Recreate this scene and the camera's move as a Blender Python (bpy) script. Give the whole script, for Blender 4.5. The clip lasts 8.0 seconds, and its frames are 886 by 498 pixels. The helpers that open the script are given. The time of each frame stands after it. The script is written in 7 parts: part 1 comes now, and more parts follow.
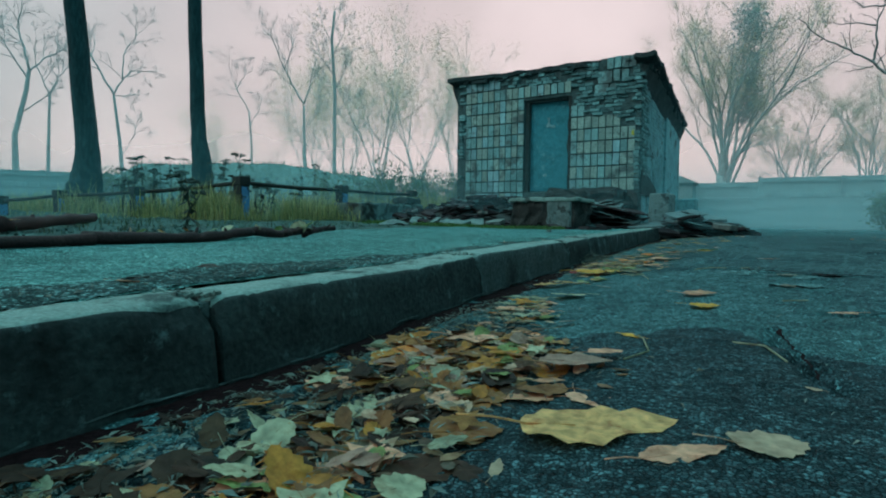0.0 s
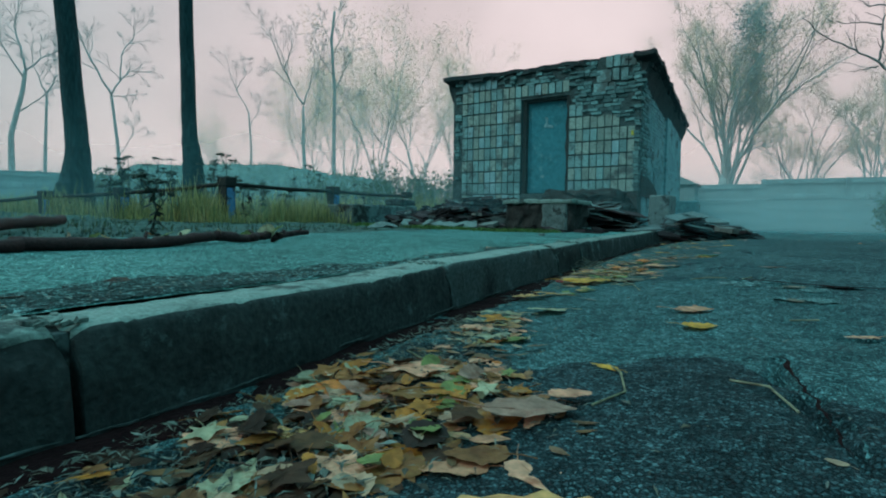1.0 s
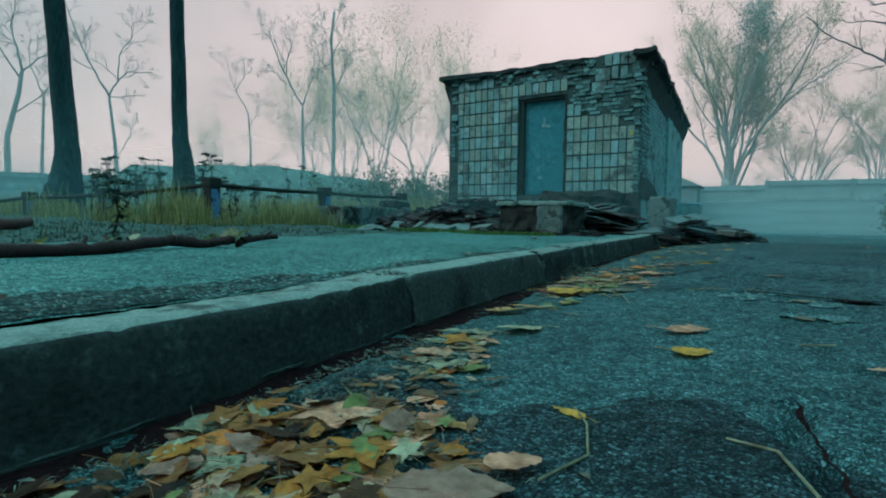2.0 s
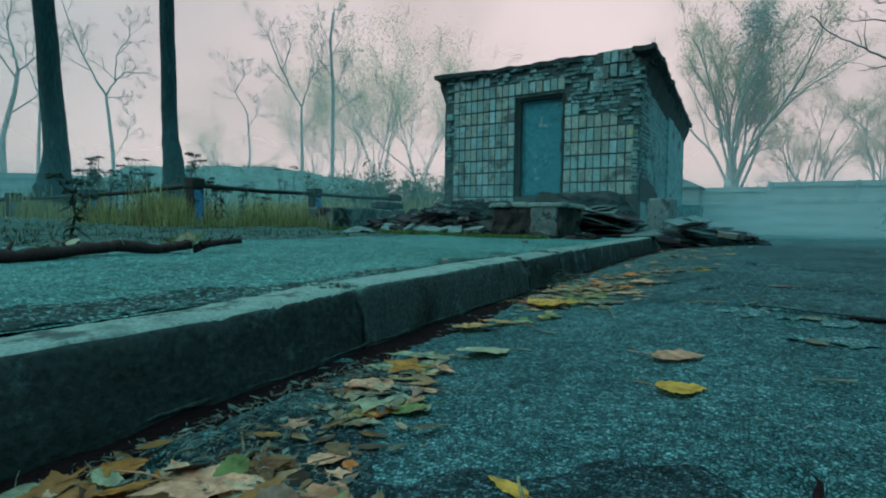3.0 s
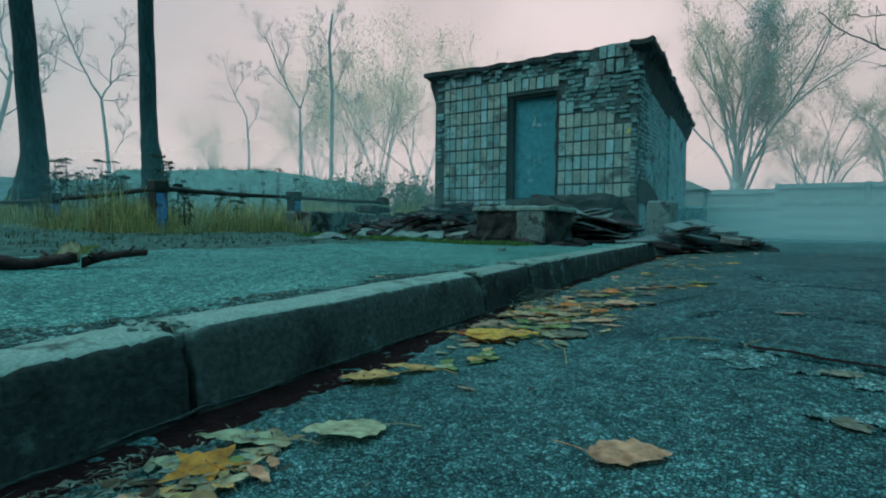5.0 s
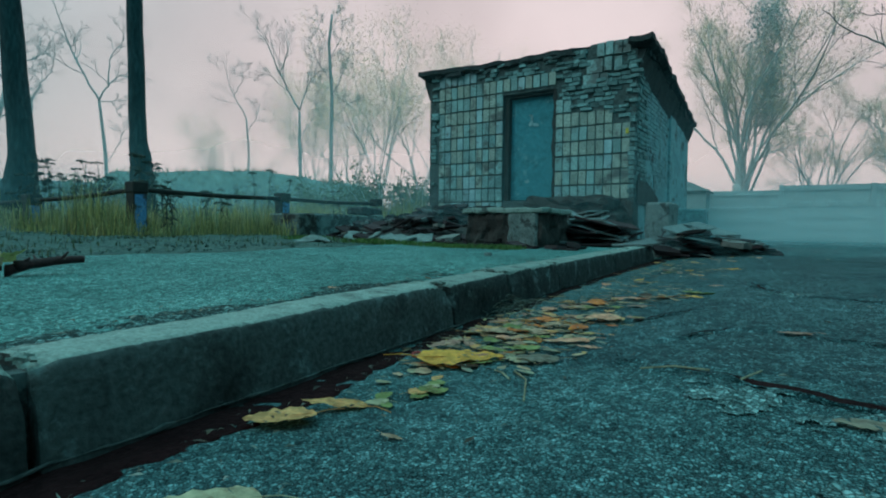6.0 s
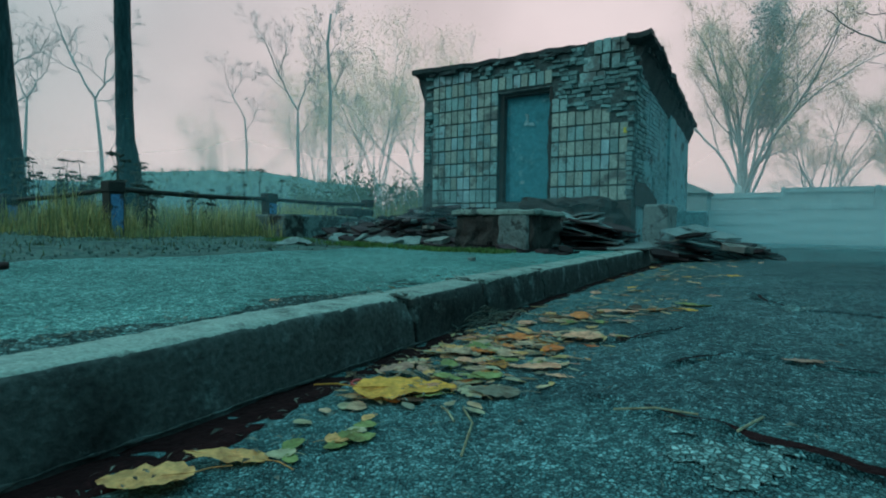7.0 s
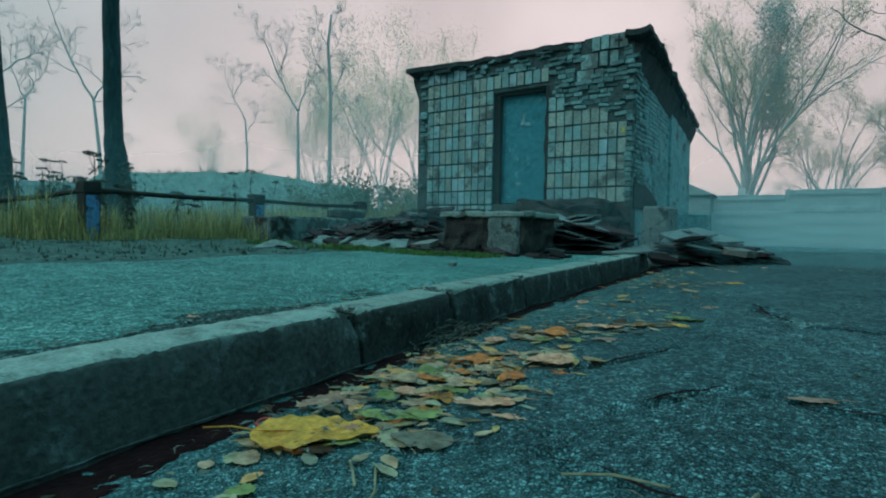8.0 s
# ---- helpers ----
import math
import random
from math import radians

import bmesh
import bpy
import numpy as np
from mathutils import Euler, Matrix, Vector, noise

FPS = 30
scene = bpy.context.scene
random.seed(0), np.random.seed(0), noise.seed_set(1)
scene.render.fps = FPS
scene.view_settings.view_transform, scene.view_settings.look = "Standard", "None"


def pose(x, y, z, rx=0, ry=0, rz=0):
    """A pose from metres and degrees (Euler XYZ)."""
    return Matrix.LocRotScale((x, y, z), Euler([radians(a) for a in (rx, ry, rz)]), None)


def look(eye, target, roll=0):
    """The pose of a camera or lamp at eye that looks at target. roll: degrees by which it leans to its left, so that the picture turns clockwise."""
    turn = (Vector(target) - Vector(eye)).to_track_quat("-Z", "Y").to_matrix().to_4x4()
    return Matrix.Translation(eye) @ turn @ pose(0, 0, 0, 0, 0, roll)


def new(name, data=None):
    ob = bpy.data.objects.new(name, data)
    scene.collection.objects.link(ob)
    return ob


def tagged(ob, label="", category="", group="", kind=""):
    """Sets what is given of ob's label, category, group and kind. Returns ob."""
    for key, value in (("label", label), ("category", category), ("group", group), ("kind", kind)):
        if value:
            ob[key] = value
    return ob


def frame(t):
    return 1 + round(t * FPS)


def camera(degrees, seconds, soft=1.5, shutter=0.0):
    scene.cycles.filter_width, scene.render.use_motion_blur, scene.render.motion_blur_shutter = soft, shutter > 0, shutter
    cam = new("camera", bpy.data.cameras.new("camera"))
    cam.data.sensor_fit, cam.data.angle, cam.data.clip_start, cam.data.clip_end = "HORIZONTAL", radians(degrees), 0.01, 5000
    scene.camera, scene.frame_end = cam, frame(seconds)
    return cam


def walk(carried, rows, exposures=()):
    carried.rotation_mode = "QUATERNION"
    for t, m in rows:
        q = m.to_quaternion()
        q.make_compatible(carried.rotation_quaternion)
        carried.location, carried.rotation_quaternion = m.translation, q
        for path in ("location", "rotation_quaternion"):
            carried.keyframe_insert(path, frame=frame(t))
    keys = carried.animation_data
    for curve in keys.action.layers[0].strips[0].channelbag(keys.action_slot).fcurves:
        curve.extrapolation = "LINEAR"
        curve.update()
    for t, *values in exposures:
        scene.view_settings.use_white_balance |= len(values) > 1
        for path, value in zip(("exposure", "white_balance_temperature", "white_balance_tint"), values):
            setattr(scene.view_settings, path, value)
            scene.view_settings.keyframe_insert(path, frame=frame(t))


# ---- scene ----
cam = camera(80.0, 8.0, soft=2.0)
PATH = [
    (0, (0.295, -0.122, 0.288), (-0.671, 1.625, 0.174), 0.6),
    (0.5, (0.299, 0.034, 0.298), (-0.671, 1.779, 0.186), 0.6),
    (1, (0.304, 0.184, 0.305), (-0.67, 1.927, 0.196), 0.7),
    (1.5, (0.308, 0.337, 0.312), (-0.671, 2.078, 0.206), 0.7),
    (3, (0.315, 0.792, 0.334), (-0.674, 2.527, 0.235), 0.8),
    (3.5, (0.324, 0.945, 0.34), (-0.671, 2.677, 0.244), 0.7),
    (4, (0.331, 1.101, 0.345), (-0.669, 2.831, 0.253), 0.7),
    (4.5, (0.332, 1.254, 0.354), (-0.671, 2.982, 0.264), 0.7),
    (6, (0.347, 1.721, 0.376), (-0.67, 3.441, 0.295), 0.7),
    (6.5, (0.347, 1.875, 0.383), (-0.672, 3.595, 0.304), 0.8),
    (7, (0.348, 2.02, 0.392), (-0.673, 3.738, 0.315), 0.9),
    (7.5, (0.35, 2.167, 0.402), (-0.675, 3.883, 0.327), 1.0),
    (8, (0.362, 2.337, 0.404), (-0.67, 4.048, 0.334), 1.0),
]
walk(cam, [(t, look(eye, target, roll)) for t, eye, target, roll in PATH], exposures=[(0.0, 0.12), (4.0, 0.09), (8.0, 0.07)])

# ---- world and sun ----
SUN_AZ, SUN_EL = radians(-145), radians(40)
world = bpy.data.worlds.new("world")
scene.world = world
world.use_nodes = True
wt = world.node_tree
wt.nodes.clear()
w_out = wt.nodes.new("ShaderNodeOutputWorld")
w_sky = wt.nodes.new("ShaderNodeTexSky")
w_sky.sky_type, w_sky.sun_disc = "NISHITA", False
w_sky.sun_elevation, w_sky.sun_rotation = SUN_EL, SUN_AZ
w_sky.dust_density, w_sky.air_density = 4.0, 1.5
w_bg = wt.nodes.new("ShaderNodeBackground")
w_bg.inputs["Strength"].default_value = 0.012
# dusk overcast: brighter blue-green cloud overhead, a rose glow in the mist low in the north-west
w_tc = wt.nodes.new("ShaderNodeTexCoord")
w_sep = wt.nodes.new("ShaderNodeSeparateXYZ")
w_dot = wt.nodes.new("ShaderNodeVectorMath")
w_dot.operation = "DOT_PRODUCT"
w_dot.inputs[1].default_value = (math.sin(radians(-12)), math.cos(radians(-12)), 0.0)
w_ramp = wt.nodes.new("ShaderNodeValToRGB")
w_el = w_ramp.color_ramp.elements
w_el[0].position, w_el[0].color = 0.0, (0.015, 0.13, 0.145, 1)
w_el[1].position, w_el[1].color = 1.0, (0.34, 1.10, 1.19, 1)
e = w_el.new(0.45)
e.color = (0.145, 0.50, 0.54, 1)
w_rose = wt.nodes.new("ShaderNodeValToRGB")
w_el = w_rose.color_ramp.elements
w_el[0].position, w_el[0].color = 0.0, (1.46, 1.08, 1.05, 1)
w_el[1].position, w_el[1].color = 0.45, (0.60, 0.52, 0.52, 1)
e = w_el.new(0.2)
e.color = (0.84, 0.665, 0.66, 1)


def w_range(f0, f1, t0, t1):
    node = wt.nodes.new("ShaderNodeMapRange")
    node.interpolation_type = "SMOOTHSTEP"
    for key, value in (("From Min", f0), ("From Max", f1), ("To Min", t0), ("To Max", t1)):
        node.inputs[key].default_value = value
    return node


w_side, w_low = w_range(0.0, 0.95, 0.0, 1.0), w_range(0.42, 0.60, 1.0, 0.0)
w_glow = wt.nodes.new("ShaderNodeMath")
w_glow.operation = "MULTIPLY"
w_mix = wt.nodes.new("ShaderNodeMix")
w_mix.data_type = "RGBA"
w_noise = wt.nodes.new("ShaderNodeTexNoise")
w_noise.inputs["Scale"].default_value, w_noise.inputs["Detail"].default_value = 2.2, 5.0
w_cloud = w_range(0.3, 0.7, 0.82, 1.13)
w_mist = wt.nodes.new("ShaderNodeBackground")
w_add = wt.nodes.new("ShaderNodeAddShader")
wt.links.new(w_tc.outputs["Generated"], w_sep.inputs[0])
wt.links.new(w_tc.outputs["Generated"], w_dot.inputs[0])
wt.links.new(w_sep.outputs["Z"], w_ramp.inputs[0])
wt.links.new(w_sep.outputs["Z"], w_rose.inputs[0])
wt.links.new(w_dot.outputs["Value"], w_side.inputs["Value"])
wt.links.new(w_sep.outputs["Z"], w_low.inputs["Value"])
wt.links.new(w_side.outputs[0], w_glow.inputs[0])
wt.links.new(w_low.outputs[0], w_glow.inputs[1])
wt.links.new(w_glow.outputs[0], w_mix.inputs["Factor"])
wt.links.new(w_ramp.outputs[0], w_mix.inputs["A"])
wt.links.new(w_rose.outputs[0], w_mix.inputs["B"])
wt.links.new(w_tc.outputs["Generated"], w_noise.inputs["Vector"])
wt.links.new(w_noise.outputs["Fac"], w_cloud.inputs["Value"])
wt.links.new(w_mix.outputs["Result"], w_mist.inputs["Color"])
wt.links.new(w_cloud.outputs[0], w_mist.inputs["Strength"])
wt.links.new(w_sky.outputs[0], w_bg.inputs["Color"])
wt.links.new(w_bg.outputs[0], w_add.inputs[0])
wt.links.new(w_mist.outputs[0], w_add.inputs[1])
wt.links.new(w_add.outputs[0], w_out.inputs[0])

sun_data = bpy.data.lights.new("sun", "SUN")
sun_data.energy, sun_data.angle, sun_data.color = 0.5, radians(30), (0.86, 1.0, 0.98)
sun = new("sun", sun_data)
toward = Vector((math.sin(SUN_AZ) * math.cos(SUN_EL), math.cos(SUN_AZ) * math.cos(SUN_EL), math.sin(SUN_EL)))
sun.matrix_world = look(toward * 60, (0, 0, 0))

# ---- materials ----


def surface(name, colors, scale=3.0, rough=0.8, metal=0.0, fine=60.0, bump=0.3, depth=0.01, vary=0.0, spots=None, spec=0.4, stretch=(1, 1, 1), contrast=0.25, coords="world", grit=0.4):
    """A worn surface: blotches of the given colours, fine grain, relief, and its own shade for each piece."""
    m = bpy.data.materials.new(name)
    m.use_nodes = True
    t = m.node_tree
    n, l = t.nodes, t.links
    bsdf = n["Principled BSDF"]
    bsdf.inputs["Metallic"].default_value = metal
    bsdf.inputs["Specular IOR Level"].default_value = spec
    mapping = n.new("ShaderNodeMapping")
    mapping.inputs["Scale"].default_value = stretch
    if coords == "world":
        l.new(n.new("ShaderNodeNewGeometry").outputs["Position"], mapping.inputs[0])
    else:
        l.new(n.new("ShaderNodeTexCoord").outputs["Object"], mapping.inputs[0])
    big = n.new("ShaderNodeTexNoise")
    big.inputs["Scale"].default_value, big.inputs["Detail"].default_value, big.inputs["Roughness"].default_value = scale, 6.0, 0.6
    l.new(mapping.outputs[0], big.inputs["Vector"])
    ramp = n.new("ShaderNodeValToRGB")
    els = ramp.color_ramp.elements
    lo, hi = 0.5 - contrast, 0.5 + contrast
    els[0].position, els[0].color = lo, (*colors[0], 1)
    els[1].position, els[1].color = hi, (*colors[-1], 1)
    for k, c in enumerate(colors[1:-1]):
        e = els.new(lo + (hi - lo) * (k + 1) / (len(colors) - 1))
        e.color = (*c, 1)
    l.new(big.outputs["Fac"], ramp.inputs[0])
    grain = n.new("ShaderNodeTexNoise")
    grain.inputs["Scale"].default_value, grain.inputs["Detail"].default_value = fine, 4.0
    l.new(mapping.outputs[0], grain.inputs["Vector"])
    gmap = n.new("ShaderNodeMapRange")
    gmap.inputs["From Min"].default_value, gmap.inputs["From Max"].default_value = 0.25, 0.75
    gmap.inputs["To Min"].default_value, gmap.inputs["To Max"].default_value = 1 - grit, 1 + grit
    l.new(grain.outputs["Fac"], gmap.inputs["Value"])
    mul = n.new("ShaderNodeVectorMath")
    mul.operation = "SCALE"
    l.new(ramp.outputs[0], mul.inputs[0])
    l.new(gmap.outputs[0], mul.inputs["Scale"])
    color = mul.outputs[0]
    if vary:
        info = n.new("ShaderNodeObjectInfo")
        hsv = n.new("ShaderNodeHueSaturation")
        vmap = n.new("ShaderNodeMapRange")
        vmap.inputs["To Min"].default_value, vmap.inputs["To Max"].default_value = 1 - vary, 1 + vary
        l.new(info.outputs["Random"], vmap.inputs["Value"])
        l.new(vmap.outputs[0], hsv.inputs["Value"])
        l.new(color, hsv.inputs["Color"])
        color = hsv.outputs[0]
    if spots:
        col, size, share = spots
        sp = n.new("ShaderNodeTexNoise")
        sp.inputs["Scale"].default_value, sp.inputs["Detail"].default_value, sp.inputs["Roughness"].default_value = size, 8.0, 0.7
        l.new(mapping.outputs[0], sp.inputs["Vector"])
        sm = n.new("ShaderNodeMapRange")
        sm.inputs["From Min"].default_value, sm.inputs["From Max"].default_value = 1 - share - 0.04, 1 - share + 0.04
        l.new(sp.outputs["Fac"], sm.inputs["Value"])
        mix = n.new("ShaderNodeMix")
        mix.data_type = "RGBA"
        l.new(sm.outputs[0], mix.inputs["Factor"])
        l.new(color, mix.inputs["A"])
        mix.inputs["B"].default_value = (*col, 1)
        color = mix.outputs["Result"]
    l.new(color, bsdf.inputs["Base Color"])
    rmap = n.new("ShaderNodeMapRange")
    rmap.inputs["To Min"].default_value, rmap.inputs["To Max"].default_value = max(0.05, rough - 0.15), min(1.0, rough + 0.15)
    l.new(big.outputs["Fac"], rmap.inputs["Value"])
    l.new(rmap.outputs[0], bsdf.inputs["Roughness"])
    if bump:
        b = n.new("ShaderNodeBump")
        b.inputs["Strength"].default_value, b.inputs["Distance"].default_value = bump, depth
        l.new(grain.outputs["Fac"], b.inputs["Height"])
        l.new(b.outputs[0], bsdf.inputs["Normal"])
    return m


def asphalt(name, dark, light, stone, chip=60.0):
    """Old asphalt: dark binder with worn pale grit in patches, relief of the grit, a few larger stones."""
    m = bpy.data.materials.new(name)
    m.use_nodes = True
    t = m.node_tree
    n, l = t.nodes, t.links
    bsdf = n["Principled BSDF"]
    bsdf.inputs["Specular IOR Level"].default_value = 0.15
    bsdf.inputs["Roughness"].default_value = 0.8
    pos = n.new("ShaderNodeNewGeometry").outputs["Position"]

    def cloud(scale, detail, rough):
        c = n.new("ShaderNodeTexNoise")
        c.inputs["Scale"].default_value, c.inputs["Detail"].default_value, c.inputs["Roughness"].default_value = scale, detail, rough
        l.new(pos, c.inputs["Vector"])
        return c.outputs["Fac"]

    def remap(value, f0, f1, t0, t1):
        r = n.new("ShaderNodeMapRange")
        r.inputs["From Min"].default_value, r.inputs["From Max"].default_value = f0, f1
        r.inputs["To Min"].default_value, r.inputs["To Max"].default_value = t0, t1
        l.new(value, r.inputs["Value"])
        return r.outputs[0]

    def sums(op, a, b):
        r = n.new("ShaderNodeMath")
        r.operation = op
        l.new(a, r.inputs[0])
        l.new(b, r.inputs[1])
        return r.outputs[0]

    # rounded chips of stone, each its own shade, with dark binder between them
    warp = n.new("ShaderNodeTexNoise")
    warp.inputs["Scale"].default_value, warp.inputs["Detail"].default_value = chip * 0.9, 2.0
    l.new(pos, warp.inputs["Vector"])
    push = n.new("ShaderNodeVectorMath")
    push.operation = "SCALE"
    push.inputs["Scale"].default_value = 0.9 / chip
    l.new(warp.outputs["Color"], push.inputs[0])
    shifted = n.new("ShaderNodeVectorMath")
    l.new(pos, shifted.inputs[0])
    l.new(push.outputs[0], shifted.inputs[1])
    cell, rim = n.new("ShaderNodeTexVoronoi"), n.new("ShaderNodeTexVoronoi")
    rim.feature = "DISTANCE_TO_EDGE"
    for node in (cell, rim):
        node.inputs["Scale"].default_value = chip
        l.new(shifted.outputs[0], node.inputs["Vector"])
    tone = n.new("ShaderNodeSeparateColor")
    l.new(cell.outputs["Color"], tone.inputs[0])
    fine = cloud(chip * 2.4, 3.0, 0.65)
    wear = remap(cloud(1.3, 5.0, 0.6), 0.35, 0.65, -0.06, 0.06)
    middle = remap(cloud(17.0, 6.0, 0.7), 0.3, 0.7, -0.12, 0.12)
    stones = remap(tone.outputs[0], 0.0, 1.0, -0.18, 0.18)
    half = remap(fine, 0.25, 0.75, 0.36, 0.64)
    level = sums("ADD", sums("ADD", sums("ADD", half, stones), wear), middle)
    ramp = n.new("ShaderNodeValToRGB")
    els = ramp.color_ramp.elements
    els[0].position, els[0].color = 0.24, (*dark, 1)
    els[1].position, els[1].color = 0.92, (*stone, 1)
    e = els.new(0.56)
    e.color = (*light, 1)
    l.new(level, ramp.inputs[0])
    gap = remap(rim.outputs["Distance"], 0.01, 0.18, 0.34, 1.0)
    bind = n.new("ShaderNodeVectorMath")
    bind.operation = "SCALE"
    l.new(ramp.outputs[0], bind.inputs[0])
    l.new(gap, bind.inputs["Scale"])
    l.new(bind.outputs[0], bsdf.inputs["Base Color"])
    b = n.new("ShaderNodeBump")
    b.inputs["Strength"].default_value, b.inputs["Distance"].default_value = 0.9, 0.007
    l.new(sums("ADD", gap, stones), b.inputs["Height"])
    l.new(b.outputs[0], bsdf.inputs["Normal"])
    return m


def leafy(name, colors, rough=0.55, through_light=0.25):
    """Leaf, blade and petal: own tint for each island, a little light let through."""
    m = bpy.data.materials.new(name)
    m.use_nodes = True
    t = m.node_tree
    n, l = t.nodes, t.links
    bsdf = n["Principled BSDF"]
    geo = n.new("ShaderNodeNewGeometry")
    info = n.new("ShaderNodeObjectInfo")
    add = n.new("ShaderNodeMath")
    l.new(geo.outputs["Random Per Island"], add.inputs[0])
    l.new(info.outputs["Random"], add.inputs[1])
    fr = n.new("ShaderNodeMath")
    fr.operation = "FRACT"
    l.new(add.outputs[0], fr.inputs[0])
    ramp = n.new("ShaderNodeValToRGB")
    els = ramp.color_ramp.elements
    els[0].color, els[1].color = (*colors[0], 1), (*colors[-1], 1)
    for k, c in enumerate(colors[1:-1]):
        e = els.new((k + 1) / (len(colors) - 1))
        e.color = (*c, 1)
    l.new(fr.outputs[0], ramp.inputs[0])
    noise_ = n.new("ShaderNodeTexNoise")
    noise_.inputs["Scale"].default_value, noise_.inputs["Detail"].default_value = 38.0, 6.0
    l.new(geo.outputs["Position"], noise_.inputs["Vector"])
    mp = n.new("ShaderNodeMapRange")
    mp.inputs["From Min"].default_value, mp.inputs["From Max"].default_value = 0.3, 0.7
    mp.inputs["To Min"].default_value, mp.inputs["To Max"].default_value = 0.6, 1.3
    l.new(noise_.outputs["Fac"], mp.inputs["Value"])
    mul = n.new("ShaderNodeVectorMath")
    mul.operation = "SCALE"
    l.new(ramp.outputs[0], mul.inputs[0])
    l.new(mp.outputs[0], mul.inputs["Scale"])
    blotch = n.new("ShaderNodeTexNoise")
    blotch.inputs["Scale"].default_value, blotch.inputs["Detail"].default_value, blotch.inputs["Roughness"].default_value = 21.0, 8.0, 0.75
    l.new(geo.outputs["Position"], blotch.inputs["Vector"])
    bm_ = n.new("ShaderNodeMapRange")
    bm_.inputs["From Min"].default_value, bm_.inputs["From Max"].default_value = 0.50, 0.66
    bm_.inputs["To Max"].default_value = 0.9
    l.new(blotch.outputs["Fac"], bm_.inputs["Value"])
    stain = n.new("ShaderNodeMix")
    stain.data_type = "RGBA"
    l.new(bm_.outputs[0], stain.inputs["Factor"])
    l.new(mul.outputs[0], stain.inputs["A"])
    dull = n.new("ShaderNodeVectorMath")
    dull.operation = "MULTIPLY"
    dull.inputs[1].default_value = (0.62, 0.42, 0.36)
    l.new(mul.outputs[0], dull.inputs[0])
    l.new(dull.outputs[0], stain.inputs["B"])
    l.new(stain.outputs["Result"], bsdf.inputs["Base Color"])
    bsdf.inputs["Roughness"].default_value = rough
    bsdf.inputs["Specular IOR Level"].default_value = 0.2
    tr = n.new("ShaderNodeBsdfTranslucent")
    l.new(stain.outputs["Result"], tr.inputs["Color"])
    mix = n.new("ShaderNodeMixShader")
    mix.inputs[0].default_value = through_light
    l.new(bsdf.outputs[0], mix.inputs[1])
    l.new(tr.outputs[0], mix.inputs[2])
    b = n.new("ShaderNodeBump")
    b.inputs["Strength"].default_value, b.inputs["Distance"].default_value = 0.4, 0.004
    l.new(noise_.outputs["Fac"], b.inputs["Height"])
    l.new(b.outputs[0], bsdf.inputs["Normal"])
    l.new(mix.outputs[0], n["Material Output"].inputs["Surface"])
    return m


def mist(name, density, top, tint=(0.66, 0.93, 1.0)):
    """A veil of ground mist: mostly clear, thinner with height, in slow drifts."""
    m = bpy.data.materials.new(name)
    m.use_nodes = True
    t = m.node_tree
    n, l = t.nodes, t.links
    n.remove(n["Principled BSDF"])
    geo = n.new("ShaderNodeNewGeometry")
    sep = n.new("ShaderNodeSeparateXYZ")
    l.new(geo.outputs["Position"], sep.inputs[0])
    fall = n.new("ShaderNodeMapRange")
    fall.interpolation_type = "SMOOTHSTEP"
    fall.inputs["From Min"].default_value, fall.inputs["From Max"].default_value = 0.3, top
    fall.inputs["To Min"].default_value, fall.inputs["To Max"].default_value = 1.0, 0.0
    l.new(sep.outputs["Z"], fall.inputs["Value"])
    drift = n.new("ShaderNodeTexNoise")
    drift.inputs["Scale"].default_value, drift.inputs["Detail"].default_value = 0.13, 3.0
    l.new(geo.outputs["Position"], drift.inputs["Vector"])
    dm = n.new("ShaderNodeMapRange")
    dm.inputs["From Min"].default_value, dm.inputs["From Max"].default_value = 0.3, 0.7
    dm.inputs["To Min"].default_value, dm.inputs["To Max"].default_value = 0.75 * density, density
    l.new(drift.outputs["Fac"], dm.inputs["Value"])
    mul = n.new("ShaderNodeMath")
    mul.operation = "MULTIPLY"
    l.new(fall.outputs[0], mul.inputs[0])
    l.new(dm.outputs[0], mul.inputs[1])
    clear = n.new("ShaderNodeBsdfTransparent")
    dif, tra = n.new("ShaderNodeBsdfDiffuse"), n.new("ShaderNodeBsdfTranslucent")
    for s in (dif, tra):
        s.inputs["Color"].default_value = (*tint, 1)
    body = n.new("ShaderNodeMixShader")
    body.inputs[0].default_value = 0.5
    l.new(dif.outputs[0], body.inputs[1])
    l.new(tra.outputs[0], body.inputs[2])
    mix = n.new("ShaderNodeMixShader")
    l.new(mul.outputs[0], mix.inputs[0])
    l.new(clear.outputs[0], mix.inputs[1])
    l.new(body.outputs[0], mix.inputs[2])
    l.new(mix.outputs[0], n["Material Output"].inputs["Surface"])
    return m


ROAD = asphalt("road_asphalt", (0.018, 0.049, 0.057), (0.080, 0.196, 0.212), (0.36, 0.68, 0.72), 130.0)
PAVING = asphalt("pavement_asphalt", (0.022, 0.074, 0.073), (0.120, 0.345, 0.335), (0.56, 0.98, 0.96), 110.0)
OLDROAD = asphalt("damp_asphalt", (0.007, 0.016, 0.020), (0.034, 0.072, 0.085), (0.20, 0.37, 0.41), 125.0)
MIDROAD = asphalt("older_darkened_asphalt", (0.016, 0.039, 0.046), (0.066, 0.153, 0.171), (0.34, 0.63, 0.68), 130.0)
WORN = asphalt("worn_asphalt", (0.04, 0.085, 0.09), (0.17, 0.31, 0.32), (0.46, 0.72, 0.74), 90.0)
EDGEGRIT = asphalt("loose_grit", (0.006, 0.015, 0.016), (0.040, 0.094, 0.095), (0.46, 0.80, 0.80), 95.0)
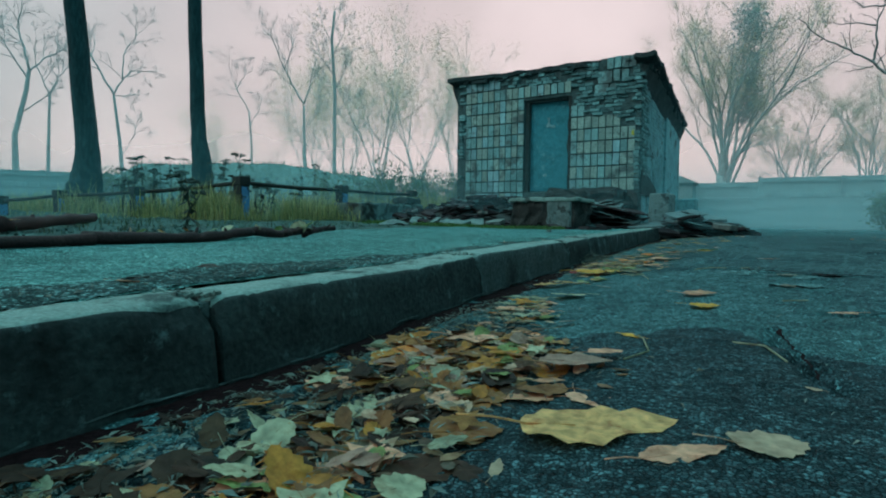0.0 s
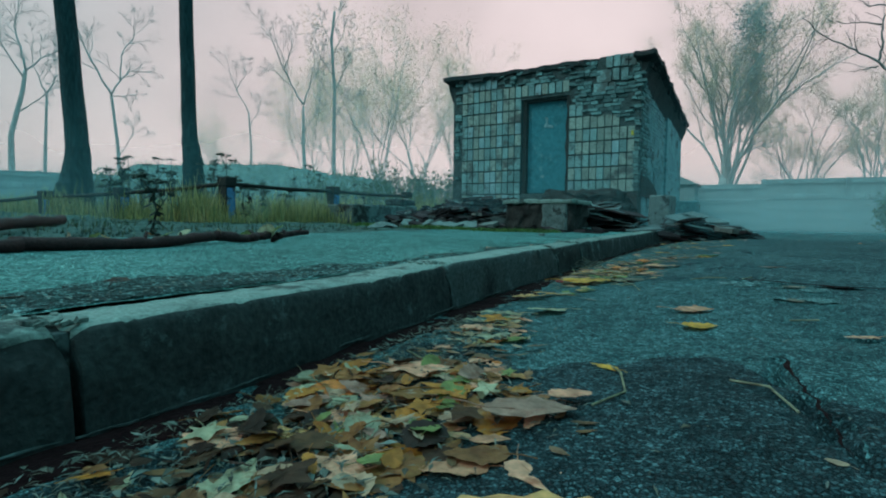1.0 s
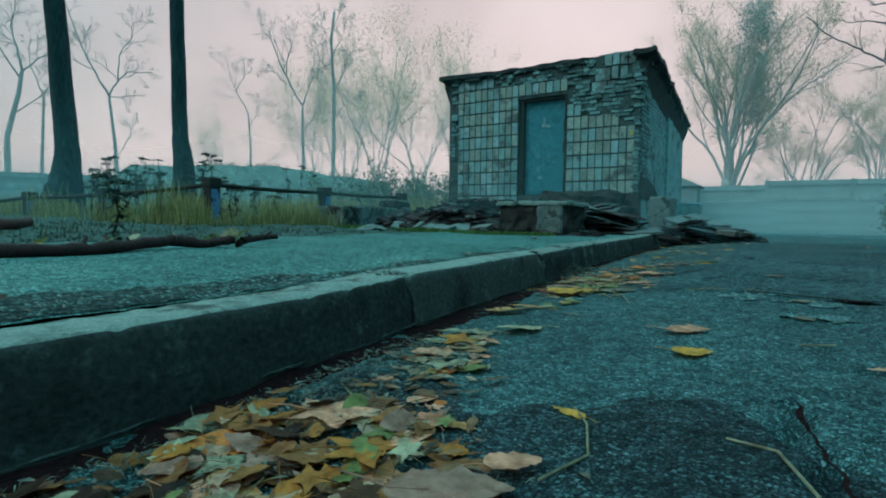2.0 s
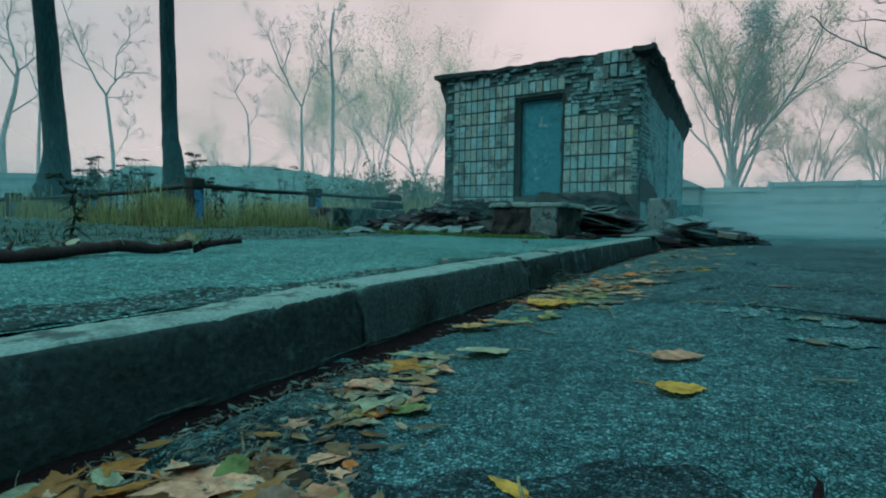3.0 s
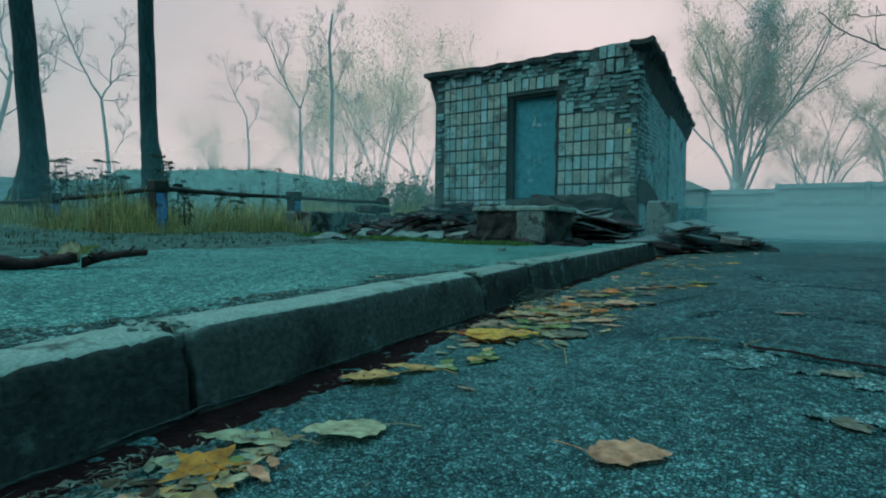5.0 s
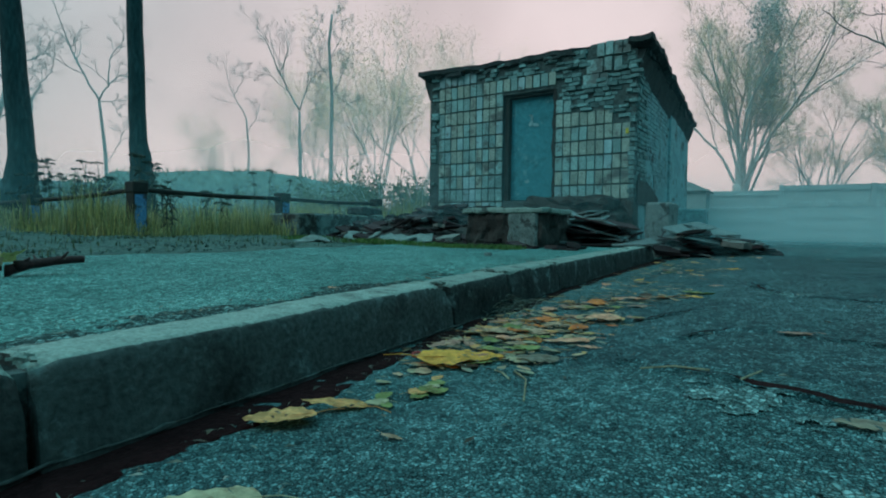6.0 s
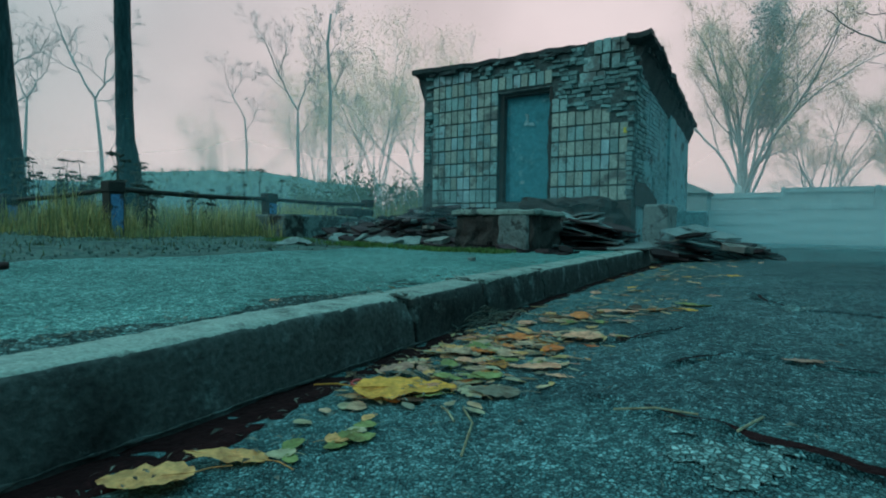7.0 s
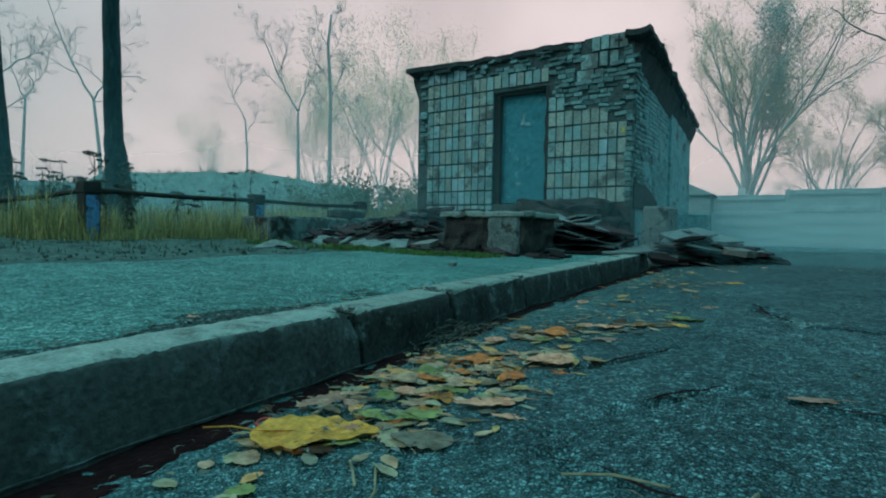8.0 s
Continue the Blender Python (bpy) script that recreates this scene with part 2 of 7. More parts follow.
# near-black: gutter and crack shade is put into this dirt colour
SHADEDIRT = surface("shade_black_dirt", ((0.013, 0.0042, 0.0052), (0.025, 0.0095, 0.0105)), scale=9.0, fine=60.0, rough=0.95, bump=0.9, depth=0.012, spec=0.05)
SOIL = surface("soil", ((0.012, 0.026, 0.025), (0.070, 0.118, 0.110), (0.034, 0.060, 0.056)), scale=3.0, fine=22.0, rough=0.95, bump=1.0, depth=0.04, spec=0.15, spots=((0.10, 0.135, 0.13), 16.0, 0.34))
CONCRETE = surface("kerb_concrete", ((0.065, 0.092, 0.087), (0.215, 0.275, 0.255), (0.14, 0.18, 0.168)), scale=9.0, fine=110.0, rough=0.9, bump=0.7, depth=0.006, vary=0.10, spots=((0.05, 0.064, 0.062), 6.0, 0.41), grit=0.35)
# shade of the kerb's road face is mixed into these two grimes
SHADEGRIME = surface("shaded_grimy_concrete", ((0.0125, 0.011, 0.0115), (0.056, 0.067, 0.068), (0.027, 0.028, 0.029)), scale=3.2, fine=60.0, rough=0.95, bump=0.6, depth=0.009, vary=0.2, spots=((0.112, 0.148, 0.152), 9.0, 0.40), spec=0.08, grit=0.40)
DEEPGRIME = surface("darker_shaded_grime", ((0.011, 0.0085, 0.009), (0.044, 0.052, 0.053), (0.020, 0.0195, 0.0205)), scale=3.2, fine=60.0, rough=0.95, bump=0.6, depth=0.009, vary=0.1, spots=((0.092, 0.122, 0.126), 8.0, 0.37), spec=0.08, grit=0.40)
OLDCONC = surface("old_concrete", ((0.07, 0.072, 0.07), (0.19, 0.19, 0.18), (0.12, 0.122, 0.118)), scale=2.5, fine=40.0, rough=0.92, bump=0.6, depth=0.015, vary=0.2, spots=((0.07, 0.075, 0.07), 5.0, 0.38))
FENCECONC = surface("fence_concrete", ((0.18, 0.245, 0.255), (0.30, 0.375, 0.385)), scale=1.2, fine=20.0, rough=0.92, bump=0.3, depth=0.01, vary=0.1)
TILE = surface("glazed_tile", ((0.092, 0.197, 0.212), (0.195, 0.34, 0.35), (0.142, 0.262, 0.272)), scale=1.6, fine=30.0, rough=0.45, bump=0.2, depth=0.004, vary=0.2, spots=((0.075, 0.105, 0.108), 1.8, 0.45), grit=0.35)
TILETAN = surface("buff_tile", ((0.145, 0.20, 0.188), (0.265, 0.33, 0.30), (0.20, 0.258, 0.238)), scale=2.0, fine=30.0, rough=0.5, bump=0.2, depth=0.004, vary=0.2, spots=((0.085, 0.10, 0.10), 1.8, 0.45), grit=0.35)
TILEBLUE = surface("blue_tile", ((0.16, 0.29, 0.325), (0.31, 0.46, 0.50)), scale=4.0, fine=30.0, rough=0.4, bump=0.15, depth=0.003, vary=0.2, spots=((0.10, 0.13, 0.13), 5.0, 0.40), grit=0.2)
BRICK = surface("weathered_brick", ((0.024, 0.038, 0.040), (0.150, 0.265, 0.275), (0.062, 0.107, 0.111)), scale=6.0, fine=45.0, rough=0.92, bump=0.8, depth=0.012, vary=0.5)
MORTAR = surface("dirty_mortar", ((0.020, 0.016, 0.016), (0.075, 0.070, 0.068)), scale=4.0, fine=50.0, rough=0.95, bump=0.8, depth=0.012, spec=0.15)
WALLMORTAR = surface("crumbling_mortar", ((0.012, 0.013, 0.014), (0.074, 0.102, 0.105), (0.032, 0.042, 0.044)), scale=5.0, fine=40.0, rough=0.95, bump=0.9, depth=0.02, spec=0.15)
# blue mist haze is tinted into the next two side wall colours
RENDERED = surface("stained_render", ((0.085, 0.185, 0.21), (0.205, 0.385, 0.425), (0.13, 0.26, 0.295)), scale=2.2, fine=30.0, rough=0.9, bump=0.7, depth=0.012, spots=((0.055, 0.07, 0.074), 3.2, 0.42))
SIDEBRICK = surface("grimy_side_brick", ((0.052, 0.105, 0.117), (0.195, 0.36, 0.395), (0.10, 0.20, 0.225)), scale=3.2, fine=40.0, rough=0.92, bump=0.7, depth=0.010, spots=((0.045, 0.05, 0.052), 2.4, 0.41))
ROOFING = surface("tar_roofing", ((0.016, 0.022, 0.024), (0.056, 0.073, 0.077)), scale=5.0, fine=40.0, rough=0.85, bump=0.9, depth=0.02, spec=0.2)
DOORPAINT = surface("blue_door_paint", ((0.011, 0.112, 0.150), (0.042, 0.23, 0.285), (0.020, 0.155, 0.205)), scale=3.4, fine=24.0, rough=0.75, spec=0.2, bump=0.2, depth=0.004, spots=((0.16, 0.33, 0.37), 3.0, 0.36), grit=0.16, contrast=0.2)
BAREPAINT = surface("old_pale_paint", ((0.10, 0.24, 0.28), (0.20, 0.34, 0.37)), scale=12.0, fine=40.0, rough=0.7, bump=0.3, depth=0.002)
IRON = surface("dark_iron", ((0.015, 0.017, 0.018), (0.042, 0.040, 0.038)), scale=8.0, fine=60.0, rough=0.8, metal=0.0, bump=0.4, depth=0.004, spec=0.2)
BLUEPAINT = surface("flaked_blue_paint", ((0.05, 0.16, 0.34), (0.09, 0.25, 0.44)), scale=8.0, fine=30.0, rough=0.7, bump=0.4, depth=0.004, spots=((0.03, 0.03, 0.03), 9.0, 0.44))
# mist haze is put into the next three bark colours
BARK = surface("dark_bark", ((0.009, 0.030, 0.036), (0.028, 0.068, 0.077)), scale=6.0, fine=22.0, rough=0.95, bump=1.0, depth=0.03, stretch=(1, 1, 0.25), spec=0.15)
MIDHAZEBARK = surface("mid_haze_bark", ((0.14, 0.155, 0.16), (0.23, 0.25, 0.25)), scale=5.0, fine=20.0, rough=0.95, bump=0.8, depth=0.02, stretch=(1, 1, 0.3))
HAZEBARK = surface("haze_grey_bark", ((0.28, 0.35, 0.36), (0.42, 0.48, 0.48)), scale=3.0, fine=14.0, rough=0.95, bump=0.5, depth=0.02, stretch=(1, 1, 0.3))
STICKBARK = surface("wet_stick_bark", ((0.026, 0.007, 0.008), (0.050, 0.016, 0.016)), scale=12.0, fine=70.0, rough=0.8, bump=0.9, depth=0.006, spots=((0.13, 0.13, 0.11), 18.0, 0.33))
PIER = surface("damp_concrete", ((0.06, 0.082, 0.085), (0.16, 0.20, 0.20), (0.10, 0.13, 0.132)), scale=4.0, fine=50.0, rough=0.92, bump=0.8, depth=0.015, spots=((0.035, 0.04, 0.041), 6.0, 0.43))
FOOTING = surface("stained_concrete", ((0.05, 0.06, 0.057), (0.13, 0.165, 0.16), (0.085, 0.105, 0.10)), scale=3.0, fine=45.0, rough=0.93, bump=0.7, depth=0.012, spots=((0.024, 0.021, 0.020), 3.5, 0.47))
SLATE = surface("roofing_scrap", ((0.014, 0.007, 0.009), (0.056, 0.043, 0.046)), scale=4.0, fine=35.0, rough=0.95, bump=0.7, depth=0.012, vary=0.8, spec=0.08)
SHEET = surface("grey_cement_sheet", ((0.085, 0.115, 0.12), (0.165, 0.21, 0.215)), scale=3.0, fine=35.0, rough=0.8, bump=0.4, depth=0.008, vary=0.25)
SCRAPPALE = surface("pale_cement_sheet", ((0.085, 0.115, 0.115), (0.20, 0.25, 0.245)), scale=9.0, fine=40.0, rough=0.85, bump=0.4, depth=0.006)
LEAF = leafy("autumn_leaf", ((0.46, 0.38, 0.24), (0.60, 0.38, 0.24), (0.44, 0.19, 0.07), (0.28, 0.31, 0.25), (0.52, 0.40, 0.27), (0.12, 0.08, 0.05), (0.60, 0.40, 0.16), (0.36, 0.38, 0.29), (0.08, 0.055, 0.04), (0.54, 0.36, 0.22), (0.18, 0.22, 0.17)))
DAMPLEAF = leafy("damp_leaf", ((0.34, 0.15, 0.05), (0.10, 0.05, 0.03), (0.50, 0.24, 0.10), (0.06, 0.035, 0.025), (0.42, 0.20, 0.09), (0.16, 0.10, 0.06), (0.58, 0.32, 0.18), (0.05, 0.035, 0.03), (0.22, 0.18, 0.12), (0.38, 0.14, 0.05)))
LITTER = leafy("leaf_crumbs", ((0.05, 0.05, 0.045), (0.12, 0.11, 0.09), (0.24, 0.25, 0.22), (0.06, 0.06, 0.05), (0.20, 0.26, 0.24), (0.16, 0.13, 0.09), (0.13, 0.18, 0.175), (0.30, 0.32, 0.29)))
GRASS = leafy("autumn_grass", ((0.34, 0.30, 0.10), (0.58, 0.46, 0.18), (0.18, 0.22, 0.10), (0.64, 0.54, 0.28), (0.09, 0.12, 0.07), (0.30, 0.30, 0.13), (0.20, 0.26, 0.13)))
TURF = leafy("trodden_turf", ((0.05, 0.085, 0.06), (0.09, 0.13, 0.07), (0.035, 0.06, 0.045), (0.13, 0.14, 0.07)), 0.8, 0.2)
# weed colour paled by the haze over the mound
MISTWEED = leafy("misty_weed", ((0.10, 0.15, 0.135), (0.15, 0.21, 0.18), (0.19, 0.22, 0.15)), 0.9, 0.2)
MOSS = leafy("damp_moss_grass", ((0.05, 0.13, 0.03), (0.09, 0.19, 0.04), (0.13, 0.20, 0.07), (0.06, 0.11, 0.05)), 0.8, 0.25)
WEED = leafy("dry_weed", ((0.035, 0.05, 0.045), (0.075, 0.09, 0.075)), 0.9, 0.1)
# the next five bark and leaf colours also hold the mist's haze
PALEHAZEBARK = surface("pale_haze_bark", ((0.40, 0.46, 0.46), (0.54, 0.60, 0.59)), scale=3.0, fine=14.0, rough=0.95, bump=0.5, depth=0.02, stretch=(1, 1, 0.3))
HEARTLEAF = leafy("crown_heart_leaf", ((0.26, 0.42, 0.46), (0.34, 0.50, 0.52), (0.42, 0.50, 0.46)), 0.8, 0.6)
HAZELEAF = leafy("haze_foliage", ((0.84, 0.72, 0.52), (0.88, 0.72, 0.42), (0.78, 0.74, 0.64)), 0.8, 0.7)
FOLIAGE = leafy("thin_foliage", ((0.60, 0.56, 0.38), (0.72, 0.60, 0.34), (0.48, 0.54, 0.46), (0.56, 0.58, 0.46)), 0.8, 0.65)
BUSHLEAF = leafy("bush_leaf", ((0.10, 0.17, 0.14), (0.16, 0.21, 0.13), (0.13, 0.20, 0.16)), 0.7, 0.4)
# the sky's rose glow is put into the tint of the two far veils
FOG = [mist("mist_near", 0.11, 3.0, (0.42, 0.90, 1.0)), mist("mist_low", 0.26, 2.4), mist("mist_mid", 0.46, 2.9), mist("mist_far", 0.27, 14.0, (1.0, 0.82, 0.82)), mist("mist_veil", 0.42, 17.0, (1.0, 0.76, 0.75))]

# ---- builders ----
rnd = random.Random(7)


def link(name, bm, material, smooth=False):
    me = bpy.data.meshes.new(name)
    bm.normal_update()
    bm.to_mesh(me)
    bm.free()
    me.materials.append(material)
    if smooth:
        me.shade_smooth()
    return new(name, me)


def raw(name, verts, faces, material, smooth=False):
    me = bpy.data.meshes.new(name)
    me.from_pydata(verts, [], faces)
    me.materials.append(material)
    if smooth:
        me.shade_smooth()
    me.update()
    return new(name, me)


def part(name, bm, material, parent, label="", smooth=False):
    ob = link(name, bm, material, smooth)
    ob.parent = parent
    return tagged(ob, label)


def thing(name, m, label, category, group="", kind=""):
    ob = new(name)
    ob.matrix_world = m
    return tagged(ob, label, category, group, kind)


def box(bm, x0, x1, y0, y1, z0, z1, bevel=0.0, jitter=0.0, m=None, cuts=0):
    """A box added to bm: bevelled, cut up and roughened as asked."""
    b = bmesh.new()
    bmesh.ops.create_cube(b, size=1, matrix=Matrix.LocRotScale(((x0 + x1) / 2, (y0 + y1) / 2, (z0 + z1) / 2), None, (x1 - x0, y1 - y0, z1 - z0)))
    if bevel:
        bmesh.ops.bevel(b, geom=b.edges[:], offset=bevel, segments=1, affect="EDGES")
    if cuts:
        bmesh.ops.subdivide_edges(b, edges=[e for e in b.edges if e.calc_length() > 0.08], cuts=cuts, use_grid_fill=True)
    for v in b.verts:
        if jitter:
            p = v.co * 9.0
            v.co += Vector((noise.noise(p), noise.noise(p + Vector((7, 3, 1))), noise.noise(p + Vector((2, 9, 5))))) * jitter
        if m is not None:
            v.co = m @ v.co
    made = {v: bm.verts.new(v.co) for v in b.verts}
    for f in b.faces:
        bm.faces.new([made[v] for v in f.verts])
    b.free()


def tube(verts, faces, pts, radii, sides=6, cap=True):
    """A tapered tube along points, added to lists of vertices and faces."""
    base = len(verts)
    n = len(pts)
    for k, p in enumerate(pts):
        d = (pts[min(k + 1, n - 1)] - pts[max(k - 1, 0)]).normalized()
        u = d.orthogonal().normalized()
        if k:
            u = (last - d * last.dot(d))
            u = u.normalized() if u.length > 1e-4 else d.orthogonal().normalized()
        last = u
        w = d.cross(u)
        for s in range(sides):
            a = 2 * math.pi * s / sides
            verts.append(p + (u * math.cos(a) + w * math.sin(a)) * radii[k])
    for k in range(n - 1):
        for s in range(sides):
            a, b = base + k * sides + s, base + k * sides + (s + 1) % sides
            faces.append((a, b, b + sides, a + sides))
    if cap:
        faces.append(tuple(base + s for s in reversed(range(sides))))
        faces.append(tuple(base + (n - 1) * sides + s for s in range(sides)))


def lerp(v, xs, ys):
    return float(np.interp(v, xs, ys))


ROAD_Y = (-2, 0, 1, 2, 3, 3.6, 4.5, 7, 12, 27)
ROAD_PROFILES = (
    (-0.8, (-0.12, -0.12, -0.12, -0.09, -0.072, -0.064, -0.045, -0.02, -0.015, -0.01)),
    (-0.25, (-0.10, -0.10, -0.095, -0.062, -0.035, -0.005, 0.015, 0.02, 0.02, 0.02)),
    (0.3, (-0.06, -0.052, -0.042, -0.03, 0.028, 0.052, 0.068, 0.07, 0.06, 0.04)),
    (1.5, (-0.05, -0.04, -0.03, -0.005, 0.05, 0.07, 0.085, 0.09, 0.08, 0.04)),
    (12.0, (-0.02, -0.02, -0.01, 0.0, 0.03, 0.05, 0.06, 0.06, 0.06, 0.04)),
)
ROAD_X = [p[0] for p in ROAD_PROFILES]


def road_z(x, y):
    """The worn road: a sunken gutter at the kerb, a crown farther out, rising along the way."""
    z = lerp(x, ROAD_X, [lerp(y, ROAD_Y, p[1]) for p in ROAD_PROFILES])
    p = Vector((x, y, 0.0))
    return z + 0.005 * noise.noise(p * 1.3) + 0.005 * noise.noise(p * 5.1)


def crack(x, y):
    """Depth of the old cracks and potholes in the road."""
    d = 0.0
    for ax, ay, bx, by, wide, deep in ((0.41, 1.72, 0.47, 1.1, 0.03, 0.04), (-0.09, 3.76, 0.17, 4.11, 0.02, 0.03), (0.33, 5.3, 0.5, 4.7, 0.04, 0.05), (0.5, 4.7, 1.5, 4.4, 0.04, 0.05), (0.02, 3.23, 0.39, 3.07, 0.018, 0.02), (0.32, 3.11, 0.6, 3.0, 0.026, 0.05), (0.6, 3.0, 1.5, 2.85, 0.03, 0.05), (0.58, 2.07, 1.4, 1.95, 0.03, 0.05), (0.09, 3.47, 0.29, 3.68, 0.018, 0.024), (0.29, 3.68, 0.9, 3.55, 0.018, 0.024), (-0.1, 5.8, 2.2, 6.5, 0.05, 0.015)):
        vx, vy = bx - ax, by - ay
        k = max(0.0, min(1.0, ((x - ax) * vx + (y - ay) * vy) / (vx * vx + vy * vy)))
        wob = 0.10 * noise.noise(Vector((k * 5.0, ax * 7, by * 3)))
        q = math.hypot(x - ax - k * vx - wob * vy, y - ay - k * vy + wob * vx)
        d = max(d, deep * max(0.0, 1 - q / wide))
    return d


def pave_z(x, y):
    z = lerp(x, (-16, -6, -0.95), (0.31, 0.235, 0.112)) + lerp(y, (0, 8), (-0.01, 0.02)) + lerp(y, (2, 8), (0.0, 0.035)) * lerp(x, (-2.6, -0.95), (0.0, 1.0))
    p = Vector((x, y, 3.0))
    return z + 0.010 * noise.noise(p * 1.6) + 0.005 * noise.noise(p * 6.0)


def pave_rim(x, y):
    """How far inside the ragged far edge of the pavement a place lies, in metres."""
    return x + 3.28 + 0.16 * noise.noise(Vector((x * 1.7, y * 1.7, 2.0))) + 0.05 * noise.noise(Vector((x * 6, y * 6, 2.0)))


def paving_z(x, y):
    return pave_z(x, y) - 0.09 * min(1.0, max(0.0, 0.12 - pave_rim(x, y)) / 0.25)


def land_z(x, y):
    if x > -1.3:
        return road_z(min(x, 12), min(max(y, -6), 27)) - 0.12
    if y < 4.9 or (x > -6.3 and y < 9.2):
        return pave_z(x, y) - (0.09 if pave_rim(x, y) > 0.9 else 0.022) + 0.02 * noise.noise(Vector((x * 2.2, y * 2.2, 9))) + (0.035 * noise.noise(Vector((x * 7, y * 7, 2))) if x < -3.3 else 0.0)
    d = max(0.0, -6.0 - x)
    z = 0.24 + 0.02 * min(d, 10) + 0.05 * noise.noise(Vector((x * 0.35, y * 0.35, 0.0)))
    return z if x < -2.2 else z + (-0.08 - z) * min(1.0, (x + 2.2) / 0.9)


def paved(x, y):
    return pave_rim(x, y) > -0.22


def grid_sheet(name, xs, ys, height, material, keep=None):
    nx = len(xs)
    verts = [(x, y, height(x, y)) for y in ys for x in xs]
    faces = [(j * nx + i, j * nx + i + 1, (j + 1) * nx + i + 1, (j + 1) * nx + i) for j in range(len(ys) - 1) for i in range(nx - 1) if keep is None or keep(xs[i], ys[j])]
    return raw(name, verts, faces, material, True)


def spaced(a, b, steps):
    """Positions from a to b whose spacing follows (position, step) pairs."""
    out, v = [], a
    while v < b - 1e-6:
        out.append(v)
        v += lerp(v, [s[0] for s in steps], [s[1] for s in steps])
    out.append(b)
    return out


# ---- ground ----
xs = spaced(-900, 900, ((-900, 200), (-60, 6), (-12, 0.4), (-7, 0.12), (-3, 0.12), (-2, 0.4), (12, 0.5), (60, 6), (900, 200)))
ys = spaced(-900, 900, ((-900, 200), (-30, 4), (-6, 0.6), (0, 0.15), (8, 0.15), (12, 0.5), (28, 0.6), (70, 6), (900, 200)))
ground = tagged(grid_sheet("ground", xs, ys, land_z, SOIL), "dark autumn soil with thin grass", "ground", kind="structure")

xs = spaced(-0.78, 14, ((-0.8, 0.013), (1.0, 0.014), (2.5, 0.06), (6, 0.4), (14, 0.8)))
ys = spaced(-4, 27.4, ((-4, 0.3), (-0.2, 0.03), (0.1, 0.013), (3.5, 0.015), (5, 0.03), (7, 0.08), (12, 0.3), (28, 0.8)))
road = tagged(grid_sheet("road", xs, ys, lambda x, y: road_z(x, y) - crack(x, y) + 0.0045 * noise.noise(Vector((x * 22, y * 22, 0))) + 0.003 * noise.noise(Vector((x * 47, y * 47, 7))), ROAD), "worn dark asphalt road with cracks and chips", "road", kind="structure")

xs = spaced(-4.1, -0.94, ((-4.1, 0.05), (-3, 0.05), (-1.0, 0.03)))
ys = spaced(-4, 9.6, ((-4, 0.3), (0, 0.04), (5, 0.05), (9.6, 0.12)))
pavement = tagged(grid_sheet("pavement", xs, ys, lambda x, y: paving_z(x, y) + 0.004 * noise.noise(Vector((x * 19, y * 19, 0))), PAVING, paved), "raised pavement of old grey asphalt", "pavement", kind="structure")

# unseen walls added to cut low light from the east and south
for name, x0, x1, y0, y1, h in (("blocker_east", 4.6, 4.9, -9.3, 14.0, 4.2), ("blocker_south", -16.0, 4.6, -9.3, -9.0, 3.2), ("blocker_recess", 4.9, 9.0, 13.7, 14.0, 4.2), ("blocker_far_east", 9.0, 9.3, 13.7, 27.4, 3.6)):
    bm = bmesh.new()
    box(bm, x0, x1, y0, y1, -0.3, h, bevel=0.02)
    tagged(link(name, bm, PIER), "unseen plain concrete wall added to block low light", "wall", kind="structure")

# an older, darker patch of damp asphalt
# reaches left under the leaf bed, so the gaps between leaves stay dark
patch = grid_sheet("road_patch", spaced(-0.72, 2.4, ((-0.72, 0.02), (1.2, 0.02), (2.4, 0.06))), spaced(-1.5, 1.95, ((-1.5, 0.1), (0, 0.02), (2, 0.02))),
                   lambda x, y: road_z(x, y) - crack(x, y) + 0.004 + 0.0045 * noise.noise(Vector((x * 22, y * 22, 0))) + 0.003 * noise.noise(Vector((x * 47, y * 47, 7)))
                   - 0.03 * max(0.0, 0.06 - (min(1.56 + 0.06 * math.sin(x * 9) - y, x + 0.62, 2.3 - x, y + 1.4) + 0.16 * noise.noise(Vector((x * 2.3, y * 2.3, 5))) + 0.06 * noise.noise(Vector((x * 9, y * 9, 5))))) / 0.12, OLDROAD,
                   lambda x, y: min(1.56 + 0.06 * math.sin(x * 9) - y, x + 0.62, 2.3 - x, y + 1.4) + 0.16 * noise.noise(Vector((x * 2.3, y * 2.3, 5))) > -0.1)
tagged(patch, "darker damp patch of old asphalt in the road", "road", kind="structure")


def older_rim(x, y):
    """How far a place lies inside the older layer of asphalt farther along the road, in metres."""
    # band past x = 0.6 paints the right corner's lens falloff into the road
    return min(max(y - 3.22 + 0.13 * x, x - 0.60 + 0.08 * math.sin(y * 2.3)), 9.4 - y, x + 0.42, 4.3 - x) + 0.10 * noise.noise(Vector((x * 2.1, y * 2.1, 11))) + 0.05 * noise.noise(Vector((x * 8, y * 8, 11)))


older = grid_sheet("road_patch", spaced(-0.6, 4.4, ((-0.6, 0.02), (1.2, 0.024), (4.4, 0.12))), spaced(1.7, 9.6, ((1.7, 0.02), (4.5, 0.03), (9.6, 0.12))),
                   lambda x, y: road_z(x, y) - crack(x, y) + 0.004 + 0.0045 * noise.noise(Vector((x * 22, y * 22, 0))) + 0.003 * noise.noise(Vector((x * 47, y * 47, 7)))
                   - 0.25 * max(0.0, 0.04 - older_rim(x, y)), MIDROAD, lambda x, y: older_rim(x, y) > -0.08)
tagged(older, "older darker layer of asphalt, its right side painted dark", "road", kind="structure")


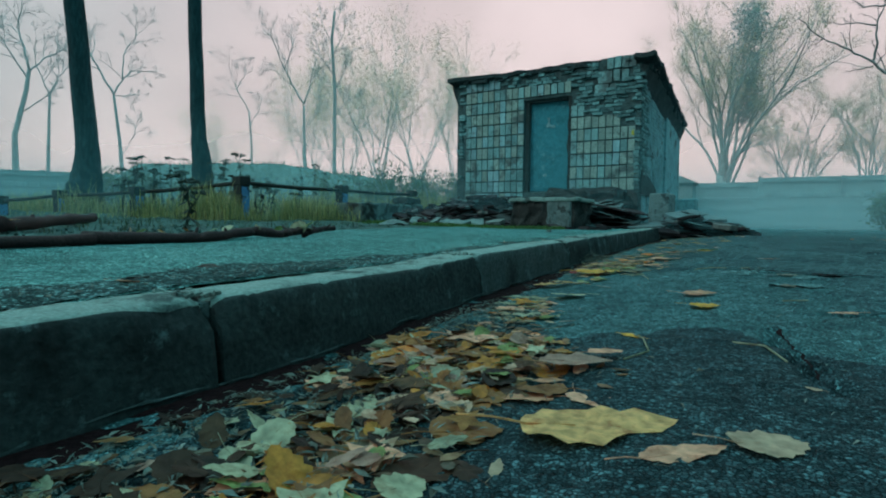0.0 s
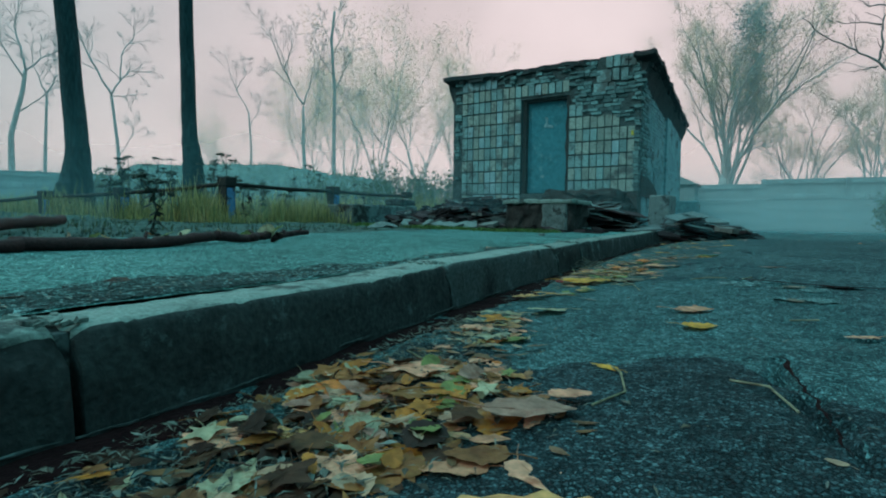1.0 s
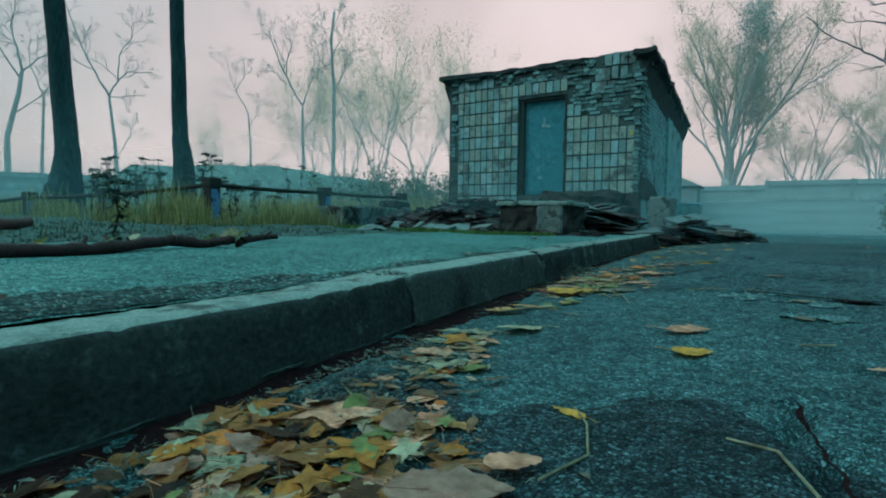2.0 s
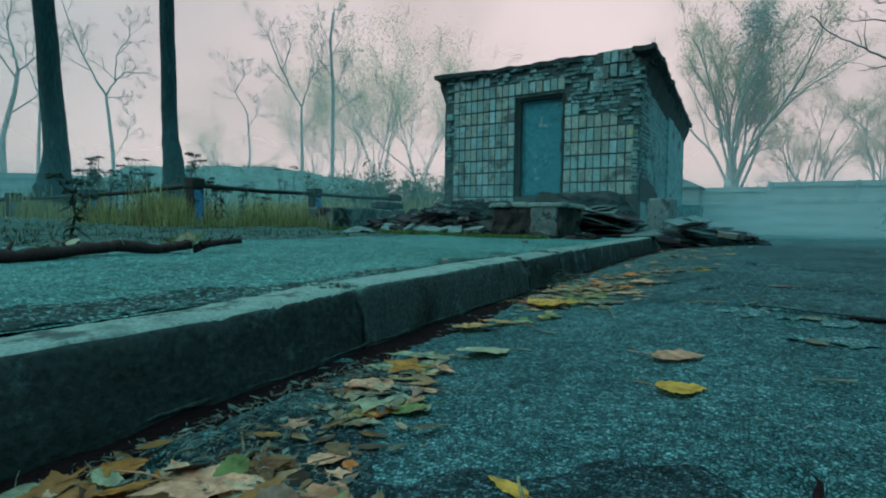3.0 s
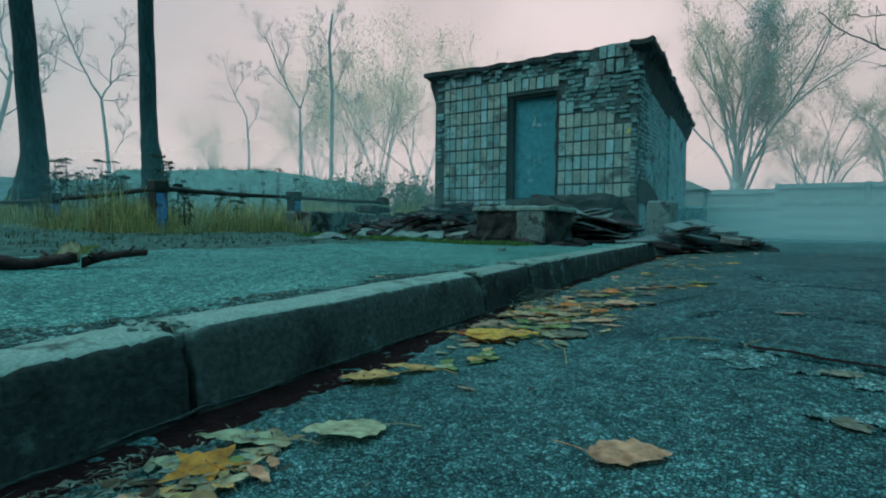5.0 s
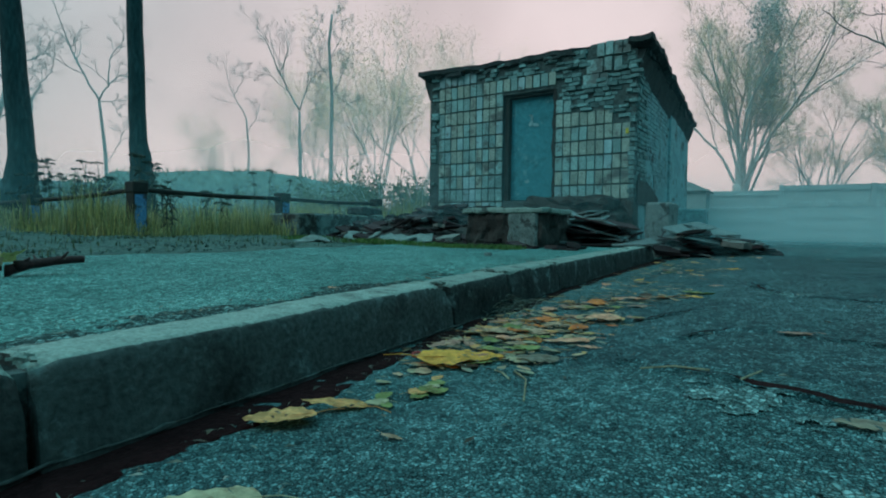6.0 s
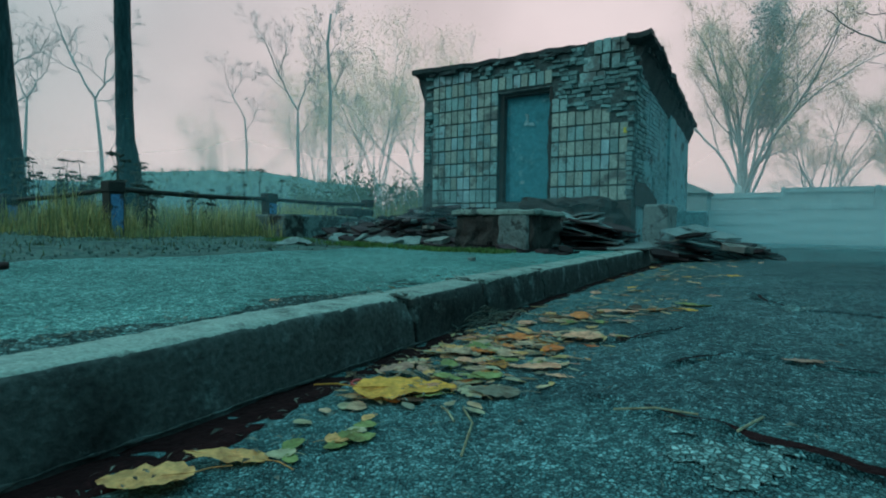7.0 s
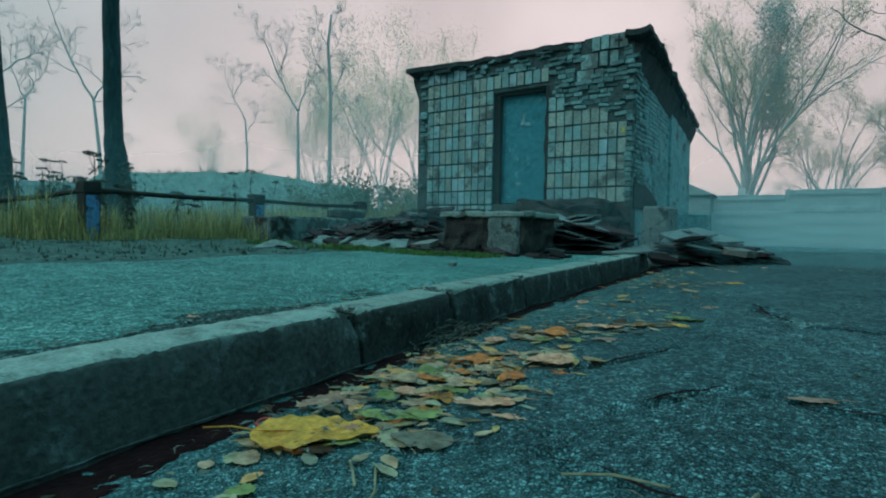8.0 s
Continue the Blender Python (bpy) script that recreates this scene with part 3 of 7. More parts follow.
def worn_scar(cx, cy, rx, ry, seed):
    """A pale scar where the surface has broken away beside a crack."""
    def inside(x, y):
        return 1 - math.hypot((x - cx) / rx, (y - cy) / ry) + 0.7 * noise.noise(Vector((x * 11, y * 14, seed))) + 0.35 * noise.noise(Vector((x * 37, y * 41, seed)))

    ob = grid_sheet("road_scar", spaced(cx - 1.5 * rx, cx + 1.5 * rx, ((-9, 0.008), (9, 0.008))), spaced(cy - 1.5 * ry, cy + 1.5 * ry, ((-9, 0.008), (9, 0.008))),
                    lambda x, y: road_z(x, y) - 0.6 * crack(x, y) + 0.0045 + 0.006 * noise.noise(Vector((x * 33, y * 33, 3))) + 0.0045 * noise.noise(Vector((x * 22, y * 22, 0))), WORN, lambda x, y: inside(x, y) > 0.15)
    return tagged(ob, "pale scar of broken asphalt beside a crack", "road", kind="structure")


for scar in ((0.33, 2.98, 0.09, 0.10, 3), (0.55, 2.90, 0.12, 0.08, 5), (0.54, 2.62, 0.10, 0.05, 8), (0.47, 4.80, 0.12, 0.08, 12)):
    worn_scar(*scar)


def grit_rim(x, y):
    """How far a place lies inside the strip of loose dark grit behind the kerb, in metres."""
    return min(x + 1.20 + 0.10 * math.sin(y * 1.7), y + 1.0, (3.9 - y) * 0.3) + 0.16 * noise.noise(Vector((x * 2.3, y * 2.3, 21))) + 0.06 * noise.noise(Vector((x * 11, y * 11, 21)))


grit = grid_sheet("pavement_grit", spaced(-1.7, -0.955, ((-1.7, 0.02), (-0.9, 0.016))), spaced(-0.4, 7.0, ((-0.4, 0.02), (4.2, 0.02), (7.0, 0.06))),
                  lambda x, y: paving_z(x, y) + 0.004 * noise.noise(Vector((x * 19, y * 19, 0))) + 0.003 + 0.006 * noise.noise(Vector((x * 41, y * 41, 5))) - 0.2 * max(0.0, 0.05 - grit_rim(x, y)), EDGEGRIT, lambda x, y: grit_rim(x, y) > -0.06)
tagged(grit, "loose dark grit along the back of the kerb", "pavement", kind="structure")

# ---- kerb ----


def kerb_top(y):
    return lerp(y, (0, 1, 1.65, 2.1, 2.7, 3, 3.65, 4.3, 5.1, 7.5, 9), (0.099, 0.101, 0.102, 0.119, 0.121, 0.130, 0.133, 0.145, 0.150, 0.172, 0.178))


def kerb_stone(y0, y1, shift, lean, inset):
    """One stone: worn top, chipped front edge, crumbled ends, pitted face."""
    bm = bmesh.new()
    n = max(6, int((y1 - y0) / 0.014))
    foot = -0.742
    top = 0.12
    prof = [(-0.975, -0.2), (-0.975, top - 0.008), (-0.95, top - 0.001), (-0.915, top + 0.002), (-0.87, top + 0.002), (-0.825, top + 0.001), (-0.782 - inset, top), (-0.767 - inset, top - 0.004), (-0.758 - inset, top - 0.014)]
    prof += [(-0.755 - inset * (1 - u) + (foot + 0.755) * u, top - 0.014 - (top + 0.13) * u) for u in (0.14, 0.28, 0.42, 0.56, 0.7, 0.85, 1.0)]
    prof.append((foot, -0.2))
    rows = []
    for k in range(n + 1):
        y = y0 + 0.010 + (y1 - y0 - 0.020) * k / n
        rise = kerb_top(y) + shift - top
        broken = 0.026 * max(0.0, 1 - abs(y - 0.60) / 0.11)
        near_end = min(y - y0, y1 - y)
        row = []
        for j, (x, z) in enumerate(prof):
            p = Vector((x * 8 + lean * 5, y * 7, z * 9))
            chip = max(0.0, noise.noise(Vector((y * 9, lean * 31, 2))) + 0.55 * noise.noise(Vector((y * 31, lean * 31, 2))) + 0.4 * noise.noise(Vector((y * 70, lean * 31, 2))) - 0.06)
            edge = (0.034 * chip + broken) * {6: 0.5, 7: 0.9, 8: 1.0, 9: 0.35}.get(j, 0.0)
            crumble = max(0.0, 1 - near_end / (0.05 + 0.04 * noise.noise(Vector((z * 14, x * 14, y0 * 3 + lean)))))
            if j in (5, 6, 7, 8, 9):
                edge += 0.030 * crumble * (0.5 + abs(noise.noise(Vector((y * 60, j * 3.1, lean)))))
            pit = 0.0
            if j > 8:
                pit = 0.010 * max(0.0, noise.noise(Vector((y * 17, z * 17, lean * 9))) - 0.22) + 0.006 * noise.noise(Vector((y * 5, z * 9, lean * 3)))
            lift = 0.004 * noise.noise(Vector((x * 21, y * 21, lean))) + 0.002 * noise.noise(Vector((x * 60, y * 60, lean))) if 1 < j < 7 else 0.002 * noise.noise(p * 2.3)
            row.append(bm.verts.new((x - edge * (0.9 if j > 6 else 0.3) - pit + 0.004 * noise.noise(p) + lean * 0.012 * (z + 0.1), y, z + rise * min(1.0, max(0.0, (z + 0.13) / (top + 0.11))) - edge * (1.0 if j < 9 else 0.3) + lift)))
        rows.append(row)
    for a, b in zip(rows, rows[1:]):
        for j in range(len(prof) - 1):
            f = bm.faces.new((a[j], b[j], b[j + 1], a[j + 1]))
            f.smooth = True
            # top strips stay light, the rest take the shade-darkened slot
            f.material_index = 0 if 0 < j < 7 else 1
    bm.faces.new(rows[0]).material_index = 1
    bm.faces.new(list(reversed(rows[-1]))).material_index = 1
    return bm


kerb = thing("kerb", pose(0, 0, 0), "raised kerb of old concrete stones with chipped edges", "kerb", kind="structure")
KERB_ENDS = (-3.6, -2.15, -0.78, 0.695, 2.15, 3.68, 4.30, 5.10, 6.7, 7.75, 8.8)
KERB_SHIFT = (0.0, 0.0, 0.001, -0.002, 0.003, -0.003, 0.003, 0.0, -0.002, 0.002)
KERB_INSET = (0.01, 0.01, 0.012, 0.006, 0.014, 0.008, 0.01, 0.008, 0.0, 0.0)
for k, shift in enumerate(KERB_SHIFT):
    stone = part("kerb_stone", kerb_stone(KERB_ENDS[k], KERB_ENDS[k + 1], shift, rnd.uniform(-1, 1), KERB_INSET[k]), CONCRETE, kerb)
    # face shade is put into the grime colour, deeper on stones 2 and 3
    stone.data.materials.append(DEEPGRIME if k in (2, 3) else SHADEGRIME)

# mortar bedded in the joints
bm = bmesh.new()
for k in range(1, len(KERB_ENDS) - 1):
    low = kerb_top(KERB_ENDS[k]) - 0.012
    box(bm, -0.925, -0.80, KERB_ENDS[k] - 0.014, KERB_ENDS[k] + 0.014, -0.15, low - 0.006)
part("joint_mortar", bm, SHADEGRIME, kerb)

# crumbs of broken mortar and concrete round the joints
crumb_rng = random.Random(91)
bm = bmesh.new()
for k in range(2, len(KERB_ENDS) - 2):
    for _ in range(22):
        q = crumb_rng.uniform(0.003, 0.011)
        x, y = crumb_rng.uniform(-0.95, -0.80), KERB_ENDS[k] + crumb_rng.gauss(0, 0.028)
        z = kerb_top(y) + q * 0.2
        box(bm, -q, q, -q * 0.8, q * 0.8, -q * 0.45, q * 0.45, jitter=0.004, m=pose(x, y, z, crumb_rng.uniform(-25, 25), crumb_rng.uniform(-25, 25), crumb_rng.uniform(0, 180)))
crumbs = part("mortar_crumbs", bm, CONCRETE, kerb)
tagged(crumbs, kind="stuff")

# ragged ridge of old mortar along the kerb foot
ridge_v, ridge_f = [], []
ridge_y = spaced(0.2, 8.7, ((0, 0.025), (9, 0.05)))
tube(ridge_v, ridge_f, [Vector((-0.747 + 0.006 * noise.noise(Vector((y * 6, 1, 1))), y, road_z(-0.74, y) + 0.014 + 0.012 * noise.noise(Vector((y * 3, 5, 1))) + 0.006 * noise.noise(Vector((y * 21, 5, 1))))) for y in ridge_y], [max(0.001, 0.003 + 0.006 * noise.noise(Vector((y * 12, 9, 2))) + 0.006 * noise.noise(Vector((y * 37, 9, 2)))) for y in ridge_y], 6)
ridge = raw("mortar_ridge", ridge_v, ridge_f, SHADEGRIME)
ridge.parent = kerb

# ---- utility building: a tiled front, rendered sides, a tarred roof ----
HOUSE = pose(-1.42, 10.95, 0, 0, 0, -3)
W, D = 4.17, 4.8
DX0, DX1, DZ0, DZ1 = -2.46, -1.40, 0.90, 2.91
house = thing("utility_building", HOUSE, "small abandoned utility building with broken tiled front and tarred roof", "building")


def wall_top(x, y):
    return 3.50 - 0.125 * y


bm = bmesh.new()
t = 0.3
box(bm, -W, DX0, 0, t, 0.05, 3.5)
box(bm, DX1, 0, 0, t, 0.05, 3.5)
box(bm, DX0, DX1, 0, t, DZ1, 3.5)
box(bm, -0.80, -0.08, 0.0, 0.16, 3.503, 3.565)
box(bm, DX0, DX1, 0, t, 0.05, DZ0)
front_wall = part("front_wall", bm, WALLMORTAR, house, "front wall with lost tiles and bare masonry")


def side_wall(x0, x1):
    bm = bmesh.new()
    n = 24
    rows = []
    for k in range(n + 1):
        y = t + (D - t) * k / n
        rows.append([bm.verts.new((x + (0.008 * noise.noise(Vector((x, y * 3, z * 3)))), y, z)) for x, z in ((x0, 0.05), (x0, wall_top(0, y)), (x1, wall_top(0, y)), (x1, 2.4), (x1, 1.4), (x1, 0.05))])
    for a, b in zip(rows, rows[1:]):
        for j in range(6):
            bm.faces.new((a[j], a[(j + 1) % 6], b[(j + 1) % 6], b[j]))
    bm.faces.new(list(reversed(rows[0])))
    bm.faces.new(rows[-1])
    bmesh.ops.recalc_face_normals(bm, faces=bm.faces)
    return bm


side_e = part("side_wall", side_wall(-t, -0.004), RENDERED, house, "side wall of stained grey render")
part("side_wall", side_wall(-W + 0.004, -W + t), RENDERED, house)
bm = bmesh.new()
box(bm, -W + t, -t, D - t, D, 0.05, 2.9)
part("back_wall", bm, RENDERED, house)
# rear bay of the side wall stands a little proud
bm = bmesh.new()
box(bm, -0.05, 0.05, 2.7, D + 0.02, 0.05, 3.0, bevel=0.01, jitter=0.008, cuts=3)
part("pilaster", bm, RENDERED, house)
# roof: a sloping slab with ragged tarred edges
bm = bmesh.new()
nx, ny = 46, 52
top, low = [], []
for j in range(ny + 1):
    rt, rl = [], []
    for i in range(nx + 1):
        u, v = i / nx, j / ny
        xe = lerp(v, (0, 1), (0.30, 0.20))
        x = -W - 0.17 + (W + 0.17 + xe) * u
        front = lerp(x, (-W - 0.2, -3.5, -3.1, -1.1, -0.25, -0.08, 0.3), (-0.20, -0.15, -0.07, -0.05, -0.05, -0.12, -0.20))
        y = front + (D + 0.10 - front) * v
        rag = 0.03 * noise.noise(Vector((x * 4, y * 4, 0))) + 0.02 * noise.noise(Vector((x * 13, y * 13, 4)))
        if j in (0, ny):
            y += rag * 1.5
        if i in (0, nx):
            x += rag * 1.5
        if -1.04 < x < -0.18:
            y = max(y, 0.05)
        z = 3.53 - 0.125 * y + 0.02 * noise.noise(Vector((x * 2, y * 2, 8)))
        z -= 0.05 * max(0.0, min(1.0, (x + 0.18) / 0.2)) * max(0.0, 1 - v * 6)
        lip = 0.03 * noise.noise(Vector((x * 6, y * 6, 1)))
        rim = 1.0 if i in (0, nx) or j in (0, ny) else 0.0
        rt.append(bm.verts.new((x, y, z + (0.02 if rim else 0.05) + 0.5 * lip)))
        rl.append(bm.verts.new((x, y, z - 0.11 + (0.045 if rim else 0.0) + lip * 1.3)))
    top.append(rt)
    low.append(rl)
for j in range(ny):
    for i in range(nx):
        bm.faces.new((top[j][i], top[j][i + 1], top[j + 1][i + 1], top[j + 1][i]))
        bm.faces.new((low[j][i], low[j + 1][i], low[j + 1][i + 1], low[j][i + 1]))
for i in range(nx):
    bm.faces.new((low[0][i], low[0][i + 1], top[0][i + 1], top[0][i]))
    bm.faces.new((top[ny][i], top[ny][i + 1], low[ny][i + 1], low[ny][i]))
for j in range(ny):
    bm.faces.new((top[j][0], top[j + 1][0], low[j + 1][0], low[j][0]))
    bm.faces.new((low[j][nx], low[j + 1][nx], top[j + 1][nx], top[j][nx]))
roof = part("roof", bm, ROOFING, house, "sagging flat roof with ragged black tar edges")



def cornice(side, x0, deep):
    """A corbelled band of black-coloured brick under the side eave, following the fall of the roof."""
    bm = bmesh.new()
    n = 60
    rows = []
    for k in range(n + 1):
        y = 0.01 + (D + 0.02) * k / n
        top_z = 3.455 - 0.125 * y
        rag = 0.05 * noise.noise(Vector((y * 4, x0, 3))) + 0.03 * noise.noise(Vector((y * 15, x0, 3)))
        rows.append([bm.verts.new((x0 + side * a, y + (rag * 0.4 if k == 0 else 0), top_z - b + (rag if j in (3, 4) else rag * 0.3 if j else 0.0))) for j, (a, b) in enumerate(((-0.04, 0.0), (deep, 0.0), (deep - 0.01, 0.10), (deep * 0.55, 0.24), (0.015, 0.42), (-0.04, 0.44)))])
    for a, b in zip(rows, rows[1:]):
        for j in range(6):
            bm.faces.new((a[j], a[(j + 1) % 6], b[(j + 1) % 6], b[j]))
    bm.faces.new(rows[0])
    bm.faces.new(rows[-1])
    bmesh.ops.recalc_face_normals(bm, faces=bm.faces)
    return bm


part("cornice", cornice(1, 0.0, 0.16), ROOFING, house, "black cornice under the side eave")
part("cornice", cornice(-1, -W, 0.15), ROOFING, house)

# door
bm = bmesh.new()
box(bm, DX0 + 0.09, DX1 - 0.05, 0.18, 0.22, DZ0 + 0.02, DZ1 - 0.06, bevel=0.006)
door = part("door", bm, DOORPAINT, house, "closed blue metal door with flaking paint")
bm = bmesh.new()
box(bm, DX0 + 0.15, DX1 - 0.11, 0.172, 0.182, DZ0 + 0.08, DZ1 - 0.12, bevel=0.004)
part("door_panel", bm, DOORPAINT, door)
for fx, fz, fw, fh in ((-1.96, 2.42, 0.05, 0.10), (-1.86, 2.33, 0.06, 0.03), (-2.02, 1.28, 0.05, 0.02)):
    bm = bmesh.new()
    box(bm, fx - fw, fx + fw, 0.1685, 0.1715, fz - fh, fz + fh, jitter=0.03, cuts=4)
    part("paint_flake", bm, BAREPAINT, door, "pale bare patch where the paint has flaked")
bm = bmesh.new()
box(bm, DX0, DX0 + 0.085, 0.06, 0.24, DZ0, DZ1)
part("door_frame", bm, IRON, house)
bm = bmesh.new()
box(bm, DX1 - 0.06, DX1 + 0.015, 0.0, 0.24, DZ0, DZ1, jitter=0.05, cuts=12)
part("door_frame", bm, IRON, house)
bm = bmesh.new()
box(bm, DX0 + 0.085, DX1 - 0.045, 0.06, 0.24, DZ1 - 0.055, DZ1)
part("door_frame", bm, IRON, house)

# broken plinth along the front, crumbling beside the door
bm = bmesh.new()
box(bm, -1.42, -0.55, -0.13, 0.0, 0.1, 0.92, bevel=0.012, jitter=0.09, cuts=9)
part("plinth", bm, MORTAR, house, "dark damp plinth")
bm = bmesh.new()
box(bm, -0.6, 0.0, -0.10, 0.0, 0.1, 0.86, bevel=0.012, jitter=0.06, cuts=8)
part("plinth", bm, MORTAR, house)
bm = bmesh.new()
box(bm, -W, DX0, -0.05, 0.0, 0.1, 0.70, bevel=0.012, jitter=0.05, cuts=8)
part("plinth", bm, MORTAR, house)

# ---- trees ----


def limb(verts, faces, start, way, length, r0, r1, rng, wander=0.25, lift=0.0, steps=7, sides=6):
    pts, radii = [start.copy()], [r0]
    d = way.normalized()
    for k in range(steps):
        d = (d + Vector((rng.uniform(-1, 1), rng.uniform(-1, 1), rng.uniform(-1, 1) + lift)) * wander * 0.5).normalized()
        pts.append(pts[-1] + d * length / steps)
        radii.append(r0 + (r1 - r0) * (k + 1) / steps)
    tube(verts, faces, pts, radii, sides)
    return pts, radii


def twigs(verts, faces, pts, radii, depth, count, spread, ratio, rng, tips, lift, first=0.25):
    for k in range(count):
        u = first + (1 - first) * (k + rng.random()) / count
        i = min(int(u * (len(pts) - 1)), len(pts) - 2)
        f = u * (len(pts) - 1) - i
        start = pts[i].lerp(pts[i + 1], f)
        d = (pts[i + 1] - pts[i]).normalized()
        side = d.orthogonal().normalized()
        side.rotate(Matrix.Rotation(rng.uniform(0, 2 * math.pi), 3, d))
        way = d * math.cos(spread) + side * math.sin(spread)
        whole = sum((b - a).length for a, b in zip(pts, pts[1:]))
        length = whole * ratio * rng.uniform(0.6, 1.15) * (1.15 - 0.55 * u)
        r = max(0.004, (radii[i] + (radii[i + 1] - radii[i]) * f) * 0.6)
        p, rr = limb(verts, faces, start, way, length, r, max(0.003, r * 0.3), rng, 0.45, lift, 6 if depth > 0 else 4, 5 if depth > 1 else 3)
        if depth > 0:
            twigs(verts, faces, p, rr, depth - 1, count, spread * 1.05, ratio * 0.98, rng, tips, lift)
        else:
            tips.append(p[-1])
            tips.append(p[len(p) // 2])


def leaf_cloud(verts, faces, spots, rng, share, each, spread, size):
    for p in spots:
        if rng.random() > share:
            continue
        for _ in range(each):
            c = p + Vector((rng.gauss(0, spread), rng.gauss(0, spread), rng.gauss(0, spread)))
            u = Vector((rng.uniform(-1, 1), rng.uniform(-1, 1), rng.uniform(-1, 1))).normalized()
            w = u.orthogonal().normalized() * size * rng.uniform(0.5, 1.1)
            u = u * size * rng.uniform(0.7, 1.4)
            b = len(verts)
            verts.extend((c - u, c + w * 0.6, c + u, c - w * 0.6))
            faces.append((b, b + 1, b + 2, b + 3))


def tree(name, place, label, seed, trunk, limbs, bark, depth=2, count=5, ratio=0.5, spread=0.7, lift=0.12, leaves=None, sides=8, boughs=()):
    """trunk: (points, radii); limbs: list of (place along trunk, yaw, pitch, length, radius)."""
    rng = random.Random(seed)
    ob = thing(name, place, label, "tree")
    tv, tf, cv, cf, tips = [], [], [], [], []
    pts, radii = [Vector(p) for p in trunk[0]], trunk[1]
    fine_p, fine_r = [], []
    for i in range(len(pts) - 1):
        for s in range(4):
            f = s / 4
            p = pts[i].lerp(pts[i + 1], f)
            k = 0.05 * radii[i]
            fine_p.append(p + Vector((rng.uniform(-k, k), rng.uniform(-k, k), 0)))
            fine_r.append(radii[i] + (radii[i + 1] - radii[i]) * f)
    fine_p.append(pts[-1])
    fine_r.append(radii[-1])
    tube(tv, tf, fine_p, fine_r, sides)
    for at_, yaw, pitch, length, r in limbs:
        k = min(int(at_ * (len(fine_p) - 1)), len(fine_p) - 2)
        way = Vector((math.sin(radians(yaw)) * math.cos(radians(pitch)), math.cos(radians(yaw)) * math.cos(radians(pitch)), math.sin(radians(pitch))))
        p, rr = limb(tv, tf, fine_p[k], way, length, r, max(0.008, r * 0.2), rng, 0.42, lift, 12, 6)
        twigs(cv, cf, p, rr, depth - 1, count, spread, ratio, rng, tips, lift)
    for route, r in boughs:
        p = []
        for a, b in zip(route, route[1:]):
            p.extend(Vector(a).lerp(Vector(b), u / 4) + Vector((rng.uniform(-1, 1), rng.uniform(-1, 1), rng.uniform(-1, 1))) * 0.035 for u in range(4))
        p.append(Vector(route[-1]))
        rr = [r * (1 - 0.75 * k / (len(p) - 1)) for k in range(len(p))]
        tube(tv, tf, p, rr, 6)
        twigs(cv, cf, p, rr, depth - 1, count + 2, spread, ratio * 0.8, rng, tips, lift, 0.3)
    body = raw("trunk", tv, tf, bark, True)
    body.parent = ob
    if cv:
        crown = raw("crown", cv, cf, bark)
        crown.parent = ob
    if leaves:
        share, each, spr, size, material = leaves
        lv, lf = [], []
        leaf_cloud(lv, lf, tips, rng, share, each, spr, size)
        fol = raw("foliage", lv, lf, material)
        fol.parent = ob
    return ob


EYE0 = Vector((0.3, 0.0, 0.0))


def spot(az, far):
    x, y = EYE0.x + far * math.sin(radians(az)), EYE0.y + far * math.cos(radians(az))
    return pose(x, y, land_z(x, y) - 0.05)


# two tall bare trunks behind the rail
tree("tall_tree", pose(-13.74, 7.1, 0.3), "tall dark bare trunk with a flared foot", 3, ([(-0.08, -0.12, 0), (-0.05, -0.08, 0.4), (-0.03, -0.04, 0.75), (0, 0, 1.15), (0, 0, 1.7), (-0.05, -0.1, 4), (-0.1, -0.35, 8), (-0.1, -0.4, 12)], [0.56, 0.46, 0.37, 0.30, 0.25, 0.22, 0.2, 0.15]),
     [(0.86, 60, 45, 3.0, 0.09), (0.9, 200, 50, 3.0, 0.09), (0.95, 320, 55, 2.6, 0.07)], BARK, 1, 6, sides=16)
tree("tall_tree", pose(-10.68, 7.99, 0.3), "slim dark bare trunk behind the rail", 4, ([(0.02, 0.03, 0), (0.02, 0.03, 0.5), (0.02, 0.03, 0.95), (0.01, 0.01, 1.4), (-0.02, -0.03, 1.9), (-0.03, -0.06, 4), (-0.02, -0.08, 8), (0, 0, 12)], [0.30, 0.265, 0.235, 0.205, 0.165, 0.15, 0.14, 0.11]),
     [(0.86, 20, 45, 2.6, 0.07), (0.9, 140, 50, 2.6, 0.07), (0.95, 260, 55, 2.2, 0.06)], BARK, 1, 6, sides=16)

# bare trees of the wood


def wood_tree(az, far, seed, trunk, radius, boughs, label):
    """A bare tree of the wood; x runs across the line of sight from the road, z up."""
    rr = [0.78 * radius * (1 - 0.5 * k / (len(trunk) - 1)) for k in range(len(trunk))]
    return tree("bare_tree", spot(az, far) @ pose(0, 0, 0, 0, 0, -az), label, seed, ([(x, 0, z) for x, z in trunk], rr), [], HAZEBARK, 3, 6, 0.62, 0.75, 0.12,
                boughs=[([(x, 0.25 * math.sin(k * 2.0 + len(b)), z) for k, (x, z) in enumerate(b)], 0.72 * r) for b, r in boughs])


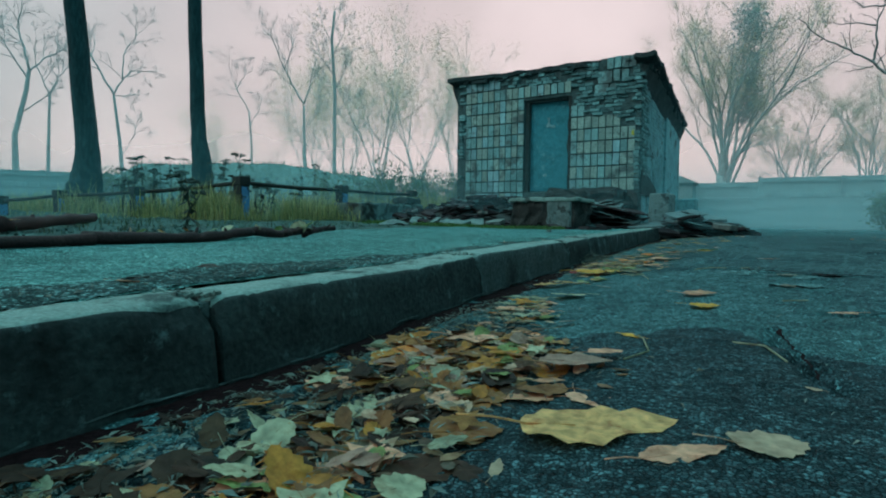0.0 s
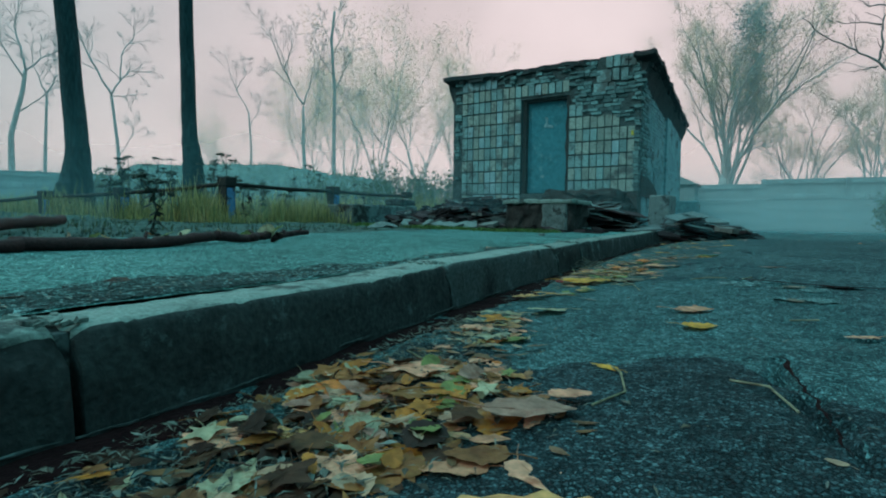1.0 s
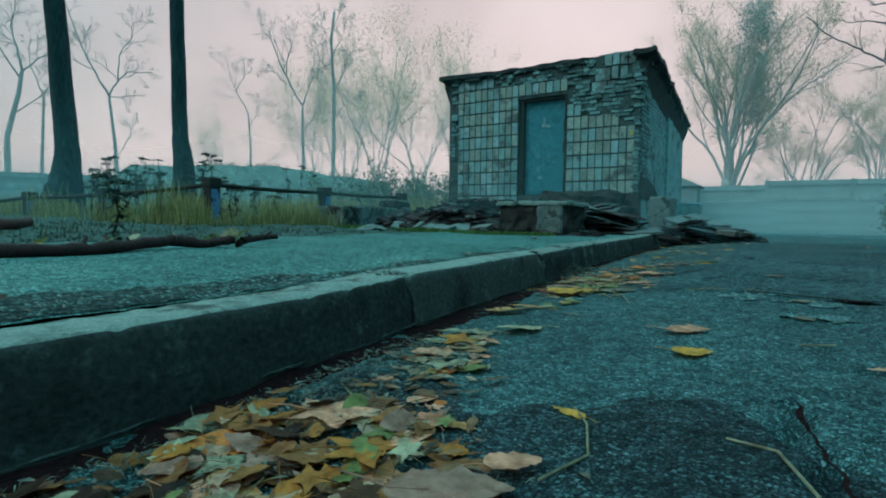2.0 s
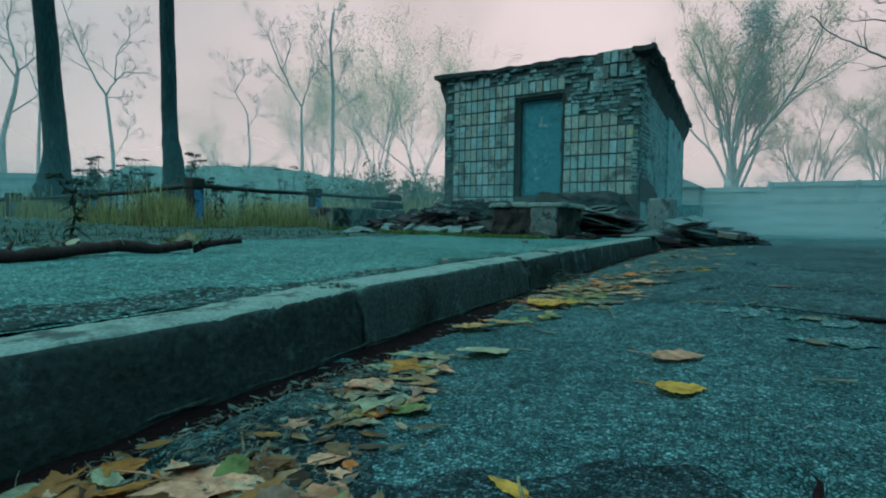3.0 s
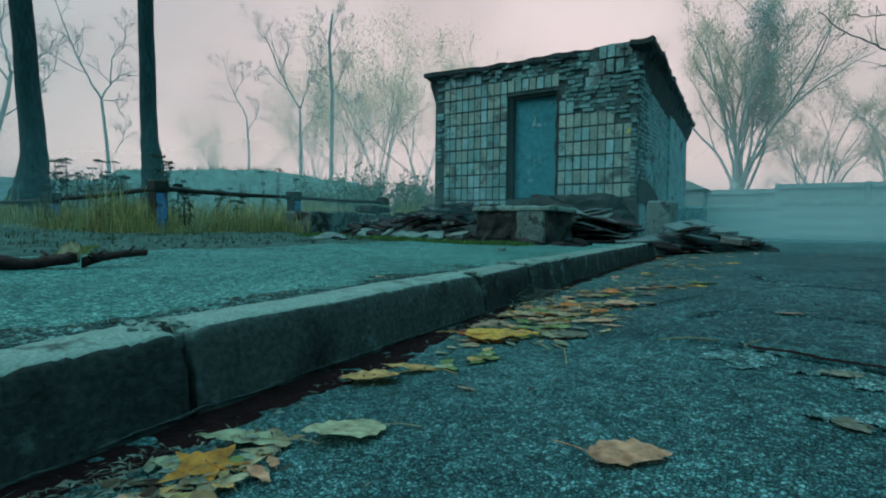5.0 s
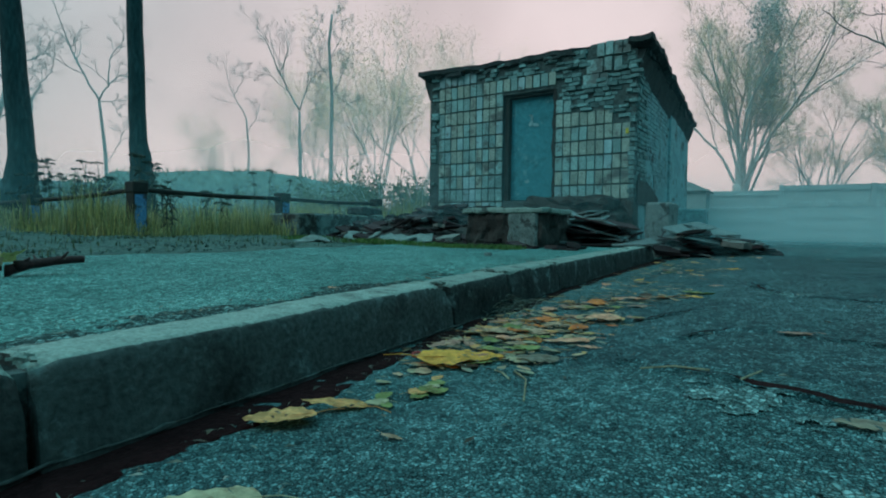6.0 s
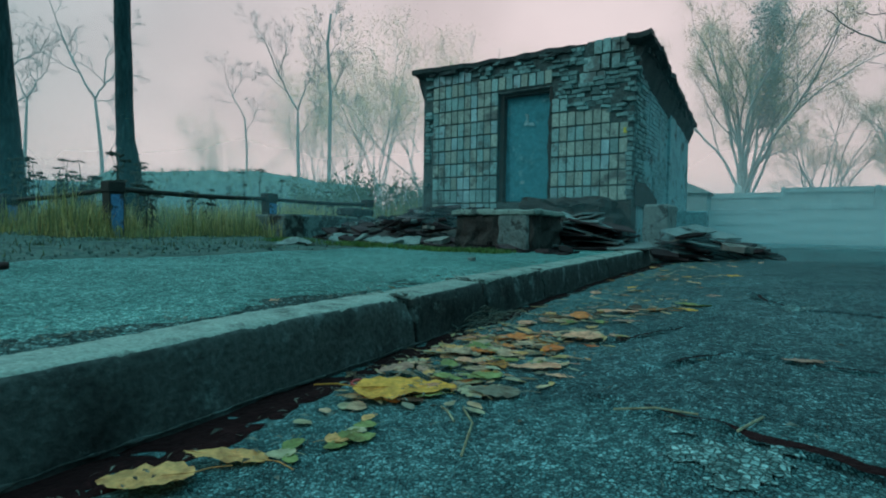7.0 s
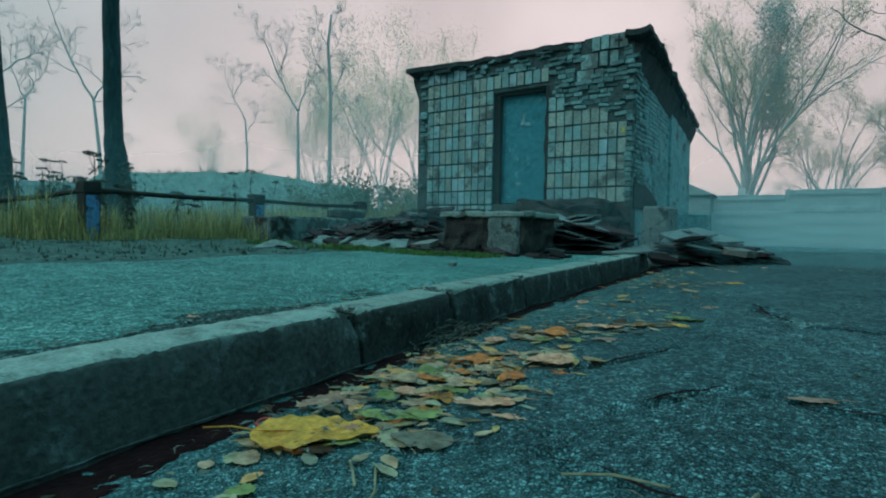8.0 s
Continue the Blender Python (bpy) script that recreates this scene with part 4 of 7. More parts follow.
wood_tree(-60.3, 33, 13, ((0, 0), (0, 2), (-0.09, 3.9), (-0.31, 6.2)), 0.16,
          ((((-0.31, 6.2), (-0.85, 7.2), (-1.44, 8.6), (-2.2, 11.0)), 0.085), (((-0.31, 6.2), (0.09, 7.0), (0.51, 7.6), (1.7, 7.7)), 0.075), (((0.09, 7.0), (0.17, 8.3), (0.77, 9.5), (0.8, 10.4)), 0.055), (((-0.31, 6.2), (0.3, 6.2), (0.9, 6.45)), 0.04),
           (((-0.05, 3.0), (0.6, 4.2), (0.8, 5.4)), 0.035)), "bare forked tree fading into the mist")
wood_tree(-68.0, 31, 11, ((0, 0), (0, 2.1), (0, 3.5), (0.46, 5.5), (0.6, 6.55)), 0.19,
          ((((0.6, 6.5), (0.44, 7.4), (0.26, 8.4), (0.5, 10)), 0.08), (((0.6, 6.4), (1.13, 7.1), (1.9, 7.75), (2.3, 8.6)), 0.06), (((0.35, 4.6), (1.26, 5.4), (1.7, 6.0)), 0.045), (((0.55, 6.0), (-0.2, 7.4), (-0.9, 9.0)), 0.06)), "bare leaning tree fading into the mist")
wood_tree(-65.8, 33, 12, ((0, 0), (0, 2.3), (0.08, 4.2), (0.15, 5.9)), 0.13,
          ((((0.15, 5.9), (-0.1, 6.5), (-0.4, 7.5), (-0.3, 8.6)), 0.05), (((0.15, 5.9), (0.5, 6.7), (0.9, 7.4), (1.1, 8.3)), 0.055)), "slim bare tree fading into the mist")
wood_tree(-43.8, 36, 21, ((0, 0), (0.05, 3.5), (0, 5.5), (0, 7.2)), 0.17,
          ((((0, 7.2), (-0.6, 8.3), (-1.2, 9.45), (-1.9, 11.2), (-2.6, 12.0)), 0.085), (((0, 7.2), (0.48, 8.7), (0.95, 9.7), (1.3, 11.3)), 0.07), (((-1.2, 9.45), (-0.7, 10.8), (-0.8, 12.2)), 0.045), (((-0.6, 8.3), (-1.7, 9.2), (-2.6, 9.5)), 0.04), (((0, 5.5), (0.9, 6.9), (1.2, 8.0)), 0.04)), "slender bare tree in the misty wood")
wood_tree(-40.8, 36, 22, ((0, 0), (0.05, 4), (0.1, 8.3), (-0.1, 11.6), (0.1, 13.4)), 0.18,
          ((((0.1, 8.3), (0.8, 9.7), (1.4, 11.3)), 0.06), (((0.05, 9.3), (-0.8, 10.3), (-1.3, 12.0)), 0.055), (((-0.05, 10.5), (0.6, 11.7), (0.8, 13.0)), 0.045), (((-0.1, 11.4), (-0.7, 12.4), (-0.9, 13.4)), 0.04), (((0.05, 6.6), (0.9, 7.6), (1.7, 8.2)), 0.045), (((0.1, 7.6), (-0.7, 8.6), (-1.0, 9.4)), 0.04), (((0, 12.2), (0.4, 13.2), (0.5, 14.2)), 0.035)), "slender bare tree in the misty wood")
wood_tree(-49.0, 42, 14, ((0, 0), (0, 2.6), (0.05, 5.1), (-0.1, 7.7)), 0.14,
          ((((-0.1, 7.7), (-0.6, 8.6), (-1.1, 9.6), (-1.7, 11.8)), 0.06), (((-0.05, 6.6), (0.6, 7.8), (0.9, 9.2)), 0.045), (((-0.9, 9.2), (-0.3, 10.4), (-0.4, 11.6)), 0.04)), "thin bare tree in the misty wood")
BUSHY = ([(0, 0, 0), (0, 0, 1.2), (0, 0, 2.2)], [0.19, 0.16, 0.12])
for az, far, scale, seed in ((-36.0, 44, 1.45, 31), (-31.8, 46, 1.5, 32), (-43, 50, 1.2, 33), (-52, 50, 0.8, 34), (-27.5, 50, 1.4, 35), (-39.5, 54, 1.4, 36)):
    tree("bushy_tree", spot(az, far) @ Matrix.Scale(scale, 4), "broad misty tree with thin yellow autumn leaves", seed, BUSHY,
         [(0.6 + 0.05 * k, 51 * k, 58 + 9 * (k % 3), 8.5, 0.038) for k in range(8)], PALEHAZEBARK, 3, 6, 0.42, 0.5, 0.2, (0.8, 6, 0.42, 0.031, HAZELEAF))
# trees behind the concrete fence
CROWN = ([(0, 0, 0), (0, 0, 1.6), (0, 0, 3.0)], [0.50, 0.42, 0.36])
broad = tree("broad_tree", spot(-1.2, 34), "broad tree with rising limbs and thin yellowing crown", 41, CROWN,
     [(0.55 + 0.035 * k, 37 * k, 60 + 8 * (k % 4), 9.8, 0.085) for k in range(16)], HAZEBARK, 4, 6, 0.36, 0.5, 0.12, (0.42, 3, 0.28, 0.034, FOLIAGE))
# the thick dark heart of its crown
core_rng = random.Random(46)
heart_v, heart_f, heart_p = [], [], []
while len(heart_p) < 1900:
    q = Vector((core_rng.gauss(0, 0.55), core_rng.gauss(0, 0.8), core_rng.uniform(-1, 1)))
    if q.x * q.x / (1.3 - 0.5 * q.z) + q.z * q.z < 1.1 and noise.noise(Vector((q.x * 1.6, q.y, q.z * 3.5))) > -0.25:
        heart_p.append(Vector((1.0 + q.x * (0.95 + 0.2 * q.z), q.y, 9.3 + q.z * 3.3)))
leaf_cloud(heart_v, heart_f, heart_p, core_rng, 1.0, 6, 0.16, 0.055)
heart = tagged(raw("dense_foliage", heart_v, heart_f, HEARTLEAF), "thick blue-green heart of the crown", kind="stuff")
heart.parent = broad
for az, far, scale, seed in ((4.6, 36, 0.72, 42), (9.8, 36, 0.75, 43), (14.5, 38, 0.8, 44)):
    tree("broad_tree", spot(az, far) @ Matrix.Scale(scale, 4), "smaller tree with many rising stems behind the fence", seed, BUSHY,
         [(0.5 + 0.05 * k, 40 * k, 60 + 9 * (k % 3), 8.8, 0.065) for k in range(11)], HAZEBARK, 4, 5, 0.38, 0.5, 0.12, (0.5, 3, 0.26, 0.036, FOLIAGE))

# ---- concrete panel fence ----


bm = bmesh.new()
box(bm, -0.17, 0.17, -0.075, 0.0, -0.11, 0.11, bevel=0.03)
RELIEF = bpy.data.meshes.new("relief_block")
bm.to_mesh(RELIEF)
bm.free()
RELIEF.materials.append(FENCECONC)


def fence_panel(m, w, h, name="fence_panel"):
    ob = thing(name, m, "precast concrete fence panel with rows of raised blocks", "fence panel", "concrete fence")
    bm = bmesh.new()
    box(bm, 0.09, w - 0.09, -0.05, 0.05, -0.2, h, bevel=0.01)
    slab = part("panel", bm, FENCECONC, ob)
    bm = bmesh.new()
    box(bm, 0.12, w - 0.12, -0.11, -0.052, 0.18, 0.30, bevel=0.015)
    part("rib", bm, FENCECONC, slab)
    bm = bmesh.new()
    box(bm, 0.12, w - 0.12, -0.11, -0.052, h - 0.24, h - 0.12, bevel=0.015)
    part("rib", bm, FENCECONC, slab)
    n = 6
    for row in (0.52, 0.98, 1.44):
        for k in range(n):
            x0 = 0.18 + (w - 0.36) * k / n
            block_ob = new("relief_block", RELIEF)
            block_ob.parent = slab
            block_ob.matrix_local = pose(x0 + (w - 0.36) / n / 2, -0.052, row * h / 2.32 + 0.1)
    bm = bmesh.new()
    box(bm, -0.09, 0.085, -0.11, 0.11, -0.2, h + 0.03, bevel=0.015)
    part("post", bm, FENCECONC, ob)
    return ob


for k in range(9):
    x = -4.8 + 3.0 * k
    fence_panel(pose(x, 27.6, -0.05 + (0 if k > 1 else -0.18), 0, 0, 0), 3.0, 2.32)
for k in range(5):
    fence_panel(pose(-31 + 2.4 * k * 0.55, 3.5 + 2.4 * k * 0.83, 0.3, 0, 0, 56), 2.9, 1.85)

# ---- grassy mound ----
mv, mf = [], []
n = 60
for j in range(25):
    for i in range(n + 1):
        u, v = i / n * 2 - 1, j / 24 * 2 - 1
        h = 2.65 * max(0.0, min(1.0, (1 + u) * 2.6, (0.91 - u) * 7.0)) ** 0.8 * min(1.0, (1 - abs(v)) * 1.8) ** 0.7 if abs(u) < 1 and abs(v) < 1 else 0.0
        h *= lerp(u, (-1, -0.3, 0.1, 0.32, 0.5, 1), (0.8, 0.88, 0.92, 0.9, 0.8, 0.77))
        p = Vector((u * 6, v * 3, 0))
        mv.append((u * 7.2, v * 4.5, h + 0.12 * noise.noise(p) + 0.05 * noise.noise(p * 4) - 0.15))
for j in range(24):
    for i in range(n):
        a = j * (n + 1) + i
        mf.append((a, a + 1, a + n + 2, a + n + 1))
# turf colour includes the pale haze lying over the mound
MEADOW = surface("meadow_turf", ((0.10, 0.16, 0.155), (0.20, 0.28, 0.265)), scale=1.5, fine=9.0, rough=0.95, bump=1.0, depth=0.08, spec=0.1)
mound = raw("mound", mv, mf, MEADOW, True)
mound.matrix_world = spot(-49, 27) @ pose(0, 0, 0, 0, 0, 49)
tagged(mound, "low flat-topped earth mound overgrown with weeds", "mound")
# weeds standing on the mound
weed_rng = random.Random(33)
wv, wf = [], []
for k in range(5200):
    x, y, z = weed_rng.choice(mv)
    x, y = x + weed_rng.uniform(-0.12, 0.12), y + weed_rng.uniform(-0.18, 0.18)
    if z < 0.6 or noise.noise(Vector((x * 0.9, y * 0.9, 3))) < weed_rng.uniform(-0.5, 0.4):
        continue
    h, w, lean, yaw = weed_rng.uniform(0.05, 0.22) * (1.8 if weed_rng.random() < 0.04 else 1.0), weed_rng.uniform(0.01, 0.03), weed_rng.uniform(0.02, 0.2), weed_rng.uniform(0, 6.28)
    dx, dy = math.cos(yaw), math.sin(yaw)
    b = len(wv)
    wv.extend(((x - dy * w, y + dx * w, z - 0.06), (x + dy * w, y - dx * w, z - 0.06), (x + dx * lean * 0.4, y + dy * lean * 0.4 + w, z + h * 0.6), (x + dx * lean, y + dy * lean, z + h)))
    wf.extend(((b, b + 1, b + 2), (b + 1, b + 3, b + 2)))
mound_weeds = raw("mound_weeds", wv, wf, MISTWEED)
mound_weeds.matrix_world = mound.matrix_world.copy()
tagged(mound_weeds, "misty grey-green weeds standing on the mound", "weeds", kind="stuff")

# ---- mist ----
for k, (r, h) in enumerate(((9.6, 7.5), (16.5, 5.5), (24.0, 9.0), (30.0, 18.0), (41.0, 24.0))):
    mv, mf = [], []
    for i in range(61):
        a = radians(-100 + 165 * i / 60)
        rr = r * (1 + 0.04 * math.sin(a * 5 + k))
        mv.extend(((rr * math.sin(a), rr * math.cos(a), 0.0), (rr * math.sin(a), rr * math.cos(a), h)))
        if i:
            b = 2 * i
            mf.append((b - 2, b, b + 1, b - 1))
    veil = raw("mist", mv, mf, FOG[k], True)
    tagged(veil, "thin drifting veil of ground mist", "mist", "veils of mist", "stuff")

# ---- masonry of the front: tiles and bricks ----
TW, TH = 0.147, 0.258


def tile_mesh(name, w, h, material):
    bm = bmesh.new()
    box(bm, -w / 2, w / 2, -0.022, 0.006, -h / 2, h / 2, bevel=0.006)
    me = bpy.data.meshes.new(name)
    bm.to_mesh(me)
    bm.free()
    me.materials.append(material)
    return me


tile_plain = tile_mesh("tile", TW - 0.018, TH - 0.028, TILE)
tile_blue = tile_mesh("tile", TW - 0.018, TH - 0.028, TILEBLUE)
tile_wide = tile_mesh("tile", 2 * TW - 0.012, TH - 0.018, TILE)
tile_buff = tile_mesh("tile", TW - 0.018, TH - 0.028, TILETAN)


def piece(name, me, parent, m):
    ob = new(name, me)
    ob.parent = parent
    ob.matrix_local = m
    return ob


def lost(x, z):
    """Where tiles have fallen: the masonry shows."""
    wob = 0.16 * noise.noise(Vector((x * 2.5, z * 2.5, 5.0)))
    if x < -3.92:
        return noise.noise(Vector((x * 9, z * 5, 1))) < 0.28
    if x < -3.0:
        return z + wob * 0.3 > 3.42
    if x < DX1 + 0.05:
        return z + wob * 0.5 > 3.20
    edge = lerp(x, (-1.4, -1.2, -0.9, -0.5, -0.1), (2.62, 2.5, 2.36, 2.30, 2.22))
    return z + wob > edge + 0.1


rng = random.Random(5)
columns = [DX0 - TW * (i + 0.5) for i in range(11)] + [DX0 + (DX1 - DX0) / 7 * (i + 0.5) for i in range(7)] + [DX1 + TW * (i + 0.5) for i in range(9)]
z = 1.15 + TH / 2 - 2 * TH
while z < 3.5:
    for x in columns:
        in_door = DX0 < x < DX1 and z < DZ1 + TH / 2 - 0.02
        if x - TW / 2 < -W or in_door or lost(x, z) or (z < 0.9 and x > DX0):
            continue
        blue = rng.random() < (0.10 if x < -2.9 else 0.03) or (-0.55 < x < -0.35 and 1.4 < z < 1.9) or (-3.3 < x < -3.0 and z < 1.5) or (x < -3.92 and rng.random() < 0.6) or (x < -2.95 and z > 3.2)
        buff = rng.random() < (0.62 if z > DZ1 or x > DX1 else 0.42)
        piece("tile", tile_blue if blue else tile_buff if buff else tile_plain, front_wall, pose(x + rng.uniform(-0.003, 0.003), -0.006 + rng.uniform(-0.004, 0.002), z + rng.uniform(-0.004, 0.004), rng.uniform(-2, 2), rng.gauss(0, 1.1), rng.uniform(-2.5, 2.5)))
    z += TH
# the patch of tiles left under the eave
for k, (x0, n, z) in enumerate(((-0.60, 4, 3.445), (-0.70, 2, 3.185), (-0.30, 1, 3.185), (-0.76, 2, 2.93))):
    for i in range(n):
        piece("tile", tile_wide if k in (1, 3) and i == 0 else tile_plain, front_wall, pose(x0 + i * TW * (1.55 if k in (1, 3) else 1.0), -0.025, z + rng.uniform(-0.01, 0.01), 0, rng.uniform(-1.5, 1.5), 0))

brick_meshes = []
for k in range(10):
    bm = bmesh.new()
    L = (0.17, 0.14, 0.10, 0.19, 0.09, 0.15, 0.12, 0.16, 0.08, 0.13)[k]
    hb = (0.033, 0.028, 0.036, 0.03, 0.033, 0.024, 0.038, 0.034, 0.03, 0.036)[k]
    box(bm, -L / 2, L / 2, -0.05, 0.05, -hb, hb, bevel=0.005, jitter=0.014)
    me = bpy.data.meshes.new("brick")
    bm.to_mesh(me)
    bm.free()
    me.materials.append(BRICK)
    brick_meshes.append((L, me))
z = 2.30
while z < 3.50:
    x = -W + 0.08
    while x < -0.04:
        L, me = rng.choice(brick_meshes)
        cx = x + L / 2
        bare = lost(cx, z) and lost(cx, z + 0.1) and not (-0.95 < cx < -0.1 and z > 2.8 and (z > 3.25 and cx > -0.7 or cx > -0.82 and z > 3.08 and cx < -0.2 or cx < -0.6 and z > 2.86 and z < 3.08))
        if bare and not (DX0 - 0.1 < cx < DX1 + 0.1 and z < DZ1 + 0.1) and rng.random() < (0.30 if -2.7 < cx < -1.05 and z > 3.33 + 0.1 * noise.noise(Vector((cx * 3, 1, 1))) else 0.92 if noise.noise(Vector((cx * 2.7, z * 4, 8))) > -0.28 else 0.25):
            out = rng.uniform(-0.035, 0.03) + 0.03 * noise.noise(Vector((cx * 4, z * 4, 2)))
            piece("brick", me, front_wall, pose(cx, 0.012 + out, z + rng.uniform(-0.010, 0.010), rng.uniform(-7, 7), rng.gauss(0, 3.0), rng.uniform(-9, 9)))
        x += L + 0.012
    z += 0.078
# bare strip at the left corner
z = 1.2
while z < 2.3:
    if rng.random() < 0.75:
        L, me = brick_meshes[rng.choice((1, 2, 4))]
        piece("brick", me, front_wall, pose(-W + 0.11 + rng.uniform(-0.02, 0.02), 0.02 + rng.uniform(-0.03, 0.02), z, rng.uniform(-4, 4), rng.uniform(-3, 3), 0))
    z += 0.078
# bare strip at the near corner
z = 0.95
while z < 2.35:
    if rng.random() < 0.8:
        L, me = brick_meshes[rng.choice((2, 4, 8, 2))]
        piece("brick", me, front_wall, pose(-0.045 + rng.uniform(-0.015, 0.015), 0.02 + rng.uniform(-0.03, 0.015), z, rng.uniform(-4, 4), rng.uniform(-4, 4), rng.uniform(-5, 5)))
    z += 0.078
# bare brick at the front end of the side wall
z = 1.25
while z < 3.3:
    y = 0.10
    while y < 0.5 + 0.9 * max(0.0, noise.noise(Vector((z * 1.4, 4, 4))) + 0.3):
        L, me = rng.choice(brick_meshes)
        if z < wall_top(0, y) - 0.12:
            piece("brick", me, side_e, pose(-0.03 + rng.uniform(-0.01, 0.015), y + L / 2, z, rng.uniform(-3, 3), rng.uniform(-4, 4), 90))
        y += L + 0.012
    z += 0.078
# weathered courses farther back, where the render has worn thin
bm = bmesh.new()
z, course = 0.95, 0
while z < 3.2:
    y = 0.45 + (0.12 if course % 2 else 0.0)
    while y < 2.6:
        L = rng.choice((0.24, 0.24, 0.12))
        if z < wall_top(0, y) - 0.45 and noise.noise(Vector((y * 1.3, z * 1.7, 12))) > -0.15:
            out = rng.uniform(0.002, 0.012)
            box(bm, -0.02, out, y, y + L - 0.014, z, z + 0.062, jitter=0.006)
        y += L
    z += 0.078
    course += 1
tagged(part("brick_courses", bm, SIDEBRICK, side_e, "worn brick courses showing through thin render"), kind="stuff")
bm = bmesh.new()
box(bm, -0.03, 0.03, -0.006, 0.006, -0.045, 0.045, bevel=0.004)
YELLOW = surface("yellow_paint", ((0.45, 0.36, 0.03), (0.55, 0.45, 0.06)), scale=20, fine=80, rough=0.6, bump=0.1)
tag_ob = part("marker_plate", bm, YELLOW, house, "small yellow marker plate")
tag_ob.location = (-0.12, -0.04, 2.03)

# ragged brickwork crumbling along the eave
bm = bmesh.new()
x = -W + 0.2
while x < 0.1:
    w = rng.uniform(0.05, 0.2)
    h = rng.uniform(0.01, 0.06)
    if not -1.06 < x < -0.3:
        box(bm, x, x + w, -0.05 + rng.uniform(-0.03, 0.02) - (0.08 if x < -3.2 else 0.0), 0.02, 3.445 - h, 3.46, jitter=0.03, cuts=2)
    x += w + rng.uniform(0.0, 0.2)
part("eave_edge", bm, ROOFING, house, "crumbling black eave")
bm = bmesh.new()
y = -0.1
while y < D - 0.2:
    w = rng.uniform(0.06, 0.25)
    h = rng.uniform(0.03, 0.17)
    box(bm, -0.02, 0.16 + rng.uniform(-0.03, 0.05), y, y + w, wall_top(0, y) - 0.05 - h, wall_top(0, y) - 0.04, jitter=0.02, cuts=1)
    y += w + rng.uniform(0.0, 0.1)
part("eave_edge", bm, ROOFING, house)

# dark patch low on the side wall
bm = bmesh.new()
pts = [(0.12, 0.82), (0.12, 1.32), (0.5, 1.30), (1.3, 1.12), (1.75, 0.98), (1.8, 0.80)]
vs = [bm.verts.new((0.004, y, z)) for y, z in pts]
f = bm.faces.new(vs)
g = bmesh.ops.extrude_face_region(bm, geom=[f])
for v in g["geom"]:
    if isinstance(v, bmesh.types.BMVert):
        v.co.x += 0.02
bmesh.ops.recalc_face_normals(bm, faces=bm.faces)
part("dark_patch", bm, ROOFING, house, "black patch low on the side wall")

# ---- doorstep, landing, blocks ----
step = thing("doorstep", HOUSE, "broken dark doorstep below the door", "doorstep")
bm = bmesh.new()
box(bm, -1.62, -0.22, -0.75, -0.14, 0.60, 0.90, bevel=0.02, jitter=0.09, cuts=8)
part("slab", bm, MORTAR, step)
bm = bmesh.new()
box(bm, -1.35, -0.1, -0.7, -0.14, 0.1, 0.64, bevel=0.02, jitter=0.08, cuts=7)
part("base", bm, MORTAR, step)

landing = thing("concrete_landing", pose(-2.66, 7.38, 0.1, 0, 0, -3), "broken concrete landing with a pale worn top", "landing")
bm = bmesh.new()
box(bm, -0.06, 0.98, -0.02, 0.9, 0.452, 0.515, bevel=0.012, jitter=0.022, cuts=14)
part("top_slab", bm, CONCRETE, landing, "pale concrete top slab")
bm = bmesh.new()
box(bm, -0.03, 0.93, 0.03, 0.88, -0.05, 0.470, bevel=0.015, jitter=0.05, cuts=18)
part("rubble_core", bm, MORTAR, landing, "crumbled dark core")
bm = bmesh.new()
box(bm, 0.54, 0.90, -0.005, 0.84, -0.05, 0.474, bevel=0.02, jitter=0.018, cuts=9)
part("pier", bm, PIER, landing, "smooth concrete pier")


def block(m, sx, sy, sz, label, seed):
    bm = bmesh.new()
    box(bm, -sx / 2, sx / 2, -sy / 2, sy / 2, 0, sz, bevel=0.025, jitter=0.022, cuts=3)
    ob = link("concrete_block", bm, RENDERED if seed == 2 else SHADEGRIME if seed == 3 else FOOTING if seed == 5 else PIER)
    ob.matrix_world = m
    return tagged(ob, label, "concrete block")


block(pose(-0.95, 10.8, -0.05, 0, 0, -3), 0.36, 0.7, 0.86, "pale upright concrete block beside the wall", 1)
block(pose(-0.80, 13.6, -0.05, 0, 0, -3), 0.56, 0.6, 0.86, "concrete block against the side wall", 2)
block(pose(-5.88, 8.27, 0.12, 0, 0, 0), 0.66, 1.66, 0.45, "low broad concrete footing by the rail", 5)
block(pose(-5.64, 9.36, 0.12, 0, 0, 5), 0.26, 0.3, 0.47, "dark upright concrete stub beside the footing", 5)
block(pose(-5.80, 9.30, 0.592, 0, 1, 4), 0.36, 0.66, 0.13, "dark concrete slab laid across footing and stub", 3)

# ---- rubble ----


